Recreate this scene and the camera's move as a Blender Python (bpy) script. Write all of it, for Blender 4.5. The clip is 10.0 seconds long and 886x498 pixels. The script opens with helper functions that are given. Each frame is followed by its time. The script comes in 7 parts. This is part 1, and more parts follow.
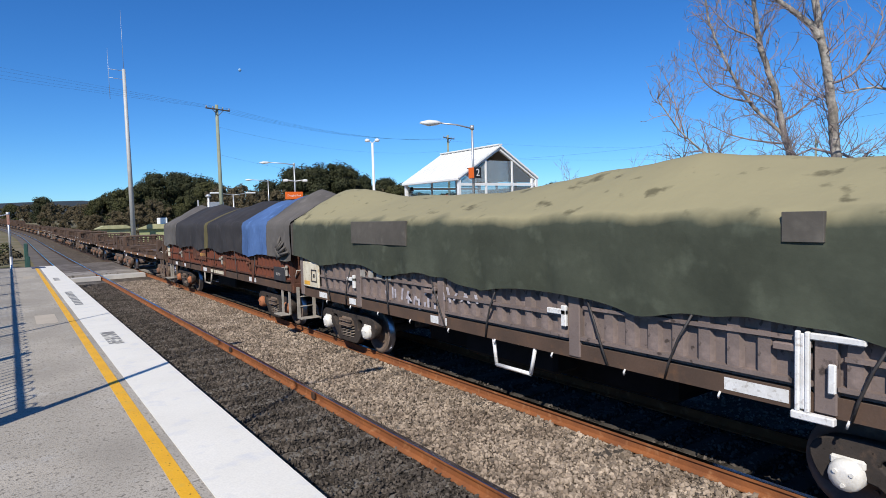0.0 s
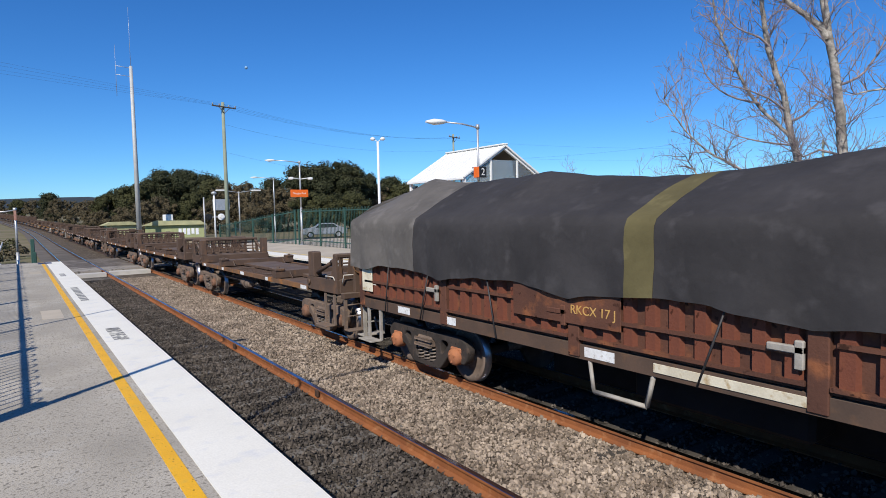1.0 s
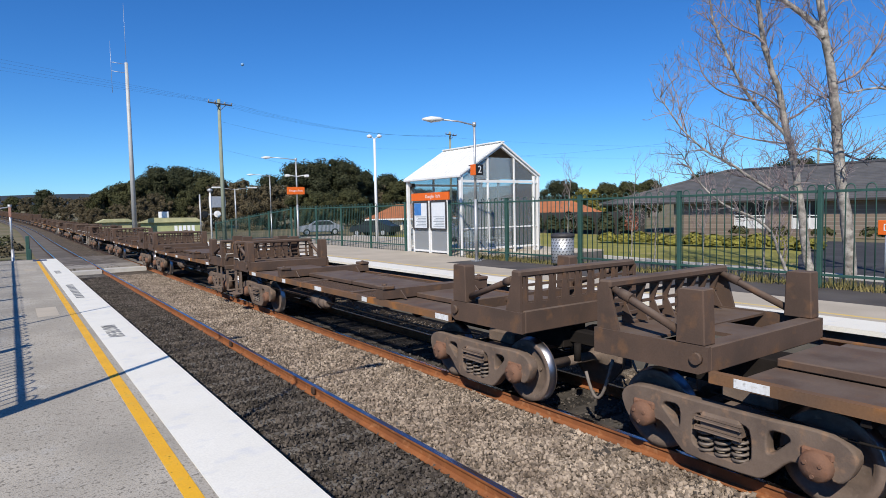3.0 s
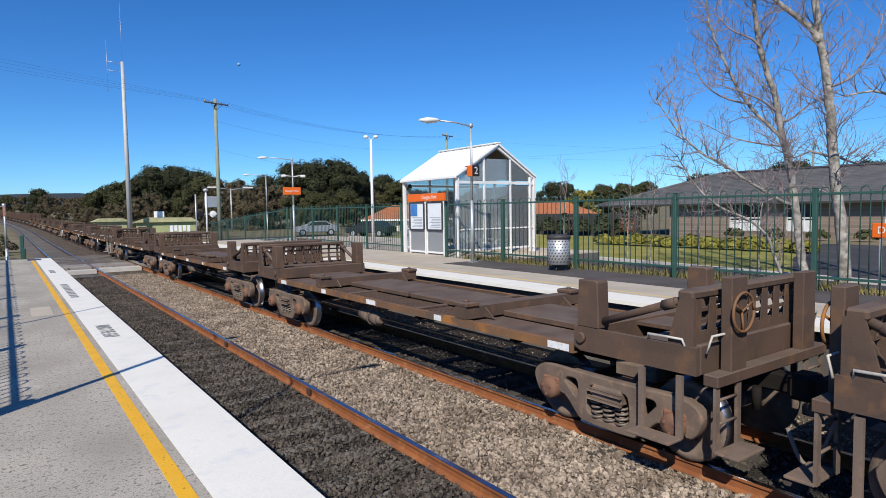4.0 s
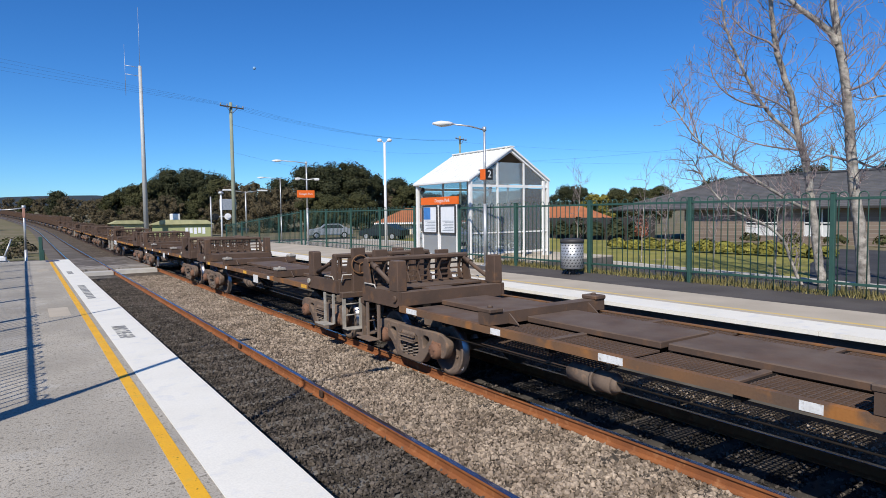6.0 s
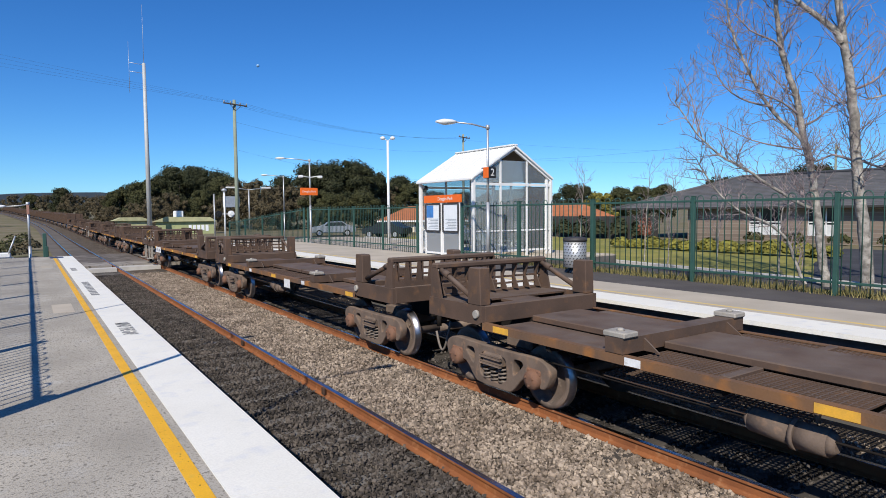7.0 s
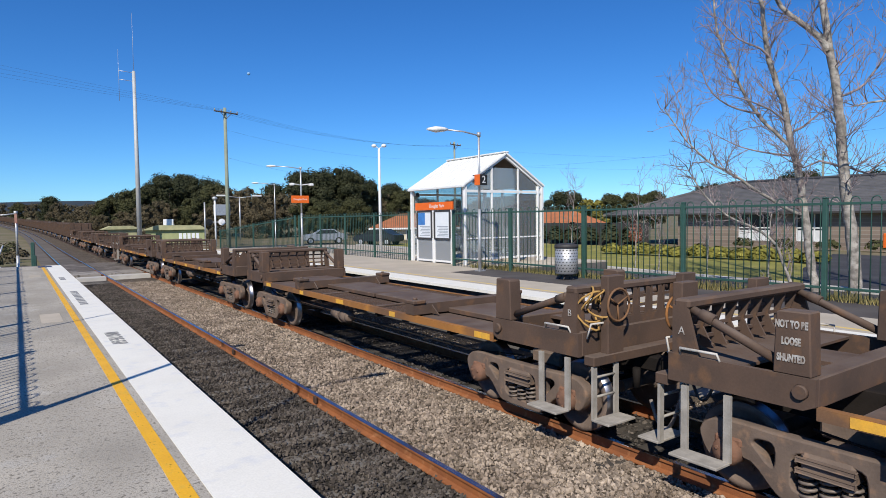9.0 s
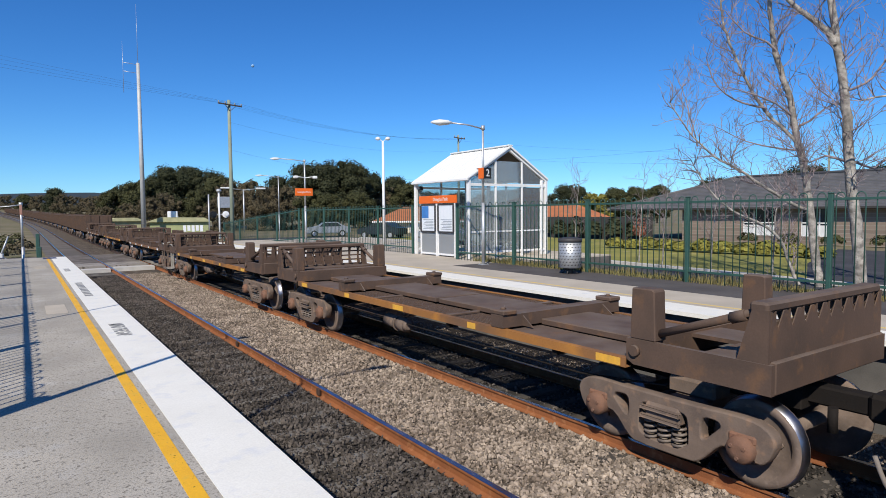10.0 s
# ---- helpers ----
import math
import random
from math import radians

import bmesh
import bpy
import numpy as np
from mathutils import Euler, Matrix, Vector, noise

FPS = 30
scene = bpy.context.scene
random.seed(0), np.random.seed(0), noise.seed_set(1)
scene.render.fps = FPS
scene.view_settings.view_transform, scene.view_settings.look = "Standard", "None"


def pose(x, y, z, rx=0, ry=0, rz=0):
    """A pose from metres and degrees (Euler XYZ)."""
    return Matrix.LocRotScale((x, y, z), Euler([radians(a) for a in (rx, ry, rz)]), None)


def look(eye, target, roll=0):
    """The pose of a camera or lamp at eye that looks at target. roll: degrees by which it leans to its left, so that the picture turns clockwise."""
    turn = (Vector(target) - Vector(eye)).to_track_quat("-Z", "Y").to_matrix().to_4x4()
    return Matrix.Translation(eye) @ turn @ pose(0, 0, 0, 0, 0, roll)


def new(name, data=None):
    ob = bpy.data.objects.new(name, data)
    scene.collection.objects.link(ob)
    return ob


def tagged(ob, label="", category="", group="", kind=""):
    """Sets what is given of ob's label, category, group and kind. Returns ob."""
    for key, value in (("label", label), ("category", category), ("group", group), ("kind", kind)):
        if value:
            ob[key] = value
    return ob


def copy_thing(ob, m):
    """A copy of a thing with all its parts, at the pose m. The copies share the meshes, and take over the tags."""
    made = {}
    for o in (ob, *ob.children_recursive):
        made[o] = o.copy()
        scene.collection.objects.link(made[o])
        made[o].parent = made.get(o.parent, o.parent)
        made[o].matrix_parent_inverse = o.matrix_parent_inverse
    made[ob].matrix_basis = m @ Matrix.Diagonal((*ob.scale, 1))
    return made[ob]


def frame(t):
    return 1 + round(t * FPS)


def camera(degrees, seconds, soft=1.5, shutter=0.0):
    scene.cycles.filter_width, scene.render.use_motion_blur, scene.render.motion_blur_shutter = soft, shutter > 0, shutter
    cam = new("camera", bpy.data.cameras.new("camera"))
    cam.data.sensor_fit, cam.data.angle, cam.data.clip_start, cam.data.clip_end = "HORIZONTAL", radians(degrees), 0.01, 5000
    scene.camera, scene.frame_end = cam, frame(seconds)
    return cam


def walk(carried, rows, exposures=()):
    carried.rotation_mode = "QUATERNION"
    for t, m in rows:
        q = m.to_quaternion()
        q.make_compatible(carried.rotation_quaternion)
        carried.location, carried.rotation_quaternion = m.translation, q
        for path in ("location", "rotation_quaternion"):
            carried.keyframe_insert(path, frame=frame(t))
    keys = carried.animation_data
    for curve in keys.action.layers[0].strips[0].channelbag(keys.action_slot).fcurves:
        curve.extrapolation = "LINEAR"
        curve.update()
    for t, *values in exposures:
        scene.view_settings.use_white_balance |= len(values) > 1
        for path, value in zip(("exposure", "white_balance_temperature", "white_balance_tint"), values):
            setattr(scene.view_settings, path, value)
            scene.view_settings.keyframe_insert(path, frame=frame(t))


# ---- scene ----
cam = camera(72.0, 10.0, soft=0.9)
# one standing eye on the platform, turned a little by hand: seconds, yaw, pitch, roll
EYE = (0.0, 0.0, 1.7)
TURNS = [
    (0, -35.50, -3.40, 1.73),
    (0.5, -35.28, -3.43, 1.58),
    (1, -35.05, -3.48, 1.28),
    (1.5, -34.94, -3.70, 1.27),
    (2, -34.96, -3.85, 1.31),
    (2.5, -35.12, -3.77, 1.32),
    (4, -35.72, -3.63, 0.93),
    (4.5, -35.49, -3.34, 1.13),
    (5, -35.40, -3.12, 1.15),
    (5.5, -34.92, -3.20, 0.92),
    (7, -34.22, -3.47, 0.51),
    (7.5, -34.56, -3.60, 0.33),
    (8, -35.98, -3.19, 1.19),
    (8.5, -35.85, -2.82, 1.05),
    (9, -35.01, -2.80, 0.74),
    (9.5, -34.77, -2.94, 0.65),
    (10, -34.67, -3.42, 0.48),
]
walk(cam, [(t, pose(*EYE, 90 + p, r, w)) for t, w, p, r in TURNS])

# ---- world, sun ----
SUN_FROM = Vector((-0.756, -0.654, 0.84))
world = bpy.data.worlds.new("sky")
scene.world = world
world.use_nodes = True
wn = world.node_tree
sky = wn.nodes.new("ShaderNodeTexSky")
sky.sky_type, sky.sun_disc = "NISHITA", False
sky.sun_elevation, sky.sun_rotation = radians(40), radians(229)
sky.altitude, sky.air_density, sky.dust_density, sky.ozone_density = 300, 0.85, 0.12, 3.2
wn.nodes["Background"].inputs["Strength"].default_value = 0.081
deep = wn.nodes.new("ShaderNodeHueSaturation")
deep.inputs["Saturation"].default_value = 1.22
wn.links.new(sky.outputs[0], deep.inputs["Color"])
tint = wn.nodes.new("ShaderNodeMix")
tint.data_type, tint.blend_type = "RGBA", "MULTIPLY"
tint.inputs[0].default_value, tint.inputs[7].default_value = 1.0, (0.71, 1.17, 1.60, 1)
wn.links.new(deep.outputs[0], tint.inputs[6])
wn.links.new(tint.outputs[2], wn.nodes["Background"].inputs["Color"])
sun = new("sun", bpy.data.lights.new("sun", "SUN"))
sun.data.energy, sun.data.angle, sun.data.color = 5.0, radians(0.53), (1.0, 0.93, 0.81)
sun.matrix_world = look(SUN_FROM * 60, (0, 0, 0))
scene.view_settings.exposure = 0.0

# ---- heights and lines of the plan ----
RZ = -1.1            # rail head
EDGE = 1.47          # edge of this platform
T1, T2 = 3.13, 6.81  # track centres
FAR = 9.1            # edge of the opposite platform
FENCE = 13.0
YARD = -0.5


# ---- materials ----
def surf(name, c1, c2, scale=6.0, rough=0.8, metal=0.0, bump=0.2, fine=60.0, c3=None, spots=0.0, spot_scale=30.0, depth=0.01, per_piece=0.0, dust=None, pits=0.0):
    m = bpy.data.materials.new(name)
    m.use_nodes = True
    nt = m.node_tree
    b = nt.nodes["Principled BSDF"]
    b.inputs["Roughness"].default_value, b.inputs["Metallic"].default_value = rough, metal
    if rough >= 0.7:
        b.inputs["Specular IOR Level"].default_value = 0.15   # dusty and weathered: hardly any gloss
    tc = nt.nodes.new("ShaderNodeTexCoord")
    geo = nt.nodes.new("ShaderNodeNewGeometry")

    def noisy(sc, detail=6.0):
        n = nt.nodes.new("ShaderNodeTexNoise")
        n.inputs["Scale"].default_value, n.inputs["Detail"].default_value = sc, detail
        nt.links.new(tc.outputs["Object"], n.inputs["Vector"])
        return n

    def mixed(fac, a, bb):
        x = nt.nodes.new("ShaderNodeMix")
        x.data_type = "RGBA"
        for sock, v in ((x.inputs[6], a), (x.inputs[7], bb)):
            if isinstance(v, tuple):
                sock.default_value = (*v, 1)
            else:
                nt.links.new(v, sock)
        nt.links.new(fac, x.inputs[0])
        return x.outputs[2]

    def ramp(out, lo, hi):
        r = nt.nodes.new("ShaderNodeMapRange")
        r.inputs["From Min"].default_value, r.inputs["From Max"].default_value = lo, hi
        nt.links.new(out, r.inputs["Value"])
        return r.outputs[0]

    big, small = noisy(scale), noisy(fine, 4.0)
    col = mixed(ramp(big.outputs[0], 0.35, 0.65), c1, c2)
    if c3:
        col = mixed(ramp(noisy(scale * 2.7, 8.0).outputs[0], 0.56, 0.7), col, c3)
    if spots > 0:
        col = mixed(ramp(noisy(spot_scale, 3.0).outputs[0], 0.66 - 0.12 * spots, 0.7), col, tuple(c * 0.35 for c in c1))
    if pits > 0:
        col = mixed(ramp(noisy(pits, 2.0).outputs[0], 0.595, 0.66), col, tuple(c * 0.40 for c in c1))
        col = mixed(ramp(noisy(pits * 0.022, 9.0).outputs[0], 0.44, 0.72), col, tuple(c * 0.62 for c in c1))
    if dust:
        up = nt.nodes.new("ShaderNodeSeparateXYZ")
        nt.links.new(geo.outputs["Normal"], up.inputs[0])
        mul = nt.nodes.new("ShaderNodeMath")
        mul.operation = "MULTIPLY"
        nt.links.new(ramp(up.outputs[2], 0.2, 0.9), mul.inputs[0])
        nt.links.new(ramp(noisy(scale * 1.3).outputs[0], 0.25, 0.7), mul.inputs[1])
        col = mixed(mul.outputs[0], col, dust)
    hsv = nt.nodes.new("ShaderNodeHueSaturation")
    nt.links.new(col, hsv.inputs["Color"])
    add = nt.nodes.new("ShaderNodeMapRange")
    add.inputs["To Min"].default_value, add.inputs["To Max"].default_value = 0.86, 1.14
    nt.links.new(small.outputs[0], add.inputs["Value"])
    val = add.outputs[0]
    if per_piece > 0:
        info = nt.nodes.new("ShaderNodeMapRange")
        info.inputs["To Min"].default_value, info.inputs["To Max"].default_value = 1 - per_piece, 1 + per_piece
        nt.links.new(geo.outputs["Random Per Island"], info.inputs["Value"])
        mm = nt.nodes.new("ShaderNodeMath")
        mm.operation = "MULTIPLY"
        nt.links.new(val, mm.inputs[0])
        nt.links.new(info.outputs[0], mm.inputs[1])
        val = mm.outputs[0]
    nt.links.new(val, hsv.inputs["Value"])
    nt.links.new(hsv.outputs[0], b.inputs["Base Color"])
    if bump > 0:
        bp = nt.nodes.new("ShaderNodeBump")
        bp.inputs["Strength"].default_value, bp.inputs["Distance"].default_value = bump, depth
        nt.links.new(small.outputs[0], bp.inputs["Height"])
        nt.links.new(bp.outputs[0], b.inputs["Normal"])
    return m


concrete = surf("platform_concrete", (0.50, 0.455, 0.385), (0.41, 0.375, 0.32), 1.1, 0.9, 0, 0.5, 110, (0.50, 0.47, 0.42), 1.2, 58, 0.008, pits=26)
far_concrete = surf("far_concrete", (0.50, 0.44, 0.36), (0.42, 0.37, 0.30), 0.9, 0.9, 0, 0.2, 60)
dark_paving = surf("dark_paving", (0.075, 0.068, 0.066), (0.11, 0.10, 0.095), 0.8, 0.9, 0, 0.3, 80)
white_paint = surf("white_line_paint", (0.84, 0.81, 0.725), (0.79, 0.76, 0.675), 1.6, 0.65, 0, 0.12, 70, (0.72, 0.71, 0.68), 0.0, 26)
yellow_paint = surf("yellow_line_paint", (0.86, 0.46, 0.015), (0.78, 0.40, 0.015), 2.4, 0.6, 0, 0.15, 60, (0.74, 0.44, 0.05), 0.1, 30)
pale_yellow = surf("faded_yellow_paint", (0.66, 0.48, 0.16), (0.58, 0.46, 0.24), 2.0, 0.8)
wall_dark = surf("platform_face", (0.16, 0.15, 0.14), (0.10, 0.095, 0.09), 1.5, 0.95)
text_grey = surf("stencil_paint", (0.20, 0.20, 0.20), (0.30, 0.30, 0.29), 9.0, 0.8)
stone_light = surf("ballast_stone", (0.335, 0.275, 0.22), (0.20, 0.158, 0.124), 2.0, 0.95, 0, 0.3, 50, None, 0, 30, 0.006, 0.55)
# oil on the near track; under the train the dark tone paints its shade
stone_dark = surf("oily_and_shaded_stone", (0.110, 0.094, 0.082), (0.060, 0.052, 0.046), 2.0, 0.9, 0, 0.3, 50, None, 0, 30, 0.006, 0.55)
bed_light = surf("ballast_bed", (0.135, 0.108, 0.083), (0.090, 0.072, 0.056), 1.2, 0.95, 0, 1.0, 26, (0.27, 0.23, 0.19), 0.8, 22, 0.05)
# near track: oil; beneath the train: the train's shade as colour
bed_dark = surf("oily_and_shaded_bed", (0.050, 0.045, 0.041), (0.034, 0.031, 0.028), 1.0, 0.95, 0, 1.0, 26, (0.13, 0.12, 0.11), 0.8, 22, 0.05)
rail_rust = surf("rail_rust", (0.30, 0.115, 0.045), (0.22, 0.085, 0.038), 3.0, 0.85, 0, 0.3, 60, (0.36, 0.17, 0.08))
rail_top = surf("polished_rail_head", (0.55, 0.56, 0.60), (0.45, 0.46, 0.50), 4.0, 0.18, 1.0, 0.05, 90)
sleeper_mat = surf("weathered_sleeper", (0.20, 0.185, 0.165), (0.13, 0.12, 0.11), 3.0, 0.9, 0, 0.5, 40)
iron = surf("iron_fastening", (0.10, 0.06, 0.045), (0.07, 0.05, 0.04), 5.0, 0.8, 0.3)
wagon_brown = surf("weathered_brown_wagon_paint", (0.118, 0.076, 0.056), (0.086, 0.059, 0.046), 1.7, 0.72, 0, 0.2, 45, (0.150, 0.086, 0.052), 0.0, 14, 0.006, 0, (0.158, 0.122, 0.100))
wagon_rusty = surf("rusted_sill_paint", (0.225, 0.115, 0.055), (0.125, 0.083, 0.060), 0.9, 0.8, 0, 0.25, 40, (0.34, 0.145, 0.045), 0.0, 12)
sill_orange = surf("orange_rusted_sill_paint", (0.36, 0.155, 0.042), (0.15, 0.090, 0.058), 0.6, 0.8, 0, 0.25, 40, (0.42, 0.185, 0.045))
# near-black: the deep shade below the wagons is put into this colour
under_dark = surf("underframe_shade_dark", (0.020, 0.016, 0.014), (0.013, 0.011, 0.010), 3.0, 0.85, 0, 0.3, 40)
bogie_mat = surf("dusty_cast_bogie", (0.190, 0.142, 0.112), (0.130, 0.098, 0.080), 3.0, 0.85, 0, 0.25, 50, (0.235, 0.155, 0.108), 0.0, 16)
bogie_red = surf("rusted_axle_box", (0.21, 0.11, 0.072), (0.15, 0.09, 0.065), 5.0, 0.8, 0, 0.3, 50)
orange_cap = surf("orange_axle_box", (0.42, 0.17, 0.08), (0.32, 0.13, 0.07), 6.0, 0.75)
white_cap = surf("white_axle_box", (0.78, 0.77, 0.74), (0.62, 0.60, 0.56), 6.0, 0.7)
spring_steel = surf("spring_steel", (0.24, 0.20, 0.17), (0.16, 0.13, 0.11), 8.0, 0.6, 0.3)
wheel_mat = surf("wheel_steel", (0.20, 0.150, 0.122), (0.13, 0.102, 0.086), 4.0, 0.75, 0.1, 0.2, 40, (0.22, 0.17, 0.14))
tread = surf("wheel_tread", (0.34, 0.34, 0.37), (0.24, 0.24, 0.27), 6.0, 0.32, 1.0, 0.05)
rust_side = surf("rust_red_wagon_side", (0.135, 0.060, 0.040), (0.092, 0.044, 0.032), 1.2, 0.8, 0, 0.4, 40, (0.25, 0.095, 0.045), 0.3, 9)
rust_rib = surf("bright_rust_rib", (0.190, 0.064, 0.038), (0.140, 0.050, 0.033), 1.5, 0.8, 0, 0.4, 40, (0.28, 0.10, 0.045), 0.2, 9)
mauve_side = surf("faded_mauve_wagon_side", (0.21, 0.165, 0.15), (0.16, 0.128, 0.12), 1.2, 0.8, 0, 0.3, 40, (0.27, 0.21, 0.19), 0.3, 9)
white_tag = surf("white_marking_paint", (0.80, 0.80, 0.80), (0.68, 0.67, 0.65), 7.0, 0.6, 0, 0.05, 50, (0.48, 0.45, 0.42))
worn_white = surf("worn_white_lettering", (0.50, 0.48, 0.45), (0.28, 0.24, 0.21), 14.0, 0.8, 0, 0.05, 50, (0.16, 0.11, 0.085))
yellow_tag = surf("yellow_reflector", (0.80, 0.42, 0.05), (0.62, 0.34, 0.06), 7.0, 0.5)
cream_paint = surf("cream_end_paint", (0.72, 0.66, 0.52), (0.58, 0.52, 0.40), 4.0, 0.7, 0, 0.1, 50, (0.42, 0.30, 0.16))
pale_steel = surf("grey_step_steel", (0.40, 0.37, 0.33), (0.28, 0.26, 0.23), 7.0, 0.7)
grip_paint = surf("pale_grip_paint", (0.56, 0.53, 0.49), (0.36, 0.33, 0.29), 9.0, 0.7)
hose_rubber = surf("dusty_hose_rubber", (0.22, 0.19, 0.165), (0.15, 0.13, 0.115), 8.0, 0.85)
rope = surf("yellow_rope", (0.45, 0.27, 0.09), (0.36, 0.21, 0.07), 20.0, 0.9)
black_plate = surf("black_plate", (0.035, 0.033, 0.035), (0.05, 0.045, 0.045), 5.0, 0.6)


def tarp_cloth(name, side, top, top_z=None):
    m = surf(name, side, tuple(c * 0.74 for c in side), 1.1, 0.78, 0, 0.22, 9, tuple(min(1, c * 1.2) for c in side), 0, 5.0, 0.03)
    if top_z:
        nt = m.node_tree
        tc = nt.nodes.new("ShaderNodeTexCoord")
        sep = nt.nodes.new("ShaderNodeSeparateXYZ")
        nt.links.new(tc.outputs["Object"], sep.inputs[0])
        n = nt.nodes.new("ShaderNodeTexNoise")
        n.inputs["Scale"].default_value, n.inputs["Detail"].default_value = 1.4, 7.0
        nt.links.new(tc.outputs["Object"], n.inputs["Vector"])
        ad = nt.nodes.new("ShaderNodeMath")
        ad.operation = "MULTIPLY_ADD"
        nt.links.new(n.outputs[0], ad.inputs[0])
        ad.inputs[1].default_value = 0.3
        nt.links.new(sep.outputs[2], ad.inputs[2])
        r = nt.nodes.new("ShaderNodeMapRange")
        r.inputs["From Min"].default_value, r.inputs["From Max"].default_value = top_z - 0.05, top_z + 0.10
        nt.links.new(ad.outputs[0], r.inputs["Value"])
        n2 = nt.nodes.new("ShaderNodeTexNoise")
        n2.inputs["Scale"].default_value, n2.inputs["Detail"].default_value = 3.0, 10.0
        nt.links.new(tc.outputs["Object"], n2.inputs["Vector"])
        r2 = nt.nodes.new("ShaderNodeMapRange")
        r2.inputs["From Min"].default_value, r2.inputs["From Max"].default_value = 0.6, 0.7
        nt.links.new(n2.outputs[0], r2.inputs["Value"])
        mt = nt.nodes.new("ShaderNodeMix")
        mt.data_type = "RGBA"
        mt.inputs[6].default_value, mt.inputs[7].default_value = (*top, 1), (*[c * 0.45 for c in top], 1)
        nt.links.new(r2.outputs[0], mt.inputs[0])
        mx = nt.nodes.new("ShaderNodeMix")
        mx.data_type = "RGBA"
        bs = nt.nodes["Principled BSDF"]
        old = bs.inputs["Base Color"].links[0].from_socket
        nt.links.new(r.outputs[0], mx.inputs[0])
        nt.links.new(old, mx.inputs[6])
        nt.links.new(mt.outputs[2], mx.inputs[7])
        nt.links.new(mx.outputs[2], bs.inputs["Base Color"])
    return m


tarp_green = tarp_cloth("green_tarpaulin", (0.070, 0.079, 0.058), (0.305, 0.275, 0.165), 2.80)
tarp_grey = tarp_cloth("grey_tarpaulin", (0.135, 0.124, 0.115), (0, 0, 0))
tarp_char = tarp_cloth("charcoal_tarpaulin", (0.050, 0.047, 0.049), (0, 0, 0))
tarp_blue = tarp_cloth("blue_tarpaulin", (0.088, 0.165, 0.36), (0, 0, 0))
tarp_patch = tarp_cloth("patch_cloth", (0.115, 0.105, 0.092), (0, 0, 0))
tarp_olive = tarp_cloth("olive_tarpaulin", (0.135, 0.115, 0.055), (0, 0, 0))

galv = surf("galvanised_steel", (0.58, 0.58, 0.58), (0.47, 0.48, 0.49), 6.0, 0.45, 0.6, 0.05)
white_steel = surf("white_painted_steel", (0.78, 0.78, 0.78), (0.72, 0.72, 0.71), 3.0, 0.5, 0, 0.05)
roof_white = surf("white_roof_sheet", (0.82, 0.82, 0.80), (0.76, 0.76, 0.74), 1.5, 0.45, 0, 0.05)
fence_green = surf("dark_green_paint", (0.032, 0.090, 0.070), (0.026, 0.072, 0.058), 4.0, 0.5, 0, 0.05)
orange_sign = surf("orange_sign_face", (0.78, 0.14, 0.01), (0.74, 0.13, 0.01), 2.0, 0.5, 0, 0)
black_sign = surf("black_sign_face", (0.012, 0.012, 0.013), (0.016, 0.016, 0.016), 2.0, 0.5, 0, 0)
poster_white = surf("poster_paper", (0.75, 0.77, 0.80), (0.68, 0.71, 0.75), 4.0, 0.4, 0, 0)
poster_blue = surf("poster_blue", (0.06, 0.22, 0.55), (0.05, 0.17, 0.45), 4.0, 0.4, 0, 0)
grey_bar = surf("print_grey", (0.30, 0.33, 0.37), (0.25, 0.28, 0.32), 4.0, 0.5, 0, 0)
scrawl_paint = surf("sprayed_scrawl", (0.52, 0.50, 0.54), (0.34, 0.30, 0.33), 9, 0.85)
bark_pale = surf("pale_bark", (0.45, 0.415, 0.37), (0.32, 0.29, 0.26), 3.0, 0.9, 0, 0.7, 30, (0.18, 0.15, 0.125), 2.2, 6, 0.03)
twig_mat = surf("twig_bark", (0.35, 0.285, 0.285), (0.21, 0.17, 0.17), 3.0, 0.9, 0, 0.3, 30)
bark_dark = surf("dark_bark", (0.13, 0.105, 0.085), (0.09, 0.075, 0.06), 2.0, 0.9, 0, 0.5, 20)
leaf_a = surf("eucalypt_leaves", (0.050, 0.053, 0.026), (0.029, 0.035, 0.017), 0.35, 0.7, 0, 0, 3, None, 0, 30, 0.01, 0.22)
leaf_b = surf("olive_leaves", (0.072, 0.072, 0.030), (0.046, 0.050, 0.022), 0.3, 0.75, 0, 0, 3, None, 0, 30, 0.01, 0.22)
leaf_c = surf("dry_scrub_leaves", (0.115, 0.092, 0.055), (0.080, 0.068, 0.040), 0.25, 0.8, 0, 0, 3, None, 0, 30, 0.01, 0.22)
leaf_y = surf("golden_leaves", (0.20, 0.17, 0.035), (0.13, 0.12, 0.03), 0.5, 0.7, 0, 0, 3, None, 0, 30, 0.01, 0.4)
hedge_leaf = surf("hedge_leaves", (0.21, 0.19, 0.04), (0.12, 0.125, 0.03), 1.5, 0.7, 0, 0, 3, None, 0, 30, 0.01, 0.4)
grass_mat = surf("winter_lawn", (0.30, 0.27, 0.075), (0.22, 0.22, 0.06), 0.35, 0.95, 0, 0.6, 20, (0.36, 0.30, 0.13), 0, 30, 0.03)
ground_mat = surf("dry_ground", (0.22, 0.18, 0.12), (0.15, 0.14, 0.075), 0.12, 0.95, 0, 0.5, 8, (0.12, 0.12, 0.055), 0, 30, 0.03)
asphalt = surf("asphalt", (0.075, 0.075, 0.08), (0.055, 0.055, 0.06), 0.8, 0.9, 0, 0.4, 70)
crossing_mat = surf("worn_crossing_asphalt", (0.19, 0.165, 0.145), (0.115, 0.10, 0.088), 0.5, 0.9, 0, 0.5, 40, (0.28, 0.25, 0.22), 0.7, 1.6, 0.02)
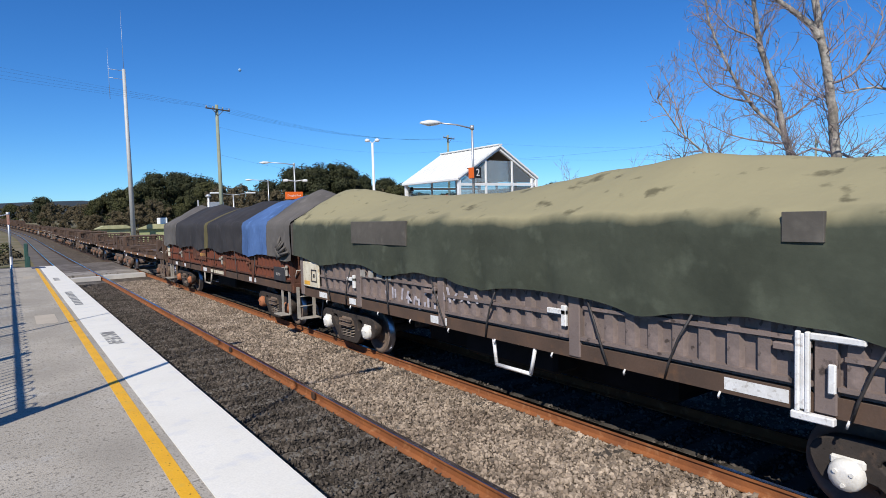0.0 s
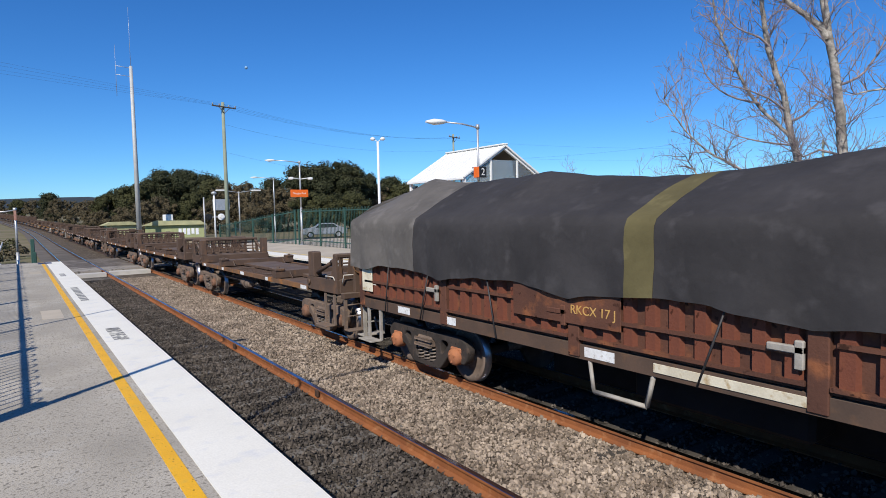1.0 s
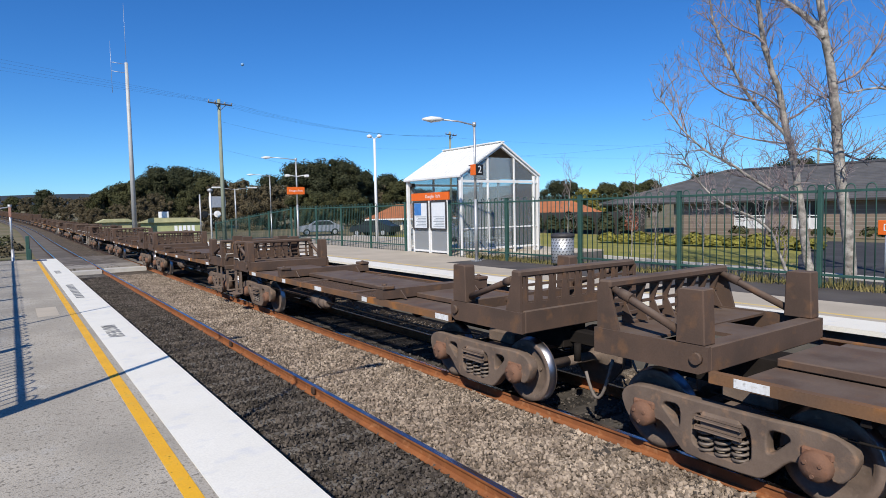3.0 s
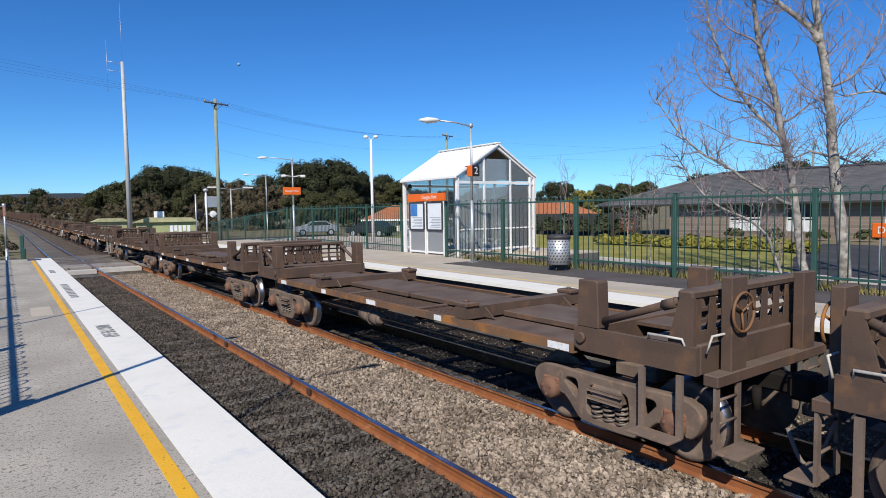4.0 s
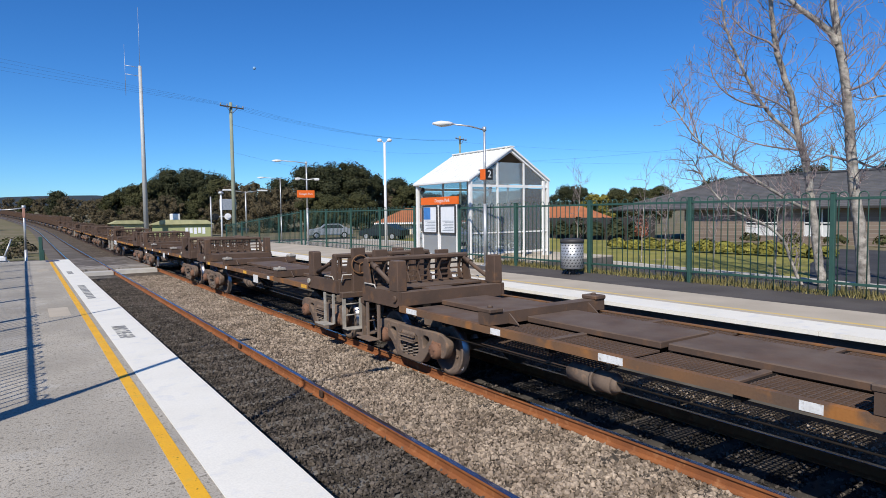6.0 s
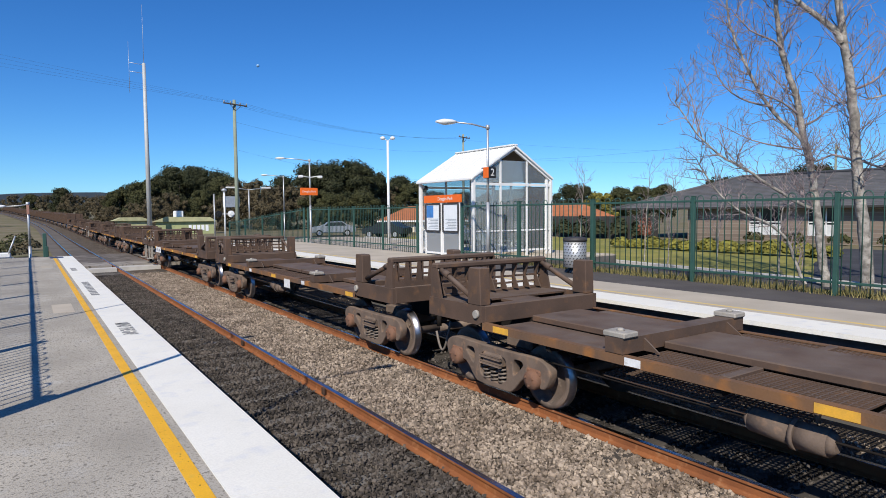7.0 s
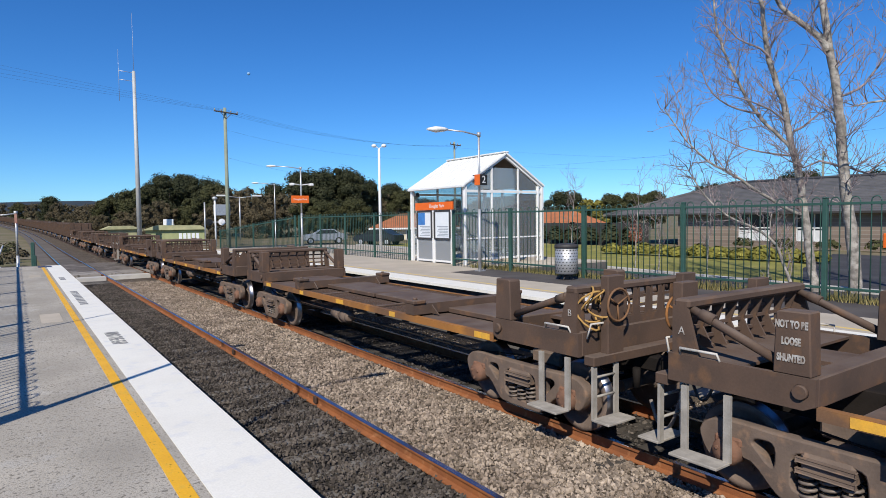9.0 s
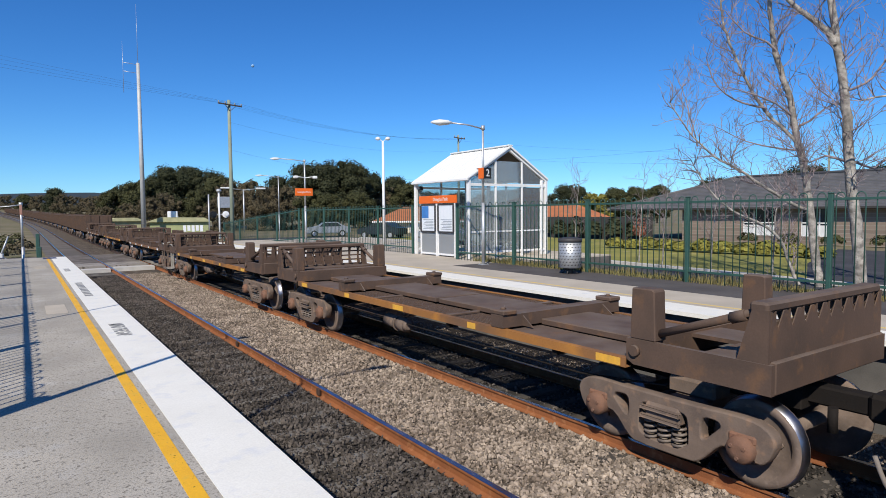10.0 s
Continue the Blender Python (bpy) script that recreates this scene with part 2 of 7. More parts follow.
crossing_edge = surf("worn_crossing_concrete", (0.34, 0.31, 0.275), (0.25, 0.225, 0.20), 0.9, 0.9, 0, 0.4, 40, (0.17, 0.15, 0.13), 0.5, 4)
mast_paint = surf("pale_mast_paint", (0.50, 0.50, 0.49), (0.43, 0.44, 0.44), 2.0, 0.6, 0.1, 0.05)
kerb_mat = surf("kerb_concrete", (0.55, 0.53, 0.49), (0.46, 0.44, 0.41), 2.0, 0.9)
roof_tile = surf("charcoal_roof_tile", (0.125, 0.122, 0.125), (0.095, 0.094, 0.098), 1.2, 0.7, 0, 0.2, 20, None, 0, 30, 0.01, 0.15)
terracotta = surf("terracotta_tile", (0.46, 0.17, 0.075), (0.36, 0.135, 0.065), 1.2, 0.8, 0, 0.2, 20, None, 0, 30, 0.01, 0.15)
dark_fence = surf("dark_sheet_fence", (0.055, 0.052, 0.050), (0.045, 0.043, 0.042), 1.0, 0.7)
lime_wall = surf("lime_green_wall", (0.36, 0.39, 0.20), (0.29, 0.32, 0.17), 1.5, 0.8)
tank_roof = surf("weathered_green_roof", (0.44, 0.42, 0.24), (0.34, 0.34, 0.20), 1.5, 0.8)
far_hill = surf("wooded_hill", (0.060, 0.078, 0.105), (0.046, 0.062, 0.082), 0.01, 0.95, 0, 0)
window_white = surf("white_window_frame", (0.78, 0.78, 0.77), (0.72, 0.72, 0.71), 2.0, 0.5, 0, 0)
curtain = surf("white_curtain", (0.70, 0.70, 0.69), (0.62, 0.62, 0.61), 5.0, 0.8, 0, 0)
car_paint = surf("silver_car_paint", (0.45, 0.46, 0.48), (0.43, 0.44, 0.46), 2.0, 0.3, 0.5, 0)
car_dark = surf("dark_car_paint", (0.03, 0.035, 0.045), (0.03, 0.035, 0.04), 2.0, 0.3, 0.2, 0)
rubber = surf("black_rubber", (0.02, 0.02, 0.02), (0.03, 0.03, 0.03), 8.0, 0.8)
cable = surf("black_cable", (0.03, 0.03, 0.035), (0.04, 0.04, 0.04), 8.0, 0.7)
timber_pole = surf("grey_green_timber_pole", (0.29, 0.32, 0.25), (0.22, 0.25, 0.19), 1.0, 0.9, 0, 0.4, 30)


def glassy(name, tint, rough=0.02, opacity=0.15):
    m = bpy.data.materials.new(name)
    m.use_nodes = True
    nt = m.node_tree
    out = nt.nodes["Material Output"]
    nt.nodes.remove(nt.nodes["Principled BSDF"])
    tr, gl, df = nt.nodes.new("ShaderNodeBsdfTransparent"), nt.nodes.new("ShaderNodeBsdfGlossy"), nt.nodes.new("ShaderNodeBsdfDiffuse")
    tr.inputs[0].default_value = (*tint, 1)
    df.inputs[0].default_value = (0.5, 0.53, 0.56, 1)
    gl.inputs["Roughness"].default_value = rough
    fr = nt.nodes.new("ShaderNodeFresnel")
    a, b = nt.nodes.new("ShaderNodeMixShader"), nt.nodes.new("ShaderNodeMixShader")
    a.inputs[0].default_value = opacity
    nt.links.new(tr.outputs[0], a.inputs[1])
    nt.links.new(df.outputs[0], a.inputs[2])
    nt.links.new(fr.outputs[0], b.inputs[0])
    nt.links.new(a.outputs[0], b.inputs[1])
    nt.links.new(gl.outputs[0], b.inputs[2])
    nt.links.new(b.outputs[0], out.inputs[0])
    return m


glass = glassy("shelter_glass", (0.84, 0.89, 0.91), 0.02, 0.24)
frosted = glassy("frosted_glass", (0.85, 0.89, 0.92), 0.15, 0.5)
dark_glass = surf("dark_window_glass", (0.03, 0.035, 0.04), (0.025, 0.03, 0.035), 1.0, 0.08, 0, 0)


def brick_surface(name, c1, c2, mortar):
    m = surf(name, c1, c2, 2.0, 0.9)
    nt = m.node_tree
    tc, br = nt.nodes.new("ShaderNodeTexCoord"), nt.nodes.new("ShaderNodeTexBrick")
    mp = nt.nodes.new("ShaderNodeMapping")
    mp.inputs["Rotation"].default_value = (radians(90), 0, radians(90))
    nt.links.new(tc.outputs["Object"], mp.inputs[0])
    nt.links.new(mp.outputs[0], br.inputs["Vector"])
    br.inputs["Color1"].default_value, br.inputs["Color2"].default_value, br.inputs["Mortar"].default_value = (*c1, 1), (*c2, 1), (*mortar, 1)
    br.inputs["Scale"].default_value = 1.0
    br.inputs["Brick Width"].default_value, br.inputs["Row Height"].default_value, br.inputs["Mortar Size"].default_value = 0.24, 0.086, 0.01
    nt.links.new(br.outputs[0], nt.nodes["Principled BSDF"].inputs["Base Color"])
    return m


brick_mat = brick_surface("brown_brick", (0.25, 0.195, 0.155), (0.19, 0.15, 0.122), (0.33, 0.30, 0.26))


# ---- mesh helpers ----
def box(bm, x0, x1, y0, y1, z0, z1, bevel=0.0):
    r = bmesh.ops.create_cube(bm, size=1.0)
    vs = r["verts"]
    for v in vs:
        v.co = Vector((x0 + (v.co.x + 0.5) * (x1 - x0), y0 + (v.co.y + 0.5) * (y1 - y0), z0 + (v.co.z + 0.5) * (z1 - z0)))
    if bevel:
        es = list({e for v in vs for e in v.link_edges})
        bmesh.ops.bevel(bm, geom=es, offset=bevel, segments=1, affect="EDGES", profile=0.5)
    return vs


def rod(bm, a, b, r0, r1=None, seg=8, caps=True):
    a, b = Vector(a), Vector(b)
    r1 = r0 if r1 is None else r1
    d = b - a
    if d.length < 1e-6:
        return
    q = d.to_track_quat("Z", "Y").to_matrix()
    rings = []
    for c, r in ((a, r0), (b, r1)):
        rings.append([bm.verts.new(c + q @ Vector((r * math.cos(2 * math.pi * i / seg), r * math.sin(2 * math.pi * i / seg), 0))) for i in range(seg)])
    for i in range(seg):
        f = bm.faces.new((rings[0][i], rings[0][(i + 1) % seg], rings[1][(i + 1) % seg], rings[1][i]))
        f.smooth = True
    if caps:
        bm.faces.new(rings[0][::-1])
        bm.faces.new(rings[1])


def pipe(bm, pts, r, seg=6):
    """One bent tube through the points."""
    pts = [Vector(p) for p in pts]
    prev = None
    for i, p in enumerate(pts):
        d = (pts[min(i + 1, len(pts) - 1)] - pts[max(i - 1, 0)]).normalized()
        side = d.orthogonal().normalized() if prev is None else (side - d * side.dot(d)).normalized()
        up = d.cross(side)
        ring = [bm.verts.new(p + (side * math.cos(2 * math.pi * k / seg) + up * math.sin(2 * math.pi * k / seg)) * r) for k in range(seg)]
        if prev:
            for k in range(seg):
                bm.faces.new((prev[k], prev[(k + 1) % seg], ring[(k + 1) % seg], ring[k])).smooth = True
        else:
            bm.faces.new(ring[::-1])
        prev = ring
    bm.faces.new(prev)


def prism(bm, outline, axis, lo, hi):
    """An extruded outline; axis x: outline is (y, z); axis y: (x, z); axis z: (x, y)."""
    def at(p, w):
        return {"x": (w, p[0], p[1]), "y": (p[0], w, p[1]), "z": (p[0], p[1], w)}[axis]
    a = [bm.verts.new(at(p, lo)) for p in outline]
    b = [bm.verts.new(at(p, hi)) for p in outline]
    n = len(outline)
    bm.faces.new(a)
    bm.faces.new(b[::-1])
    for i in range(n):
        bm.faces.new((a[i], b[i], b[(i + 1) % n], a[(i + 1) % n]))


def lathe(bm, profile, axis_x=True, seg=24, mats=None):
    """Turn (radius, along) points round the x axis (or z)."""
    rings = []
    for r, w in profile:
        ring = []
        for i in range(seg):
            c, s = r * math.cos(2 * math.pi * i / seg), r * math.sin(2 * math.pi * i / seg)
            ring.append(bm.verts.new((w, c, s) if axis_x else (c, s, w)))
        rings.append(ring)
    for k in range(len(rings) - 1):
        for i in range(seg):
            f = bm.faces.new((rings[k][i], rings[k][(i + 1) % seg], rings[k + 1][(i + 1) % seg], rings[k + 1][i]))
            f.smooth = True
            if mats:
                f.material_index = mats[k]
    bm.faces.new(rings[0])
    bm.faces.new(rings[-1])


def as_mesh(name, bm, *materials):
    bmesh.ops.recalc_face_normals(bm, faces=bm.faces)
    me = bpy.data.meshes.new(name)
    bm.to_mesh(me)
    bm.free()
    for m in materials:
        me.materials.append(m)
    return me


def part(name, bm, material, parent=None, label="", at=None, mats=()):
    me = bm if isinstance(bm, bpy.types.Mesh) else as_mesh(name, bm, material, *mats)
    ob = new(name, me)
    ob.parent = parent
    if at is not None:
        ob.matrix_basis = at
    if label:
        ob["label"] = label
    return ob


def thing(name, label, category, m=None, group="", kind=""):
    ob = tagged(new(name), label, category, group, kind)
    ob.empty_display_size = 0.2
    if m is not None:
        ob.matrix_basis = m
    return ob


def solid(name, bm, material, label, category="", kind="", group="", m=None, mats=()):
    ob = part(name, bm, material, None, mats=mats)
    tagged(ob, label, category, group, kind)
    if m is not None:
        ob.matrix_basis = m
    return ob


def cut_plate(outer, holes, half, bevel):
    """A plate cut from an outline with holes, in the (y, z) plane, thick along x."""
    def eased(loop, times):
        for _ in range(times):
            loop = [q for (a, b), (c, d) in zip(loop, loop[1:] + loop[:1]) for q in ((0.78 * a + 0.22 * c, 0.78 * b + 0.22 * d), (0.22 * a + 0.78 * c, 0.22 * b + 0.78 * d))]
        return loop
    outer, holes = eased(outer, 1), [eased(h, 2) for h in holes]
    cu = bpy.data.curves.new("cut", "CURVE")
    cu.dimensions, cu.fill_mode, cu.extrude, cu.bevel_depth, cu.bevel_resolution = "2D", "BOTH", half - bevel, bevel, 1
    for loop in (outer, *holes):
        sp = cu.splines.new("POLY")
        sp.points.add(len(loop) - 1)
        for p, (a, b) in zip(sp.points, loop):
            p.co = (a, b, 0, 1)
        sp.use_cyclic_u = True
    tmp = bpy.data.objects.new("cut", cu)
    scene.collection.objects.link(tmp)
    me = bpy.data.meshes.new_from_object(tmp.evaluated_get(bpy.context.evaluated_depsgraph_get()))
    bpy.data.objects.remove(tmp)
    me.transform(Matrix(((0, 0, 1, 0), (1, 0, 0, 0), (0, 1, 0, 0), (0, 0, 0, 1))))
    return me


def words(text, size, material, parent, m, name="lettering", thick=0.002, bold=0.0):
    cu = bpy.data.curves.new("letters", "FONT")
    cu.body, cu.size, cu.extrude, cu.offset, cu.align_x, cu.align_y = text, size, thick, bold, "CENTER", "CENTER"
    tmp = bpy.data.objects.new("letters", cu)
    scene.collection.objects.link(tmp)
    me = bpy.data.meshes.new_from_object(tmp.evaluated_get(bpy.context.evaluated_depsgraph_get()))
    bpy.data.objects.remove(tmp)
    me.materials.clear()
    me.materials.append(material)
    return part(name, me, None, parent, at=m)


def polar(bearing, dist):
    b = radians(bearing)
    return dist * math.sin(b), dist * math.cos(b)


def rise(y):
    """How far the line climbs beyond the station."""
    return (max(0.0, y - 45) ** 2) / 26000 if y < 400 else (355 ** 2) / 26000 + (y - 400) * 0.0273


def bend(y):
    """How far the line swings left beyond the station."""
    return (max(0.0, y - 110) ** 2) / 5200


# ---- ground, platforms, tracks ----
def lift(x, y):
    base = RZ - 0.36
    side = YARD + 0.0
    if x > 13.4:
        w = 1.0 if y < 60 else max(0.0, 1 - (y - 60) / 60)
        base = base + (side - base) * w
    elif x > 9.3 and y > 52:
        base += 0.2
    return base + rise(y) * (1 if abs(x) < 500 else 0.6)


def build_ground():
    xs = sorted({-2500, -1200, -600, -300, -150, -80, -40, -20, -8, -2, 1.2, 5, 9.3, 12.9, 13.5, 20, 30, 40, 60, 90, 140, 220, 400, 800, 1500, 2500})
    ys = [-1500, -600, -250, -100, -40, -10, 10, 30, 40, 50, 60, 80, 100, 130, 160, 200, 250, 300, 400, 600, 1000, 1800, 3000]
    bm = bmesh.new()
    grid = [[bm.verts.new((x - (bend(y) if -30 < x < 60 else 0), y, lift(x, min(y, 600)))) for x in xs] for y in ys]
    for j in range(len(ys) - 1):
        for i in range(len(xs) - 1):
            bm.faces.new((grid[j][i], grid[j][i + 1], grid[j + 1][i + 1], grid[j + 1][i]))
    solid("ground", bm, ground_mat, "dry grassy ground stretching to the horizon", kind="structure")


build_ground()


def path_strip(bm, x0, x1, ys, z):
    """A strip that follows the line's bend and climb."""
    prev = None
    for y in ys:
        row = [bm.verts.new((x - bend(y), y, z + rise(y))) for x in (x0, x1)]
        if prev:
            bm.faces.new((prev[0], prev[1], row[1], row[0]))
        prev = row


LINE_Y = [-60, -20, 0, 20, 40, 50, 60, 75, 90, 105, 120, 140, 160, 180, 200, 225, 250, 280, 320, 360, 400, 460]
bm = bmesh.new()
path_strip(bm, 1.4, 4.15, [-60, -20, 0, 20, 36.5], RZ - 0.19)
solid("ballast_bed_oily", bm, bed_dark, "dark oily ballast bed of the platform track", kind="structure")
bm = bmesh.new()
path_strip(bm, 4.15, 6.15, LINE_Y, RZ - 0.185)
path_strip(bm, 7.7, 9.25, LINE_Y, RZ - 0.185)
solid("ballast_bed", bm, bed_light, "pale crushed stone ballast bed between the tracks", kind="structure")

bm = bmesh.new()
path_strip(bm, 1.4, 4.15, [y for y in LINE_Y if y >= 50], RZ - 0.185)
solid("ballast_bed_grey", bm, surf("dusty_grey_ballast", (0.165, 0.145, 0.125), (0.115, 0.102, 0.090), 0.5, 0.95, 0, 0.8, 20), "dusty grey ballast beyond the level crossing", kind="structure")
# the bed's dark colour here stands in for shade beneath the wagons
bm = bmesh.new()
path_strip(bm, 6.15, 7.7, LINE_Y, RZ - 0.186)
solid("ballast_bed_oily", bm, bed_dark, "ballast bed under the goods train, coloured dark for the train's shade", kind="structure")

# this platform: slab, coping, lines
P_END = 29.8
bm = bmesh.new()
box(bm, -14, EDGE - 0.12, -40, P_END, RZ - 0.5, -0.06)
platform = solid("platform_near", bm, wall_dark, "concrete station platform beside the near track", kind="structure")
bm = bmesh.new()
box(bm, -14, 0.74, -40, P_END, -0.06, 0.0)
part("paving", bm, concrete, platform, "grey exposed-aggregate concrete paving")
bm = bmesh.new()
box(bm, 0.74, 0.765, -40, P_END, -0.06, 0.0)
box(bm, 0.865, 0.935, -40, P_END, -0.06, 0.0)
part("joint_strip", bm, concrete, platform)
bm = bmesh.new()
box(bm, 0.765, 0.865, -40, P_END, -0.06, 0.003)
part("yellow_line", bm, yellow_paint, platform, "worn yellow safety line")
for k in range(24):
    bm = bmesh.new()
    y0 = -40 + k * (P_END + 40) / 24
    box(bm, 0.935, EDGE, y0 + 0.001, y0 + (P_END + 40) / 24 - 0.001, -0.11, 0.004)
    part("coping_slab", bm, white_paint, platform, "white painted platform edge slab" if k == 0 else "")
bm = bmesh.new()
box(bm, 0.30, 0.62, 12.5, 13.7, 0.0, 0.004)
part("repair_patch", bm, far_concrete, platform, "pale concrete repair patch")
bm = bmesh.new()
box(bm, 0.30, 0.62, 23.6, 24.6, 0.0, 0.004)
part("repair_patch", bm, far_concrete, platform)
bm = bmesh.new()
box(bm, 0.66, 1.12, 28.7, 29.5, 0.004, 0.012)
part("end_plate", bm, surf("navy_paint", (0.03, 0.045, 0.12), (0.04, 0.05, 0.10), 6, 0.6), platform, "navy blue painted end plate")
# stencilled words on the coping: one can be read, the farther ones cannot
words("MIND THE GAP", 0.17, text_grey, platform, Matrix.Translation((1.14, 10.15, 0.006)) @ Matrix.Rotation(radians(-90), 4, "Z") @ Matrix.Diagonal((0.98, 1.5, 1, 1)), thick=0.001, bold=0.006)
for y0, y1 in ((14.8, 18.0), (21.8, 23.0)):
    n = max(3, int((y1 - y0) / 0.3))
    for r in range(n):
        bm = bmesh.new()
        yy = y0 + (y1 - y0) * r / n
        box(bm, 1.05, 1.20, yy, yy + (y1 - y0) / n * 0.7, 0.004, 0.0065)
        part("stencil_bar", bm, text_grey, platform)

# opposite platform
F0, F1 = -40, 40
bm = bmesh.new()
box(bm, FAR + 0.25, 13.4, F0, 15.9, RZ - 0.5, -0.05)
box(bm, FAR + 0.25, 19.0, 15.9, F1, RZ - 0.5, -0.05)
platform2 = solid("platform_far", bm, wall_dark, "concrete station platform across the tracks", kind="structure")
for k in range(20):
    bm = bmesh.new()
    y0 = F0 + k * (F1 - F0) / 20
    box(bm, FAR, 9.86, y0 + 0.003, y0 + (F1 - F0) / 20 - 0.003, -0.07, 0.0)
    part("coping_slab", bm, white_paint, platform2, "white painted platform edge slab" if k == 0 else "")
for x0, x1, m, z, nm in ((9.86, 10.05, far_concrete, 0, "paving"), (10.05, 10.15, pale_yellow, 0.002, "yellow_line"), (10.15, 11.35, far_concrete, 0, "paving")):
    bm = bmesh.new()
    box(bm, x0, x1, F0, F1, -0.05, z)
    part(nm, bm, m, platform2)
bm = bmesh.new()
box(bm, 11.35, 13.3, F0, 15.9, -0.05, 0.0)
part("dark_paving", bm, dark_paving, platform2, "dark bitumen strip beside the fence")
bm = bmesh.new()
box(bm, 11.35, 19.0, 15.9, F1, -0.05, 0.0)
part("paving", bm, far_concrete, platform2, "pale concrete paving under the shelter")
bm = bmesh.new()
box(bm, 13.3, 14.0, F0, 15.9, -0.6, -0.03)
part("verge", bm, grass_mat, platform2, "weedy verge behind the fence")


# rails: one mesh each, following the line
def rail(x, label):
    prof = [(-0.07, -0.16), (0.07, -0.16), (0.07, -0.145), (0.012, -0.125), (0.012, -0.045), (0.036, -0.035), (0.036, -0.004), (0.03, 0.0), (-0.03, 0.0), (-0.036, -0.004), (-0.036, -0.035), (-0.012, -0.045), (-0.012, -0.125), (-0.07, -0.145)]
    bm = bmesh.new()
    prev = None
    ys = [-60, 0, 15, 30, 45] + [50 + 8 * i for i in range(50)]
    for y in ys:
        ring = [bm.verts.new((x + px - bend(y), y, RZ + rise(y) + pz)) for px, pz in prof]
        if prev:
            for i in range(len(prof)):
                f = bm.faces.new((prev[i], prev[(i + 1) % len(prof)], ring[(i + 1) % len(prof)], ring[i]))
                f.material_index = 1 if i in (6, 7, 8) else (2 if y > 46 else 0)
        prev = ring
    return solid("rail", bm, rail_rust, label, "rail", "structure", "running rails", mats=(rail_top, iron))


G = 0.7535
for x in (T1 - G, T1 + G, T2 - G, T2 + G):
    rail(x, "rust-brown steel rail with a polished head")
# rail joint plates
for x, y in ((T1 + G, 9.1), (T1 + G, 13.6)):
    bm = bmesh.new()
    box(bm, x - 0.075, x - 0.036, y - 0.05, y + 0.05, RZ - 0.12, RZ - 0.01, 0.008)
    box(bm, x + 0.036, x + 0.075, y - 0.05, y + 0.05, RZ - 0.12, RZ - 0.01, 0.008)
    solid("rail_clamp", bm, iron, "dark bolted clamp on the rail", "rail clamp", "structure")


def sleepers(cx, name, label, mat, z):
    t = thing(name, label, "sleepers", kind="structure")
    bm = bmesh.new()
    box(bm, -1.22, 1.22, -0.115, 0.115, -0.18, 0.0, 0.015)
    me = as_mesh("sleeper", bm, mat)
    for k in range(90):
        y = -8 + k * 0.61
        part("sleeper", me, None, t, at=pose(cx + random.uniform(-0.03, 0.03), y, z + random.uniform(-0.008, 0.006), 0, 0, random.uniform(-0.6, 0.6)))
    return t


sleepers(T1, "track_near", "weathered sleepers half sunk in dark ballast", sleeper_mat, RZ - 0.178)
# far sleepers get a darker colour that paints in the wagons' shadow
sleepers(T2, "track_far", "sleepers under the goods train, coloured dark for the wagons' shade", surf("shade_dark_sleeper", (0.085, 0.075, 0.066), (0.055, 0.049, 0.044), 3.0, 0.9, 0, 0.5, 40), RZ - 0.165)


# loose stones: too many to count
def stones(name, mat, label, areas, size):
    rng = np.random.default_rng(5)
    t = (1 + 5 ** 0.5) / 2
    ico = np.array([(-1, t, 0), (1, t, 0), (-1, -t, 0), (1, -t, 0), (0, -1, t), (0, 1, t), (0, -1, -t), (0, 1, -t), (t, 0, -1), (t, 0, 1), (-t, 0, -1), (-t, 0, 1)]) / 1.9
    tri = np.array([(0, 11, 5), (0, 5, 1), (0, 1, 7), (0, 7, 10), (0, 10, 11), (1, 5, 9), (5, 11, 4), (11, 10, 2), (10, 7, 6), (7, 1, 8), (3, 9, 4), (3, 4, 2), (3, 2, 6), (3, 6, 8), (3, 8, 9), (4, 9, 5), (2, 4, 11), (6, 2, 10), (8, 6, 7), (9, 8, 1)])
    shapes = [ico * rng.uniform(0.45, 1.3, (12, 1)) for _ in range(24)]
    V, F, n = [], [], 0
    for x0, x1, y0, y1, count, zz in areas:
        for _ in range(count):
            s = size[0] + (size[1] - size[0]) * rng.uniform() ** 1.7
            sh = shapes[rng.integers(24)] * s * rng.uniform(0.55, 1.3, 3)
            a, b = rng.uniform(0, 6.28, 2)
            ra = np.array([[math.cos(a), -math.sin(a), 0], [math.sin(a), math.cos(a), 0], [0, 0, 1]])
            rb = np.array([[1, 0, 0], [0, math.cos(b), -math.sin(b)], [0, math.sin(b), math.cos(b)]])
            y = y0 + (y1 - y0) * rng.uniform() ** 1.5
            V.append(sh @ (ra @ rb).T + (rng.uniform(x0, x1), y, zz + rng.uniform(-0.5, 0.5) * s))
            F.append(tri + n)
            n += 12
    me = bpy.data.meshes.new(name)
    me.from_pydata(np.concatenate(V).tolist(), [], np.concatenate(F).tolist())
    me.materials.append(mat)
    tagged(new(name, me), label, "ballast", kind="stuff")


stones("ballast_stones", stone_light, "pale grey-brown crushed ballast stones between the tracks", [(3.98, 6.0, 1.5, 34, 60000, RZ - 0.170), (7.65, 8.9, 1.5, 20, 3000, RZ - 0.175)], (0.011, 0.036))
# second area lies under the train: shade put into the stones' colour
stones("oily_ballast_stones", stone_dark, "dark oily ballast stones of the near track, and shade-coloured ones under the train", [(2.2, 3.86, 2.5, 34, 32000, RZ - 0.167), (6.12, 7.55, 1.5, 24, 5000, RZ - 0.17)], (0.011, 0.033))


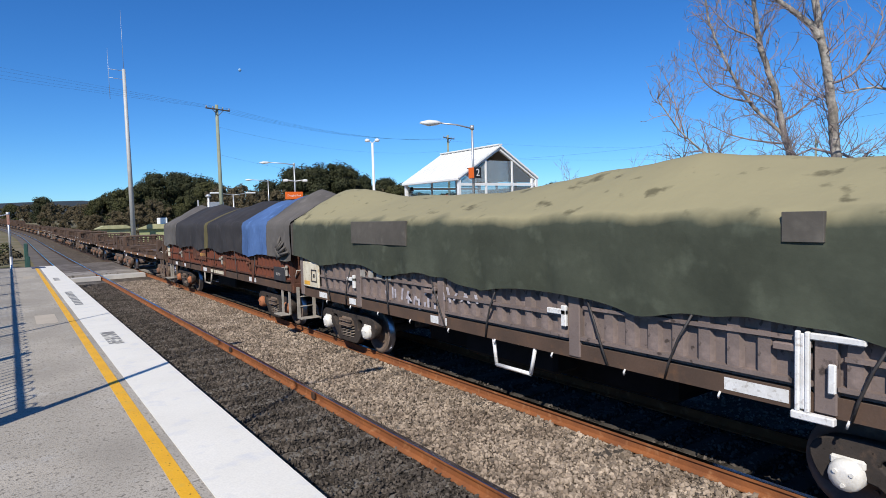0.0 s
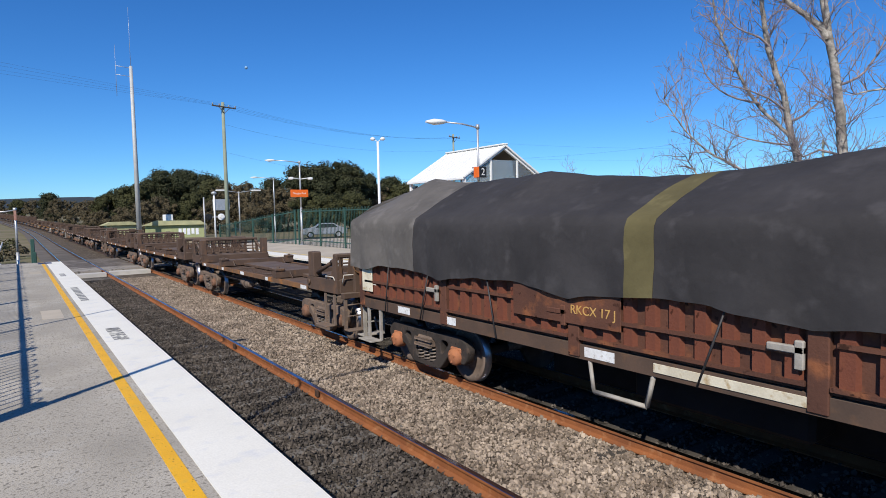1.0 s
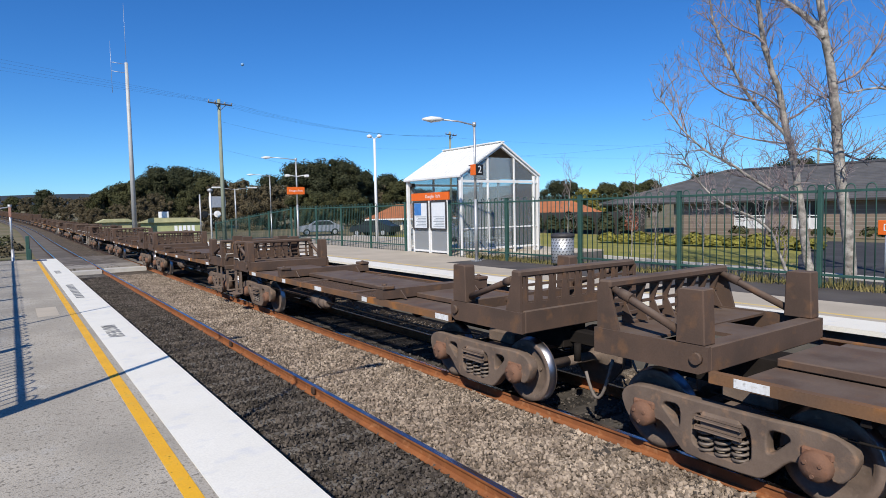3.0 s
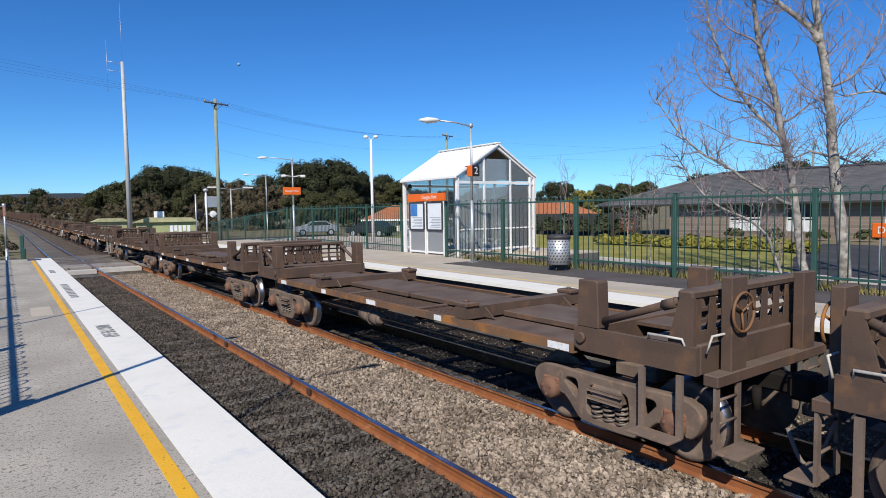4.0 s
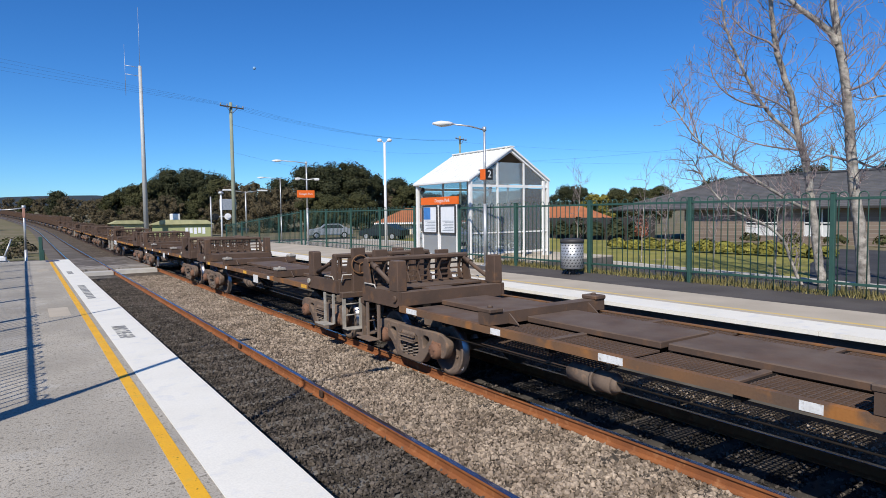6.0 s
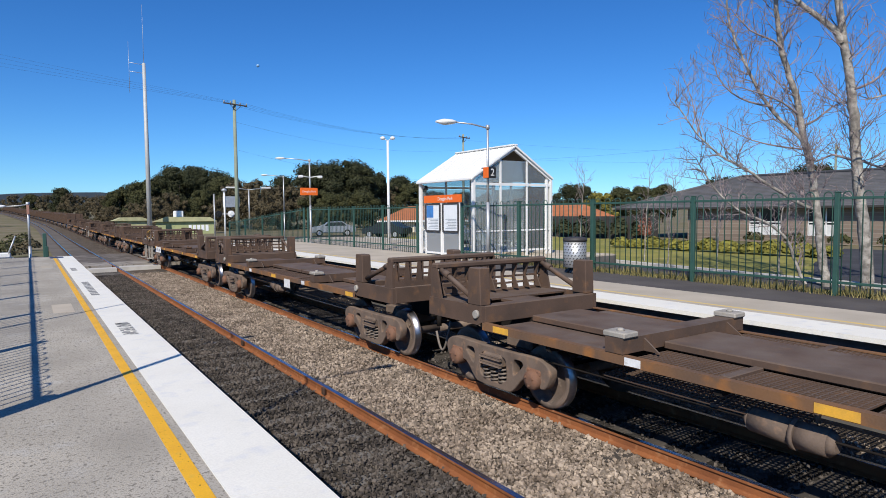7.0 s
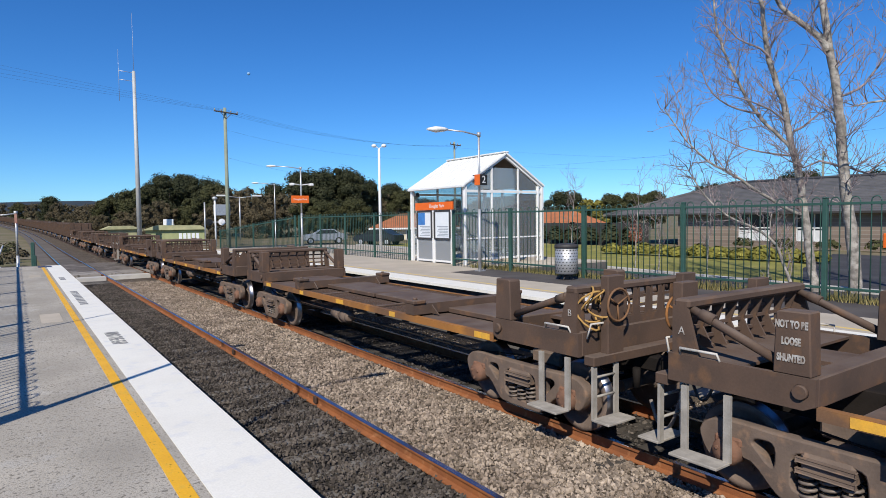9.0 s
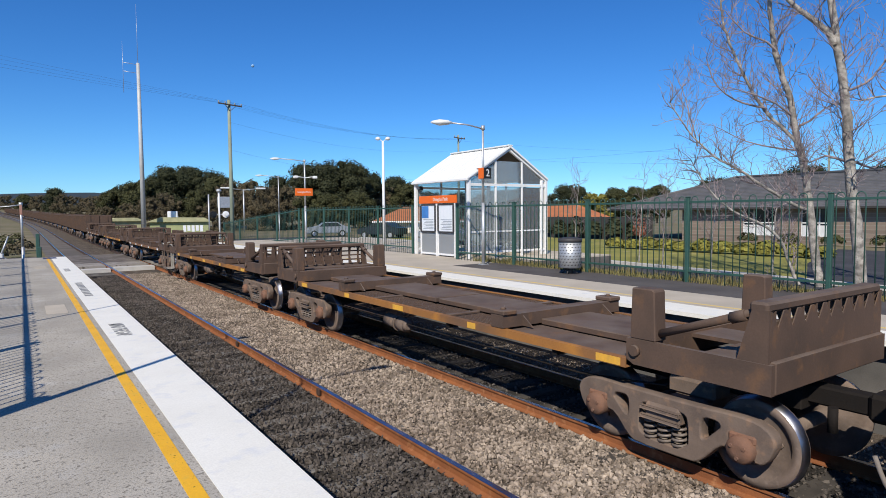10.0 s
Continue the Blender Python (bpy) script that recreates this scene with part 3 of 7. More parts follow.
# level crossing beyond the platform end
bm = bmesh.new()
for x0, x1 in ((-40, T1 - 0.84), (T1 - 0.66, T1 + 0.66), (T1 + 0.84, T2 - 0.84), (T2 - 0.66, T2 + 0.66), (T2 + 0.84, 18)):
    box(bm, x0, x1, 38.6, 41.2, RZ - 0.30, RZ - 0.006)
solid("road_edge", bm, crossing_edge, "worn pale concrete edge of the level crossing", kind="structure")
bm = bmesh.new()
for x0, x1 in ((-40, T1 - 0.84), (T1 - 0.66, T1 + 0.66), (T1 + 0.84, T2 - 0.84), (T2 - 0.66, T2 + 0.66), (T2 + 0.84, 60)):
    box(bm, x0, x1, 41.2, 50.0, RZ - 0.30, RZ - 0.01 + rise(44))
solid("road", bm, crossing_mat, "worn grey asphalt road over the level crossing", kind="structure")
bm = bmesh.new()
box(bm, T1 - G + 0.1, T1 + G - 0.1, 36.2, 37.0, RZ - 0.2, RZ + 0.0)
box(bm, T1 + G + 0.12, T2 - G - 0.12, 36.4, 37.3, RZ - 0.2, RZ + 0.02)
solid("crossing_panel", bm, kerb_mat, "pale concrete cattle-guard panel across the tracks", "concrete panel", "structure")


# ---- goods train ----
PITCH = 14.25
COUPLING0 = 14.5     # coupling behind the first wagon, along the line at the start


def run(t):
    """How far the train has rolled; it surges a little in its couplings."""
    surge = np.interp(t, [0, 1.0, 1.5, 2.0, 2.5, 4.0, 4.5, 5.0, 5.5, 7.0, 7.5, 8.0, 8.5, 9.0, 10.0], [0, 0, 0.1, 0, 0, -0.2, -0.3, 0.3, 0.1, 0, 0.1, 0.03, 0.13, 0.07, 0.08])
    return 17.55 * t - 0.092 * t * t + 0.00269 * t ** 3 + float(surge)


WHEELBASE = 1.82


def wheelset_mesh():
    bm = bmesh.new()
    half = [(0.075, 0.0), (0.075, 0.60), (0.11, 0.62), (0.11, 0.66), (0.34, 0.685), (0.385, 0.69), (0.47, 0.695), (0.475, 0.715), (0.455, 0.735), (0.445, 0.82), (0.375, 0.825), (0.33, 0.76), (0.13, 0.79), (0.12, 0.84), (0.075, 0.845), (0.07, 1.0)]
    for s in (1, -1):
        lathe(bm, [(r, s * w) for r, w in half], True, 36, [0, 0, 0, 0, 0, 0, 0, 1, 1, 0, 0, 0, 0, 0, 0])
    for s in (1, -1):
        for k in range(3):
            a = 2 * math.pi * k / 3
            rod(bm, (s * 0.77, 0.24 * math.cos(a), 0.24 * math.sin(a)), (s * 0.80, 0.24 * math.cos(a), 0.24 * math.sin(a)), 0.025, 0.025, 6)
    return as_mesh("wheelset", bm, wheel_mat, tread)


def side_frame_mesh():
    outer = [(-1.10, 0.44), (-1.15, 0.58), (-1.11, 0.67), (-1.00, 0.735), (-0.80, 0.755), (-0.42, 0.735), (0.42, 0.735), (0.80, 0.755), (1.00, 0.735), (1.11, 0.67), (1.15, 0.58), (1.10, 0.44), (1.04, 0.36), (0.97, 0.36), (0.97, 0.56), (0.75, 0.56), (0.74, 0.44), (0.62, 0.42), (0.43, 0.20), (0.34, 0.15), (-0.34, 0.15), (-0.43, 0.20), (-0.62, 0.42), (-0.74, 0.44), (-0.75, 0.56), (-0.97, 0.56), (-0.97, 0.36), (-1.04, 0.36)]
    tri = [(0.42, 0.67), (0.62, 0.67), (0.66, 0.60), (0.60, 0.53), (0.50, 0.42), (0.42, 0.40)]
    holes = [tri, [(-a, b) for a, b in tri][::-1], [(-0.31, 0.22), (0.31, 0.22), (0.31, 0.50), (0.27, 0.66), (-0.27, 0.66), (-0.31, 0.50)]]
    wide = WHEELBASE / 1.72
    return cut_plate([(a * wide, b) for a, b in outer], [[(a * wide, b) for a, b in h] for h in holes], 0.075, 0.018)


def spring_mesh():
    bm = bmesh.new()
    n, turns = 44, 4
    pipe(bm, [(0.075 * math.cos(2 * math.pi * turns * i / n), 0.075 * math.sin(2 * math.pi * turns * i / n), 0.225 + 0.24 * i / n) for i in range(n + 1)], 0.017, 5)
    return as_mesh("spring", bm, spring_steel)


WHEELSET, SIDE_FRAME, SPRINGS = wheelset_mesh(), side_frame_mesh(), spring_mesh()
SIDE_FRAME.materials.clear()
SIDE_FRAME.materials.append(bogie_mat)
# covered wagons' frames: dark paint, with the shade there also coloured in
SIDE_FRAME_DARK = SIDE_FRAME.copy()
SIDE_FRAME_DARK.materials[0] = surf("dark_paint_shaded_bogie", (0.060, 0.050, 0.045), (0.042, 0.036, 0.033), 3.0, 0.85, 0, 0.3, 50, (0.085, 0.062, 0.050), 0.2, 16)
bm = bmesh.new()
box(bm, -1.10, 1.10, -0.22, 0.22, 0.46, 0.66, 0.03)
for s in (-1, 1):
    for z in (0.50, 0.60):
        box(bm, s * 1.10, s * 1.135, -0.24, 0.24, z - 0.02, z + 0.02, 0.008)
    box(bm, s * 0.9, s * 1.0, -0.5, 0.5, 0.64, 0.70, 0.01)
box(bm, -0.55, 0.55, -0.3, 0.3, 0.66, 0.86, 0.03)
BOLSTER = as_mesh("bolster", bm, bogie_mat)
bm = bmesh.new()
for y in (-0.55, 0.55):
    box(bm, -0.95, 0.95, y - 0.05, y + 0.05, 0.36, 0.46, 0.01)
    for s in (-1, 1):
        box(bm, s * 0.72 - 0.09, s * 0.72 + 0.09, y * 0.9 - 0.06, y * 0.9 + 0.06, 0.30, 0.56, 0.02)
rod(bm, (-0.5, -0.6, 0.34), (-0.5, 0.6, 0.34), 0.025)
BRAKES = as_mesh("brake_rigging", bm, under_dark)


def axle_box_mesh(m):
    bm = bmesh.new()
    lathe(bm, [(0.13, 0.92), (0.145, 0.97), (0.145, 1.10), (0.125, 1.15), (0.05, 1.165)], True, 14)
    box(bm, 0.93, 1.09, -0.14, 0.14, 0.06, 0.15, 0.02)
    for k in range(3):
        a = 2 * math.pi * k / 3 + 0.5
        rod(bm, (1.13, 0.075 * math.cos(a), 0.075 * math.sin(a)), (1.175, 0.075 * math.cos(a), 0.075 * math.sin(a)), 0.02, 0.02, 6)
    return as_mesh("axle_box", bm, m)


AXLE_BOX = {k: axle_box_mesh(m) for k, m in (("brown", bogie_red), ("orange", orange_cap), ("white", white_cap))}

def bogie(parent, y, caps="brown", braked=True):
    b = part("bogie", BOLSTER, None, parent, at=pose(0, y, 0))
    for s in (-1, 1):
        part("side_frame", SIDE_FRAME if caps == "brown" else SIDE_FRAME_DARK, None, b, at=pose(s * 0.99, 0, 0))
        for y2 in (-0.18, 0.0, 0.18):
            part("spring", SPRINGS, None, b, at=pose(s * 1.0, y2, 0))
        for a in (-1, 1):
            part("axle_box", AXLE_BOX[caps], None, b, at=pose(0, a * WHEELBASE / 2, 0.455, 0, 0, 0 if s > 0 else 180))
    for a in (-1, 1):
        w = part("wheelset", WHEELSET, None, b, at=pose(0, a * WHEELBASE / 2, 0.455))
        w["spins"] = 1
    part("brake_rigging", BRAKES, None, b)
    return b


def coupler(parent, end, e=7.125):
    bm = bmesh.new()
    box(bm, -0.10, 0.10, e - 1.1, e - 0.22, 0.78, 0.98, 0.02)
    box(bm, -0.16, 0.16, e - 0.26, e - 0.005, 0.74, 1.02, 0.04)
    rod(bm, (0.3, e - 0.5, 0.85), (0.3, e - 0.5, 0.6), 0.05)
    part("coupler", bm, under_dark, parent, at=pose(0, 0, 0, 0, 0, 0 if end > 0 else 180))
    bm = bmesh.new()
    pts = [(-0.70, e - 0.45 + 0.44 * u, 0.86 - 0.55 * math.sin(math.pi * u * 0.86)) for u in [i / 10 for i in range(11)]]
    pipe(bm, pts, 0.022)
    part("air_hose", bm, hose_rubber, parent, "dusty rubber air hose", at=pose(0, 0, 0, 0, 0, 0 if end > 0 else 180))


def end_step(parent, ye, mat=None):
    """Hanging shunter's steps, ladder and hand holds at a wagon end."""
    e = 1 if ye > 0 else -1
    mat = mat or pale_steel
    for s in (-1, 1):
        bm = bmesh.new()
        for y in (-0.23, 0.23):
            box(bm, -0.018, 0.018, y - 0.036, y + 0.036, 0.40, 1.06)
        box(bm, min(0, s * 0.24), max(0, s * 0.24), -0.26, 0.26, 0.38, 0.41, 0.006)
        part("side_step", bm, mat, parent, "steel shunting step", at=pose(s * 1.24, ye - e * 0.42, 0))
        bm = bmesh.new()
        for x in (-0.2, 0.2):
            box(bm, x - 0.036, x + 0.036, -0.016, 0.016, 0.34, 1.10)
        for z in (0.62, 0.86):
            rod(bm, (-0.2, 0, z), (0.2, 0, z), 0.016, 0.016, 6)
        box(bm, -0.25, 0.25, min(0, e * 0.26), max(0, e * 0.26), 0.33, 0.36, 0.006)
        part("end_ladder", bm, mat, parent, "steel end ladder step", at=pose(s * 0.95, ye + e * 0.16, 0))
        bm = bmesh.new()
        pipe(bm, [(0, -0.22, 1.30), (s * 0.05, -0.20, 1.42), (s * 0.05, 0.20, 1.42), (0, 0.22, 1.30)], 0.014)
        part("hand_hold", bm, grip_paint, parent, at=pose(s * 1.22, ye - e * 0.35, 0.03))
        bm = bmesh.new()
        pipe(bm, [(-0.2, 0, 1.32), (-0.19, e * 0.05, 1.50), (0.19, e * 0.05, 1.50), (0.2, 0, 1.32)], 0.014)
        part("hand_hold", bm, grip_paint, parent, at=pose(s * 0.95, ye + e * 0.05, 0))


def grate_mesh(w, l, cell=0.065):
    bm = bmesh.new()
    n = int(l / cell)
    for i in range(n + 1):
        y = l * i / n
        box(bm, 0, w, y - 0.006, y + 0.006, -0.02, 0.0)
    k = max(2, int(w / cell))
    for i in range(k + 1):
        x = w * i / k
        box(bm, x - 0.006, x + 0.006, 0, l, -0.022, -0.002)
    return as_mesh("floor_grating", bm, wagon_brown)


GRATE = grate_mesh(0.62, 2.3)


def flat_wagon(markers, step_front, step_back):
    w = thing("flat_wagon", "empty weathered brown container flat wagon with braced end bulkheads", "rail wagon", group="empty flat wagons")
    for s in (-1, 1):
        bm = bmesh.new()
        prof = [(1.25, 1.03), (1.25, 1.14), (1.16, 1.14), (1.16, 1.125), (1.235, 1.125), (1.235, 1.045), (1.16, 1.045), (1.16, 1.03)]
        prism(bm, [(s * x, z) for x, z in prof], "y", -4.87, 5.05)
        part("side_sill", bm, sill_orange if markers == "yellow" else wagon_rusty, w, "brown side sill with orange rust streaks")
    bm = bmesh.new()
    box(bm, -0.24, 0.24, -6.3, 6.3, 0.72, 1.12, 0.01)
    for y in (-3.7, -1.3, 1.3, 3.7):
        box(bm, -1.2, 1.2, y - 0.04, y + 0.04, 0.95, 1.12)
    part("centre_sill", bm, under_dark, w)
    ba, bb = -2.60, 2.57
    for y0, y1 in ((-4.75, ba - 0.15), (ba + 0.15, -0.05), (0.05, bb - 0.15), (bb + 0.15, 4.75)):
        bm = bmesh.new()
        box(bm, -0.52, 0.52, y0, y1, 1.13, 1.22, 0.012)
        part("deck_plate", bm, wagon_brown, w, "raised brown deck plate")
    for s in (-1, 1):
        for y0 in (-2.35, 0.05):
            part("floor_grating", GRATE, None, w, at=pose(s * 0.85 - 0.31, y0, 1.12))
        for y0, y1 in ((-4.75, ba - 0.15), (bb + 0.15, 4.75)):
            bm = bmesh.new()
            box(bm, s * 0.53, s * 1.15, y0, y1, 1.10, 1.125)
            part("deck_plate", bm, wagon_brown, w)
        part("guard_mesh", GRATE, None, w, at=pose(s * 0.72 - 0.31, 0.6, 0.80, 0, 6 * s, 0))
    bm = bmesh.new()
    rod(bm, (-0.95, 0.30, 0.70), (-0.95, 0.36, 0.70), 0.07, 0.13, 16)
    rod(bm, (-0.95, 0.36, 0.70), (-0.95, 0.66, 0.70), 0.13, 0.13, 16)
    rod(bm, (-0.95, 0.64, 0.70), (-0.95, 0.68, 0.70), 0.15, 0.15, 16)
    rod(bm, (-0.95, 0.66, 0.70), (-0.95, 1.08, 0.73), 0.125, 0.12, 16)
    rod(bm, (-0.95, 1.08, 0.73), (-0.95, 1.16, 0.73), 0.12, 0.04, 16)
    rod(bm, (-0.95, 0.48, 0.86), (-0.95, 0.48, 1.0), 0.03, 0.03, 8)
    part("brake_cylinder", bm, bogie_mat, w, "dusty brake cylinder slung under the sill")
    bm = bmesh.new()
    rod(bm, (-0.95, 1.16, 0.73), (-0.95, 2.6, 0.76), 0.018, 0.018, 6)
    rod(bm, (-0.95, 2.6, 0.76), (-0.5, 2.9, 0.78), 0.018, 0.018, 6)
    part("pull_rod", bm, bogie_mat, w)
    # ribs across the deep floor between the plates
    for y in (-1.25, 1.25):
        for x in (-1.16, 0.53):
            bm = bmesh.new()
            box(bm, x, x + 0.63, y - 0.05, y + 0.05, 1.10, 1.15, 0.008)
            part("floor_rib", bm, wagon_brown, w)
    bm = bmesh.new()
    pipe(bm, [(-0.95, -5.2, 0.85), (-1.0, -4.0, 0.74), (-1.0, 4.0, 0.74), (-0.95, 5.2, 0.85)], 0.013)
    part("brake_pipe", bm, under_dark, w)
    for y in (ba, bb):
        bm = bmesh.new()
        prism(bm, [(-1.25, 1.15), (1.25, 1.15), (1.25, 1.36), (1.0, 1.33), (-1.0, 1.33), (-1.25, 1.36)], "y", y - 0.13, y + 0.13)
        for s in (-1, 1):
            prism(bm, [(y - 0.34, 1.15), (y + 0.34, 1.15), (y + 0.13, 1.30), (y - 0.13, 1.30)], "x", s * 0.86 - 0.012, s * 0.86 + 0.012)
        b = part("cross_bolster", bm, wagon_brown, w)
        for s in (-1, 1):
            bm = bmesh.new()
            box(bm, s * 1.13 - 0.13, s * 1.13 + 0.13, y - 0.16, y + 0.16, 1.33, 1.40, 0.015)
            rod(bm, (s * 1.13, y, 1.40), (s * 1.13, y, 1.43), 0.05, 0.03)
            part("corner_casting", bm, wagon_brown if markers != "white_ends" else pale_steel, b)
    for e in (-1, 1):
        q = 4.88 if e < 0 else 5.06
        bm = bmesh.new()
        for s in (-1, 1):
            prism(bm, [(e * q, 1.14), (e * (q + 0.1), 1.09), (e * 6.5, 1.09), (e * 6.5, 1.38), (e * q, 1.38)], "x", s * 1.25 - 0.03 * s - 0.03, s * 1.25 - 0.03 * s + 0.03)
        box(bm, -1.19, 1.19, e * (q + 0.1) - 0.1, e * (q + 0.1) + 0.1, 1.11, 1.38, 0.012)
        box(bm, -1.19, 1.19, e * 6.46 - 0.05, e * 6.46 + 0.05, 1.09, 1.40, 0.012)
        box(bm, -1.19, 1.19, min(e * 5.75, e * 6.4), max(e * 5.75, e * 6.4), 1.33, 1.36)
        box(bm, -0.30, 0.30, min(e * (q + 0.2), e * 5.75), max(e * (q + 0.2), e * 5.75), 1.30, 1.345)
        plat = part("end_platform", bm, wagon_brown, w)
        for s in (-1, 1):
            bm = bmesh.new()
            rod(bm, (s * 1.25, e * (q + 0.12), 1.25), (s * 1.29, e * (q + 0.12), 1.25), 0.07, 0.06, 12)
            part("lifting_boss", bm, pale_steel if markers == "white_ends" else wagon_brown, plat)
        # bulkhead: top beam, plates at both sides, toothed ribs and bars
        bm = bmesh.new()
        box(bm, -1.24, 1.24, e * 6.36 - 0.09, e * 6.36 + 0.09, 1.85, 1.95, 0.025)
        for s in (-1, 1):
            prism(bm, [(e * 6.46, 1.38), (e * 6.46, 1.88), (e * 6.30, 1.88), (e * 6.16, 1.38)], "x", s * 1.22 - 0.02, s * 1.22 + 0.02)
        bh = part("bulkhead", bm, wagon_brown, w, "braced steel end bulkhead with toothed ribs")
        bm = bmesh.new()
        prism(bm, [(e * 6.44, 1.40), (e * 6.44, 1.86), (e * 6.30, 1.86), (e * 6.38, 1.62), (e * 6.26, 1.40)], "x", -0.012, 0.012)
        rib = as_mesh("rib", bm, wagon_brown)
        for k in range(9):
            part("rib", rib, None, bh, at=pose(-1.08 + 2.16 * k / 8, 0, 0))
        bm = bmesh.new()
        box(bm, -1.2, 1.2, e * 6.42 - 0.015, e * 6.42 + 0.015, -0.018, 0.018)
        bar = as_mesh("bar", bm, wagon_brown)
        for z in (1.50, 1.62, 1.74):
            part("bar", bar, None, bh, at=pose(0, 0, z))
        bm = bmesh.new()
        # some end plates are cut down to broad gaps, others only notched along the top
        notched = markers == "yellow" and not step_front and not step_back
        teeth = [(-1.2, 1.40)]
        for k in range(9):
            x = -1.2 + 2.4 * k / 9
            teeth += [(x + 0.01, 1.86), (x + 0.03, 1.86), (x + 0.13, 1.70), (x + 0.235, 1.86)] if notched else [(x + 0.02, 1.86), (x + 0.06, 1.86), (x + 0.10, 1.50), (x + 0.22, 1.50), (x + 0.26, 1.86)]
        teeth += [(1.21, 1.86), (1.21, 1.40)]
        prism(bm, teeth, "y", e * 6.455 - 0.006, e * 6.455 + 0.006)
        if e < 0:
            part("toothed_plate", bm, wagon_brown, bh)
        else:
            bm.free()
        for s in (-1, 1):
            bm = bmesh.new()
            prism(bm, [(e * (q + 0.04), 1.38), (e * (q + 0.37), 1.38), (e * (q + 0.35), 1.93), (e * (q + 0.32), 1.95), (e * (q + 0.06), 1.95)], "x", s * 1.24 - 0.20 * (s > 0), s * 1.24 + 0.20 * (s < 0))
            bmesh.ops.bevel(bm, geom=list(bm.edges), offset=0.012, segments=1, affect="EDGES")
            part("corner_post", bm, wagon_brown, plat)
            bm = bmesh.new()
            rod(bm, (s * 1.14, e * 6.30, 1.84), (s * 1.14, e * (q + 0.35), 1.46), 0.045, 0.045, 10)
            rod(bm, (s * 1.14, e * 6.20, 1.80), (s * 1.14, e * 6.05, 1.75), 0.06, 0.06, 10)
            part("brace", bm, wagon_brown, bh)
        bogie(w, -5.23 if e < 0 else 5.03)
        coupler(w, e)
    col = {"white": (white_tag,), "yellow": (yellow_tag,), "white_ends": (yellow_tag, white_tag)}[markers]
    for k, (y, l) in enumerate(((-4.62, 0.36), (-2.0, 0.20), (0.2, 0.36), (2.3, 0.22), (4.62, 0.34))):
        for s in (-1, 1):
            bm = bmesh.new()
            box(bm, s * 1.252, s * 1.256, y - l / 2, y + l / 2, 1.04, 1.13)
            part("reflector", bm, col[k % len(col)], w)
    if markers == "white_ends":
        bm = bmesh.new()
        box(bm, -1.27, -1.255, -1.1, -0.7, 0.86, 1.08)
        part("label_board", bm, white_tag, w, "white label board with worn print")
    steel = bogie_mat if markers == "white" else pale_steel
    for e, there in ((-1, step_front), (1, step_back)):
        if there:
            end_step(w, e * 6.5, steel)
            bm = bmesh.new()
            box(bm, -0.92, -0.62, e * 6.62 - 0.06, e * 6.62 + 0.06, 1.02, 2.08, 0.01)
            box(bm, 0.62, 0.92, e * 6.62 - 0.06, e * 6.62 + 0.06, 1.02, 2.02, 0.01)
            box(bm, -1.2, 1.2, e * 6.62 - 0.08, e * 6.62 + 0.08, 1.0, 1.12, 0.01)
            part("brake_column", bm, wagon_brown, w, "brown end columns with brake gear")
            bm = bmesh.new()
            pts = [(-0.77 + 0.2 * math.cos(a), e * 6.72, 1.72 + 0.2 * math.sin(a)) for a in [2 * math.pi * i / 20 for i in range(21)]]
            pipe(bm, pts, 0.016)
            for a in (0.5, 2.6, 4.7):
                rod(bm, (-0.77, e * 6.70, 1.72), (-0.77 + 0.2 * math.cos(a), e * 6.72, 1.72 + 0.2 * math.sin(a)), 0.012, 0.012, 5)
            part("hand_brake_wheel", bm, wagon_rusty, w, "rusty hand brake wheel")
    return w


def tarp_mesh(y0, y1, ridge, eave, hem, seed, ends=True, half=1.31):
    """A draped sheet: hem, side, shoulder, load ridge, far side."""
    ny, prof = max(8, int((y1 - y0) / 0.09)), []
    bm = bmesh.new()
    rows = []
    for j in range(ny + 1):
        y = y0 + (y1 - y0) * j / ny
        rz, hz = ridge(y), hem(y)
        row = []
        for i in range(41):
            v = i / 40 * 2 - 1
            a = abs(v)
            s = 1 if v > 0 else -1
            n1 = noise.noise(Vector((v * 3 + seed, y * 0.9, seed)))
            n2 = noise.noise(Vector((v * 6, y * 3.1 + seed, 4.0)))
            if a > 0.62:
                u = (a - 0.62) / 0.38
                x = half + 0.02 * u + 0.03 * n2 * u + 0.02 * n1 + 0.022 * math.sin(y * 5.3 + 2.5 * n1 + 1.5 * u) * u
                z = eave + (hz - eave) * u
            else:
                u = a / 0.62
                sh = 1 - 0.16 * max(0.0, (u - 0.8) / 0.2) ** 2 * 0.4
                x = half * u * (1.0 if u < 1 else 1)
                z = rz + (eave - rz) * (u ** 1.25) * sh + 0.05 * n1 * (1 - u) + 0.012 * n2
                if u > 0.9:
                    z -= 0.02
            row.append(bm.verts.new((s * x, y + 0.02 * n2, z)))
        rows.append(row)
    for j in range(ny):
        for i in range(40):
            f = bm.faces.new((rows[j][i], rows[j][i + 1], rows[j + 1][i + 1], rows[j + 1][i]))
            f.smooth = True
    if ends:
        for row, y, o in ((rows[0], y0, -1), (rows[-1], y1, 1)):
            low = [bm.verts.new((v.co.x * 0.99, y + o * 0.10 + 0.03 * noise.noise(v.co * 3), hem(y) + 0.05)) for v in row[8:33]]
            for i in range(24):
                f = bm.faces.new((row[8 + i], row[9 + i], low[i + 1], low[i]))
                f.smooth = True
    return bm


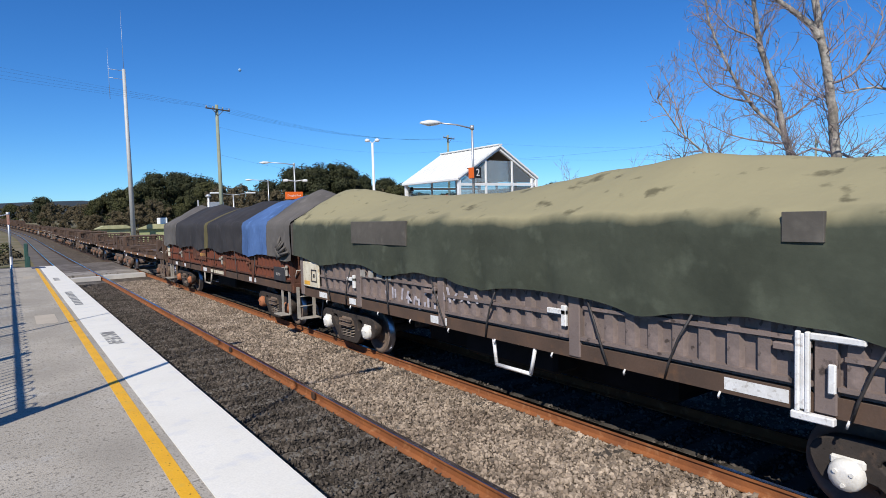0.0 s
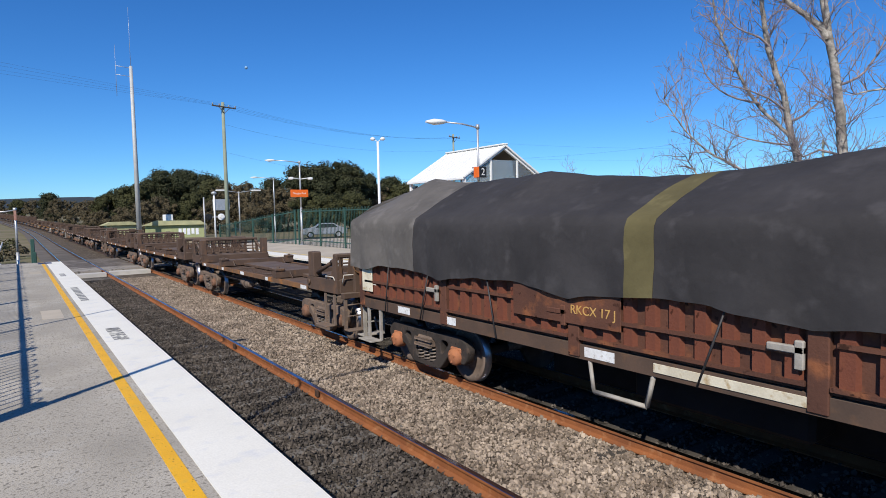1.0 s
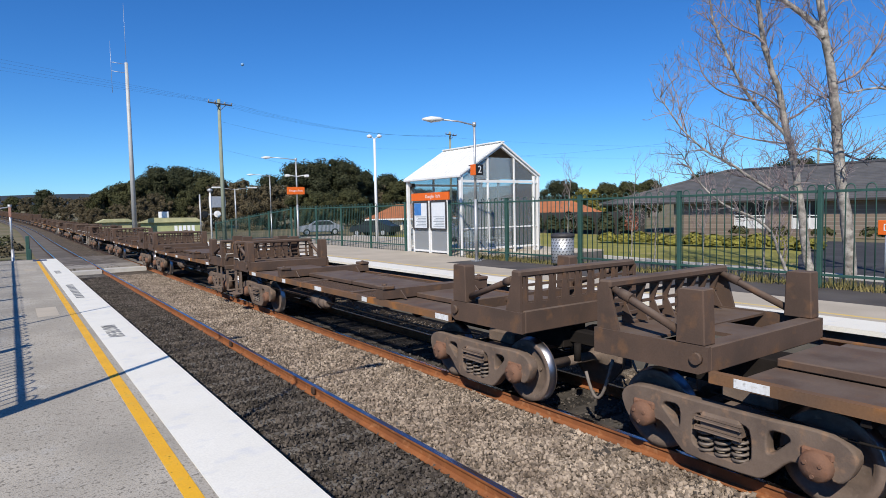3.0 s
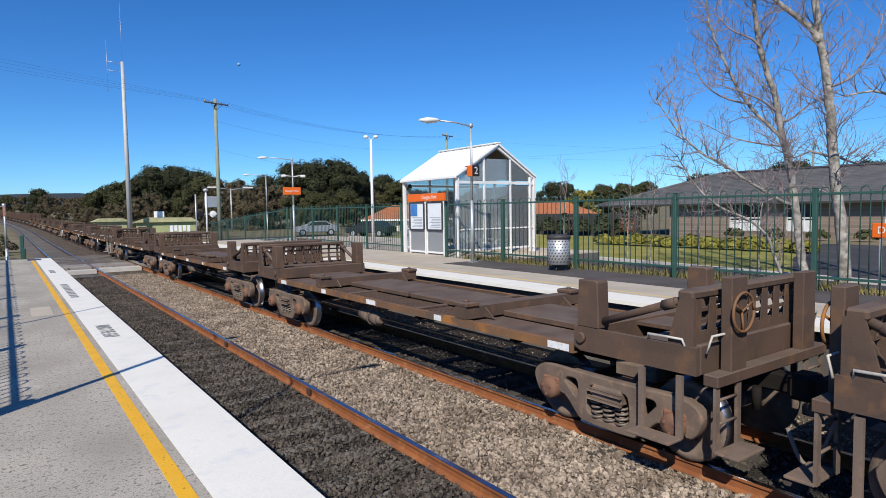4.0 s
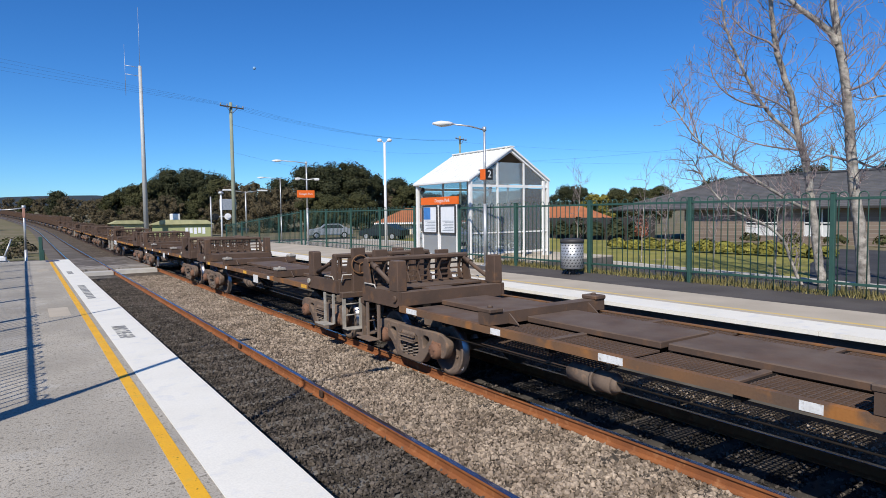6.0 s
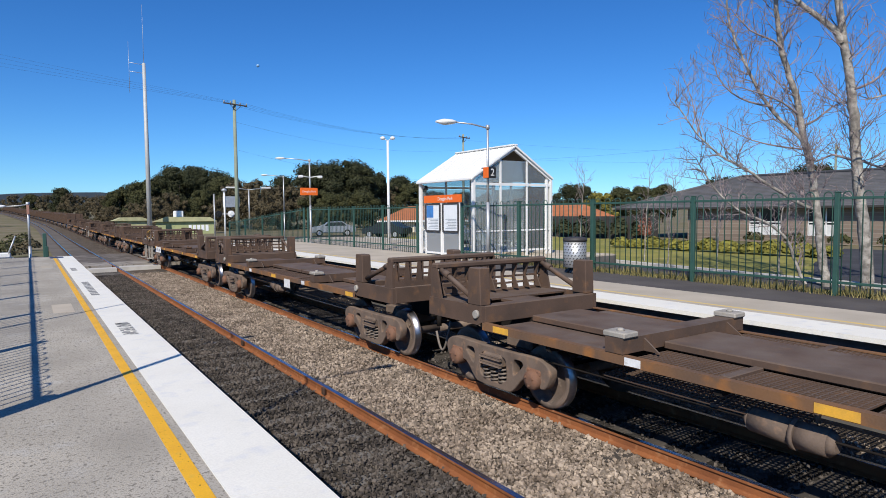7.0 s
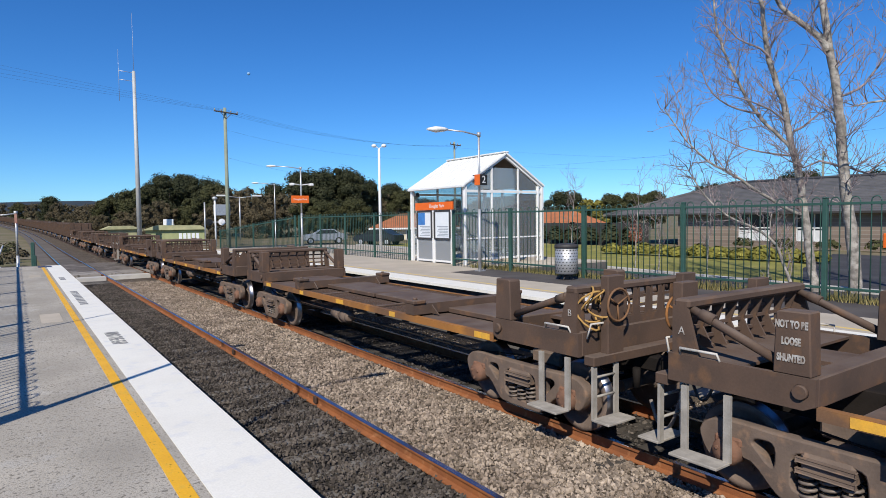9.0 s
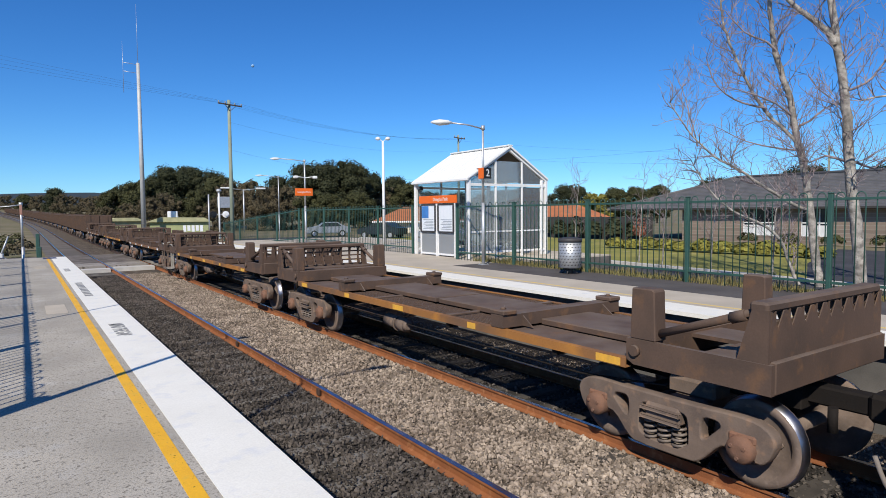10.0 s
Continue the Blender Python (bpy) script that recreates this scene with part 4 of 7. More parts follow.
def covered_wagon(name, label, side_mat, caps, ladder_mat, stirrups, ya, yb, bogies):
    w = thing(name, label, "rail wagon")
    # underframe
    for s in (-1, 1):
        bm = bmesh.new()
        prism(bm, [(s * x, z) for x, z in [(1.27, 0.98), (1.27, 1.16), (1.16, 1.16), (1.16, 0.98)]], "y", ya, yb)
        part("side_sill", bm, wagon_brown, w)
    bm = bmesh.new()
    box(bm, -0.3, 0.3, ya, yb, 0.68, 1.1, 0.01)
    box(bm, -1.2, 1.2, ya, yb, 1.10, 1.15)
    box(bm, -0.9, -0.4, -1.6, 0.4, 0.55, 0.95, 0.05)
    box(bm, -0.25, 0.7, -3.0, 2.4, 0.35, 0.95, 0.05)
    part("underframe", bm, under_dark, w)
    # side panels with ribs and rails: five to a side
    for s in (-1, 1):
        for k in range(5):
            bay = (yb - ya) / 5
            y0, y1 = ya + k * bay, ya + (k + 1) * bay
            bm = bmesh.new()
            box(bm, min(s * 1.19, s * 1.215), max(s * 1.19, s * 1.215), y0 + 0.02, y1 - 0.02, 1.17, 2.15)
            door = part("side_door", bm, side_mat, w, "ribbed steel drop door" if k == 0 else "")
            bm = bmesh.new()
            prism(bm, [(s * 1.215, -0.085), (s * 1.275, -0.06), (s * 1.275, 0.06), (s * 1.215, 0.085)], "z", 1.24, 2.1)
            rib = as_mesh("rib", bm, rust_rib if side_mat is rust_side else side_mat)
            for r in range(9):
                part("rib", rib, None, door, at=pose(0, y0 + 0.22 + r * (bay - 0.44) / 8, 0))
            bm = bmesh.new()
            z1 = 1.62 if k % 2 else 1.5
            box(bm, min(s * 1.20, s * 1.30), max(s * 1.20, s * 1.30), y0 + 0.15, y1 - 0.15, z1 - 0.02, z1 + 0.02)
            box(bm, min(s * 1.20, s * 1.30), max(s * 1.20, s * 1.30), y0 + 0.1, y1 - 0.1, 1.22, 1.26)
            part("rail_bar", bm, side_mat, door)
            bm = bmesh.new()
            box(bm, min(s * 1.20, s * 1.29), max(s * 1.20, s * 1.29), y1 - 0.09, y1 + 0.09, 1.0, 1.9, 0.01)
            part("stanchion", bm, side_mat, w)
            bm = bmesh.new()
            box(bm, min(s * 1.28, s * 1.33), max(s * 1.28, s * 1.33), y0 + 0.10, y0 + 0.18, 1.36, 1.62, 0.01)
            box(bm, min(s * 1.28, s * 1.33), max(s * 1.28, s * 1.33), y0 + 0.10, y0 + 0.42, 1.50, 1.57, 0.01)
            part("latch", bm, ladder_mat if (k + (s > 0)) % 2 == 0 else side_mat, door, "door latch lever" if k == 0 else "")
    # end walls
    for e in (-1, 1):
        bm = bmesh.new()
        ye = yb if e > 0 else ya
        box(bm, -1.2, 1.2, ye - 0.03, ye + 0.03, 1.1, 2.5)
        for k in range(5):
            x = -1.0 + k * 0.5
            box(bm, x - 0.04, x + 0.04, ye - 0.07, ye + 0.07, 1.15, 2.45)
        box(bm, -1.25, 1.25, ye + e * 0.05 - 0.06, ye + e * 0.05 + 0.06, 0.95, 1.18, 0.01)
        part("end_wall", bm, side_mat, w)
        bogie(w, bogies[0] if e < 0 else bogies[1], caps)
        coupler(w, e, abs(ye) + 0.6)
        if e < 0 or caps != "white":
            end_step(w, ye)
    # stirrup frames under the sill
    for y, l in stirrups:
        for s in (-1, 1):
            bm = bmesh.new()
            for a, b in (((0, y - l / 2, 1.0), (s * 0.02, y - l / 2 + 0.08, 0.62)), ((0, y + l / 2, 1.0), (s * 0.02, y + l / 2 - 0.08, 0.62)), ((s * 0.02, y - l / 2 + 0.08, 0.62), (s * 0.02, y + l / 2 - 0.08, 0.62)), ((0, y - l / 2, 1.0), (0, y + l / 2, 1.0))):
                rod(bm, a, b, 0.03, 0.03, 4)
            part("stirrup", bm, ladder_mat, w, "step stirrup frame", at=pose(s * 1.24, 0, 0))
    for y, l in ((-4.5, 0.6), (0.6, 0.45), (3.6, 0.3), (5.0, 0.4)):
        bm = bmesh.new()
        box(bm, -1.275, -1.272, y - l / 2, y + l / 2, 1.02, 1.14)
        part("reflector", bm, white_tag, w)
    return w


def hem_wave(base, amp, seed, drop=0.0):
    def f(y):
        return base + drop * y + amp * abs(math.sin(y * 1.15 + seed)) + 0.04 * noise.noise(Vector((y * 2.2, seed, 0)))
    return f


def wagon_pose(c, t):
    """Where a wagon whose middle stood at c along the line stands at t."""
    y = c - run(t)
    x, z = T2 - bend(y), RZ + rise(y)
    d = 5.3
    hx = -(bend(y + d) - bend(y - d)) / (2 * d)
    hz = (rise(y + d) - rise(y - d)) / (2 * d)
    return pose(x, y, z, math.degrees(math.atan(hz)), 0, math.degrees(math.atan(-hx)))


TRAIN = []   # (wagon, place of its middle along the line at the start)

# first wagon: green tarpaulin over a faded load
w0 = covered_wagon("covered_wagon", "faded mauve open wagon under a large weathered green tarpaulin", mauve_side, "white", white_tag, ((-1.15, 0.85),), -7.9, 6.1, (-6.1, 4.3))


def ridge0(y):
    return float(np.interp(y, [-6.9, -4.8, -3.3, -1.4, 0.25, 3.4, 5.2, 6.0, 6.9], [3.14, 3.22, 3.42, 3.26, 3.11, 3.16, 3.40, 3.44, 3.36]))


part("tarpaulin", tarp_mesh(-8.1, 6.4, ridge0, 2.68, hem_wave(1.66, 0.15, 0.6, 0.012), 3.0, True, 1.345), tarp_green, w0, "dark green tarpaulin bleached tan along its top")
for y, l, z0, z1 in ((2.35, 2.0, 2.26, 2.68), (-4.95, 0.34, 2.46, 2.72)):
    bm = bmesh.new()
    box(bm, -1.378, -1.33, y - l / 2, y + l / 2, z0, z1, 0.004)
    part("patch", bm, tarp_patch, w0, "sewn grey patch on the tarpaulin")
bm = bmesh.new()
box(bm, -1.325, -1.285, 5.10, 5.95, 1.22, 1.78, 0.01)
board = part("end_board", bm, cream_paint, w0, "cream panel with a dark framed mark")
bm = bmesh.new()
for z0, z1, a, b in ((1.34, 1.37, 5.20, 5.48), (1.59, 1.62, 5.20, 5.48), (1.34, 1.62, 5.20, 5.23), (1.34, 1.62, 5.45, 5.48), (1.44, 1.52, 5.30, 5.38)):
    box(bm, -1.331, -1.326, a, b, z0, z1)
part("mark", bm, black_plate, board)
bm = bmesh.new()
box(bm, -1.331, -1.326, 5.58, 5.88, 1.26, 1.35)
part("stripe", bm, yellow_tag, board)
for k in range(4):
    bm = bmesh.new()
    box(bm, -1.312, -1.306, 2.0 + k * 0.32, 2.0 + k * 0.32 + 0.2, 1.62, 1.75)
    part("lettering_bar", bm, pale_steel, w0)
bm = bmesh.new()
for y in (-4.9,):
    box(bm, -1.36, -1.31, y - 0.10, y - 0.06, 1.0, 1.70, 0.01)
    box(bm, -1.35, -1.32, y - 0.06, y - 0.02, 1.02, 1.68, 0.01)
    box(bm, -1.36, -1.31, y - 0.02, y + 0.02, 1.0, 1.70, 0.01)
    box(bm, -1.355, -1.312, y - 0.52, y - 0.10, 1.635, 1.695, 0.01)
    box(bm, -1.35, -1.312, y - 0.30, y - 0.24, 1.20, 1.45, 0.01)
    box(bm, -1.37, -1.305, y - 0.30, y + 0.05, 0.93, 1.0, 0.01)
part("hand_brake_guard", bm, white_tag, w0, "white painted brake lever guard")
for y, d in ((-5.6, 0.3), (-3.9, 0.35), (-2.55, -0.25), (-0.9, 0.3), (0.7, -0.3), (2.1, 0.05), (3.55, 0.32), (4.8, -0.2)):
    bm = bmesh.new()
    pipe(bm, [(-1.325, y, 1.72), (-1.33, y + d * 0.45, 1.45), (-1.315, y + d * 0.8, 1.18), (-1.285, y + d, 0.99)], 0.014, 5)
    part("lashing_rope", bm, black_plate, w0, "dark lashing rope")
for k in range(11):
    y = -6.4 + 1.12 * k
    bm = bmesh.new()
    pipe(bm, [(-1.275, y, 0.99), (-1.29, y + 0.01, 0.95), (-1.27, y + 0.02, 0.92)], 0.012, 5)
    part("rope_hook", bm, white_tag, w0, "small white rope hook")
scrawl = random.Random(12)
for y0, z0, n in ((2.2, 1.30, 7), (0.9, 1.42, 9), (1.5, 1.20, 6)):
    bm = bmesh.new()
    for k in range(n):
        y = y0 - 0.16 * k
        a = (y + scrawl.uniform(-0.05, 0.05), z0 + scrawl.uniform(-0.02, 0.05))
        b = (y + scrawl.uniform(-0.12, 0.12), z0 + scrawl.uniform(0.10, 0.22))
        prism(bm, [(a[0] - 0.025, a[1]), (a[0] + 0.025, a[1]), (b[0] + 0.03, b[1]), (b[0] - 0.02, b[1])], "x", -1.286 - 0.001 * k, -1.281)
    part("chalk_marks", bm, scrawl_paint, w0, "pale sprayed scrawl")
TRAIN.append((w0, COUPLING0 - PITCH / 2))

# second wagon: rust-red with tarpaulins of several colours
w1 = covered_wagon("covered_wagon", "rust-red open wagon under grey, blue and charcoal tarpaulins", rust_side, "orange", pale_steel, ((0.32, 0.9),), -7.35, 6.55, (-5.6, 4.65))


def ridge1(y):
    return float(np.interp(y, [-7.6, -6.6, -4.8, -2.0, -0.45, 0.8, 2.6, 4.2, 5.8, 6.9], [3.30, 3.52, 3.30, 3.34, 3.20, 3.20, 3.38, 3.30, 3.45, 3.15]))


for k, (a, b, m, lab) in enumerate(((-7.6, -6.0, tarp_grey, "grey-brown tarpaulin"), (-6.0, -3.95, tarp_blue, "bright blue tarpaulin"), (-3.95, -0.2, tarp_char, "charcoal tarpaulin"), (-0.2, 0.17, tarp_olive, "olive tarpaulin strip"), (0.17, 4.5, tarp_char, "charcoal tarpaulin"), (4.5, 6.85, tarp_grey, "grey tarpaulin"))):
    part("tarpaulin", tarp_mesh(a, b, ridge1, 2.66, hem_wave(1.72, 0.12, 2.0), 11.0, False, 1.34 + 0.003 * (k % 2)), m, w1, lab)
for e, yy in ((-1, -7.64), (1, 6.88)):
    bm = bmesh.new()
    pts = [(-1.31, 1.9), (-1.31, 2.64), (-0.8, 2.95), (0, 3.22), (0.8, 2.95), (1.31, 2.64), (1.31, 1.9)]
    prism(bm, pts, "y", yy - 0.02, yy + 0.02)
    part("tarpaulin_end", bm, tarp_grey, w1, "grey tarpaulin folded over the end")
for k in range(8):
    bm = bmesh.new()
    a = Vector((-1.35 - 0.02 * (k % 3), -6.98 - 0.085 * k, 2.34 - 0.06 * k + 0.05 * (k % 2)))
    b = Vector((-1.40, -6.86 - 0.02 * (k % 3), 1.76 + 0.02 * (k % 4)))
    rod(bm, a, a.lerp(b, 0.5) + Vector((-0.05, 0, 0)), 0.012, 0.05, 6)
    rod(bm, a.lerp(b, 0.5) + Vector((-0.05, 0, 0)), b, 0.05, 0.02, 6)
    part("fold", bm, tarp_grey, w1, "bunched tarpaulin fold tied with rope" if k == 0 else "")
bm = bmesh.new()
box(bm, -1.283, -1.273, -1.75, -0.15, 1.03, 1.13, 0.003)
part("sill_board", bm, cream_paint, w1, "worn cream strip along the sill")
for y, d in ((-5.0, 0.2), (-3.1, -0.25), (-1.0, 0.3), (2.6, -0.2), (4.1, 0.28), (5.4, 0.15)):
    bm = bmesh.new()
    rod(bm, (-1.33, y, 1.85), (-1.34, y + d, 1.0), 0.012, 0.012, 5)
    part("lashing_rope", bm, black_plate, w1, "dark lashing rope")
bm = bmesh.new()
box(bm, -1.318, -1.30, 0.25, 2.05, 1.40, 1.90, 0.006)
name_board = part("number_board", bm, rust_side, w1, "rust-red board with yellow painted letters")
SIDE = Matrix(((0, 0, -1, 0), (-1, 0, 0, 0), (0, 1, 0, 0), (0, 0, 0, 1)))
words("RKCX 17 J", 0.155, surf("yellow_letters", (0.60, 0.36, 0.12), (0.5, 0.3, 0.1), 12, 0.8), name_board, Matrix.Translation((-1.320, 0.66, 1.58)) @ SIDE)
bm = bmesh.new()
box(bm, -1.335, -1.30, -7.15, -6.40, 1.22, 1.56, 0.006)
bplate = part("end_board", bm, black_plate, w1, "black board lettered B-END")
words("B-END", 0.10, worn_white, bplate, Matrix.Translation((-1.338, -6.72, 1.38)) @ SIDE)
bm = bmesh.new()
box(bm, -1.30, -1.28, 6.1, 6.5, 1.3, 1.95, 0.01)
part("end_board", bm, cream_paint, w1, "cream painted corner panel")
TRAIN.append((w1, COUPLING0 + PITCH / 2))

# empty flats: permanently coupled in threes
kinds = ["white", "white", "white", "white", "white", "white", "white_ends", "white_ends", "yellow", "yellow", "yellow", "yellow", "white", "yellow", "white"]
masters = {}
for k in range(15):
    key = (kinds[k], k % 3 == 0, k % 3 == 2)
    c = COUPLING0 + PITCH * (k + 1.5)
    if key in masters:
        w = copy_thing(masters[key], wagon_pose(c, 0))
    else:
        w = masters[key] = flat_wagon(*key)
    TRAIN.append((w, c))
    if k == 9:
        nine = w
    if k == 8:
        eight = w
for i, t in enumerate(("NOT TO BE", "LOOSE", "SHUNTED")):
    words(t, 0.062, worn_white, eight, Matrix.Translation((-1.246, 5.27, 1.83 - 0.15 * i)) @ SIDE @ Matrix.Diagonal((0.86, 1.45, 1, 1)), bold=0.003)
words("A", 0.12, worn_white, eight, Matrix.Translation((-1.246, 6.35, 1.62)) @ SIDE)
words("B", 0.12, worn_white, nine, Matrix.Translation((-1.246, -6.35, 1.62)) @ SIDE)
bm = bmesh.new()
box(bm, -1.285, -1.262, 3.15, 4.45, 0.84, 1.12, 0.006)
lb = part("label_board", bm, white_tag, eight, "large grimy white board with worn marks")
for y0, y1, z0, z1 in ((3.3, 3.5, 0.92, 1.04), (3.75, 3.85, 0.9, 1.0), (4.0, 4.25, 0.93, 1.05)):
    bm = bmesh.new()
    box(bm, -1.289, -1.285, y0, y1, z0, z1)
    part("mark", bm, grey_bar, lb)
bm = bmesh.new()
for c, r, ph in (((-1.0, -6.45, 1.72), 0.22, 0.0), ((-0.95, -6.52, 1.74), 0.17, 0.8), ((-1.05, -6.48, 1.66), 0.24, 1.7)):
    ring = [(c[0] + r * 0.7 * math.cos(a), c[1] - 0.05 + 0.1 * math.sin(a * 2 + ph), c[2] + r * math.sin(a)) for a in [2 * math.pi * i / 18 for i in range(19)]]
    pipe(bm, ring, 0.014, 5)
part("rope_coil", bm, rope, nine, "coil of yellow rope over the bulkhead")


def gondola():
    w = thing("gondola_wagon", "dark brown ribbed open-top gondola wagon", "rail wagon", group="gondola wagons")
    for s in (-1, 1):
        bm = bmesh.new()
        box(bm, min(s * 1.18, s * 1.21), max(s * 1.18, s * 1.21), -6.3, 6.3, 1.1, 2.75)
        box(bm, min(s * 1.17, s * 1.28), max(s * 1.17, s * 1.28), -6.3, 6.3, 2.70, 2.80, 0.01)
        side = part("side_wall", bm, wagon_brown, w)
        bm = bmesh.new()
        for k in range(14):
            y = -6.1 + 12.2 * k / 13
            box(bm, min(s * 1.21, s * 1.30), max(s * 1.21, s * 1.30), y - 0.06, y + 0.06, 1.05, 2.72)
        part("ribs", bm, wagon_brown, side)
    bm = bmesh.new()
    box(bm, -1.2, 1.2, -6.3, 6.3, 1.05, 1.12)
    box(bm, -0.25, 0.25, -6.5, 6.5, 0.7, 1.05)
    part("underframe", bm, under_dark, w)
    for e in (-1, 1):
        bm = bmesh.new()
        box(bm, -1.2, 1.2, e * 6.3 - 0.03, e * 6.3 + 0.03, 1.1, 2.75)
        for x in (-0.8, 0, 0.8):
            box(bm, x - 0.05, x + 0.05, e * 6.3 - 0.09, e * 6.3 + 0.09, 1.1, 2.75)
        part("end_wall", bm, wagon_brown, w)
        b = part("bogie", BOLSTER, None, w, at=pose(0, e * 4.9, 0))
        for s in (-1, 1):
            part("side_frame", SIDE_FRAME, None, b, at=pose(s * 0.99, 0, 0))
        for a in (-1, 1):
            part("wheelset", WHEELSET, None, b, at=pose(0, a * WHEELBASE / 2, 0.455))
    return w


g0 = gondola()
for k in range(20):
    c = COUPLING0 + PITCH * (k + 16.5)
    TRAIN.append((g0 if k == 0 else copy_thing(g0, wagon_pose(c, 0)), c))


# ---- fences ----
def picket_mesh(gap, z0, z1, r=0.011):
    """Two round pickets joined by a hoop."""
    bm = bmesh.new()
    arc = [(0, gap / 2 - gap / 2 * math.cos(a), z1 - gap / 2 + gap / 2 * math.sin(a)) for a in [math.pi * i / 6 for i in range(7)]]
    pipe(bm, [(0, 0, z0)] + arc + [(0, gap, z0)], r, 5)
    return as_mesh("hoop_picket", bm, fence_green)


HOOP = picket_mesh(0.16, -0.02, 2.03, 0.012)


def fence_run(t, p0, p1, panels, posts=True, foot=True):
    a, b = Vector(p0), Vector(p1)
    d = (b - a) / panels
    yaw = math.degrees(math.atan2(-d.x, d.y))
    for k in range(panels + 1):
        p = a + d * k
        bm = bmesh.new()
        box(bm, -0.045, 0.045, -0.045, 0.045, -0.15, 2.0, 0.008)
        box(bm, -0.05, 0.05, -0.05, 0.05, 2.0, 2.03, 0.01)
        part("post", bm, fence_green, t, at=pose(*p, 0, 0, yaw))
    for k in range(panels):
        p = a + d * k
        L = math.hypot(d.x, d.y)
        slope = math.degrees(math.atan2(d.z, L))
        for z in (0.26, 1.90):
            bm = bmesh.new()
            box(bm, -0.022, 0.022, 0.045, d.length - 0.045, z - 0.025, z + 0.025, 0.004)
            part("rail", bm, fence_green, t, at=pose(*p, slope, 0, yaw))
        n = int(L / 0.32)
        for i in range(n):
            q = p + d * ((i + 0.25) / n)
            part("picket", HOOP, None, t, at=pose(*q, 0, 0, yaw))


fence = thing("platform_fence", "dark green hoop-top steel fence along the far platform", "fence")
fence_run(fence, (FENCE, -3.8, 0), (FENCE, 17.9, 0), 7)
fence2 = thing("platform_fence", "dark green hoop-top steel fence beyond the shelter", "fence")
fence_run(fence2, (FENCE + 0.4, 21.6, 0), (FENCE + 0.4, 33.6, 0), 4)
ramp_fence = thing("ramp_fence", "dark green hoop-top fence sloping down beside the ramp", "fence")
fence_run(ramp_fence, (FENCE + 0.4, 34.2, 0), (FENCE - 0.6, 46.5, -0.9), 4)
side_fence = thing("platform_fence", "dark green hoop-top fence behind the near platform", "fence")
fence_run(side_fence, (-1.71, 5.2, 0), (-1.71, 29.4, 0), 8)
# tall dry grass at the fence foot
rng = random.Random(4)
bm = bmesh.new()
for _ in range(7000):
    x, y = FENCE + rng.uniform(-0.08, 0.6), rng.uniform(-3, 17)
    h = rng.uniform(0.10, 0.26) * (0.75 + 0.6 * noise.noise(Vector((x, y * 1.3, 0))))
    dx, dy = rng.uniform(-0.06, 0.06), rng.uniform(-0.08, 0.08)
    a = rng.uniform(0, 3.14)
    u, w = 0.011 * math.cos(a), 0.011 * math.sin(a)
    v = [bm.verts.new(c) for c in ((x - u, y - w, -0.04), (x + u, y + w, -0.04), (x + dx, y + dy, h))]
    bm.faces.new(v)
solid("fence_grass", bm, surf("dry_grass_blades", (0.24, 0.20, 0.085), (0.16, 0.15, 0.06), 0.6, 0.9, 0, 0, 3, None, 0, 30, 0.01, 0.4), "dry grass tufts along the foot of the fence", "grass", "stuff")


# ---- posts, lamps, signs ----
def lamp_post(x, y, h, arm, label, base=0.0, head=0.55, r=0.055):
    """arm: where the head hangs, relative to the post's top."""
    t = thing("street_lamp", label, "street lamp", pose(x, y, base))
    bm = bmesh.new()
    rod(bm, (0, 0, 0), (0, 0, h * 0.45), r, r * 0.95, 12)
    rod(bm, (0, 0, h * 0.45), (0, 0, h), r * 0.8, r * 0.62, 12)
    rod(bm, (0, 0, h - 0.12), (0, 0, h + 0.02), r * 1.15, r * 1.15, 12)
    part("post", bm, galv, t)
    bm = bmesh.new()
    box(bm, -0.13, 0.13, -0.13, 0.13, 0.0, 0.02, 0.005)
    for sx in (-0.09, 0.09):
        for sy in (-0.09, 0.09):
            rod(bm, (sx, sy, 0.02), (sx, sy, 0.05), 0.012, 0.012, 6)
    part("base_plate", bm, galv, t)
    a = Vector(arm)
    bm = bmesh.new()
    pipe(bm, [(0, 0, h - 0.08), (a.x * 0.5, a.y * 0.5, h - 0.08 + a.z * 0.75), (a.x, a.y, h - 0.08 + a.z)], 0.025, 8)
    part("arm", bm, galv, t)
    u = a.copy()
    u.z = 0
    u.normalize()
    s = Vector((-u.y, u.x, 0))
    bm = bmesh.new()
    rows = []
    for f, wd, up, dn in ((0, 0.05, 0.03, 0.02), (0.2, 0.10, 0.06, 0.05), (0.6, 0.13, 0.07, 0.08), (1.0, 0.05, 0.02, 0.03)):
        c = Vector((a.x, a.y, h - 0.08 + a.z)) + u * head * f
        wd, up, dn = [v * (1.35 if head > 0.6 else 1.0) for v in (wd, up, dn)]
        rows.append([bm.verts.new(c + s * wd * math.cos(k * math.pi / 4) + Vector((0, 0, (up if math.sin(k * math.pi / 4) > 0 else dn) * math.sin(k * math.pi / 4)))) for k in range(8)])
    for r0, r1 in zip(rows, rows[1:]):
        for k in range(8):
            bm.faces.new((r0[k], r0[(k + 1) % 8], r1[(k + 1) % 8], r1[k])).smooth = True
    bm.faces.new(rows[0])
    bm.faces.new(rows[-1])
    part("lamp_head", bm, white_steel, t, "white oval lamp head")
    return t


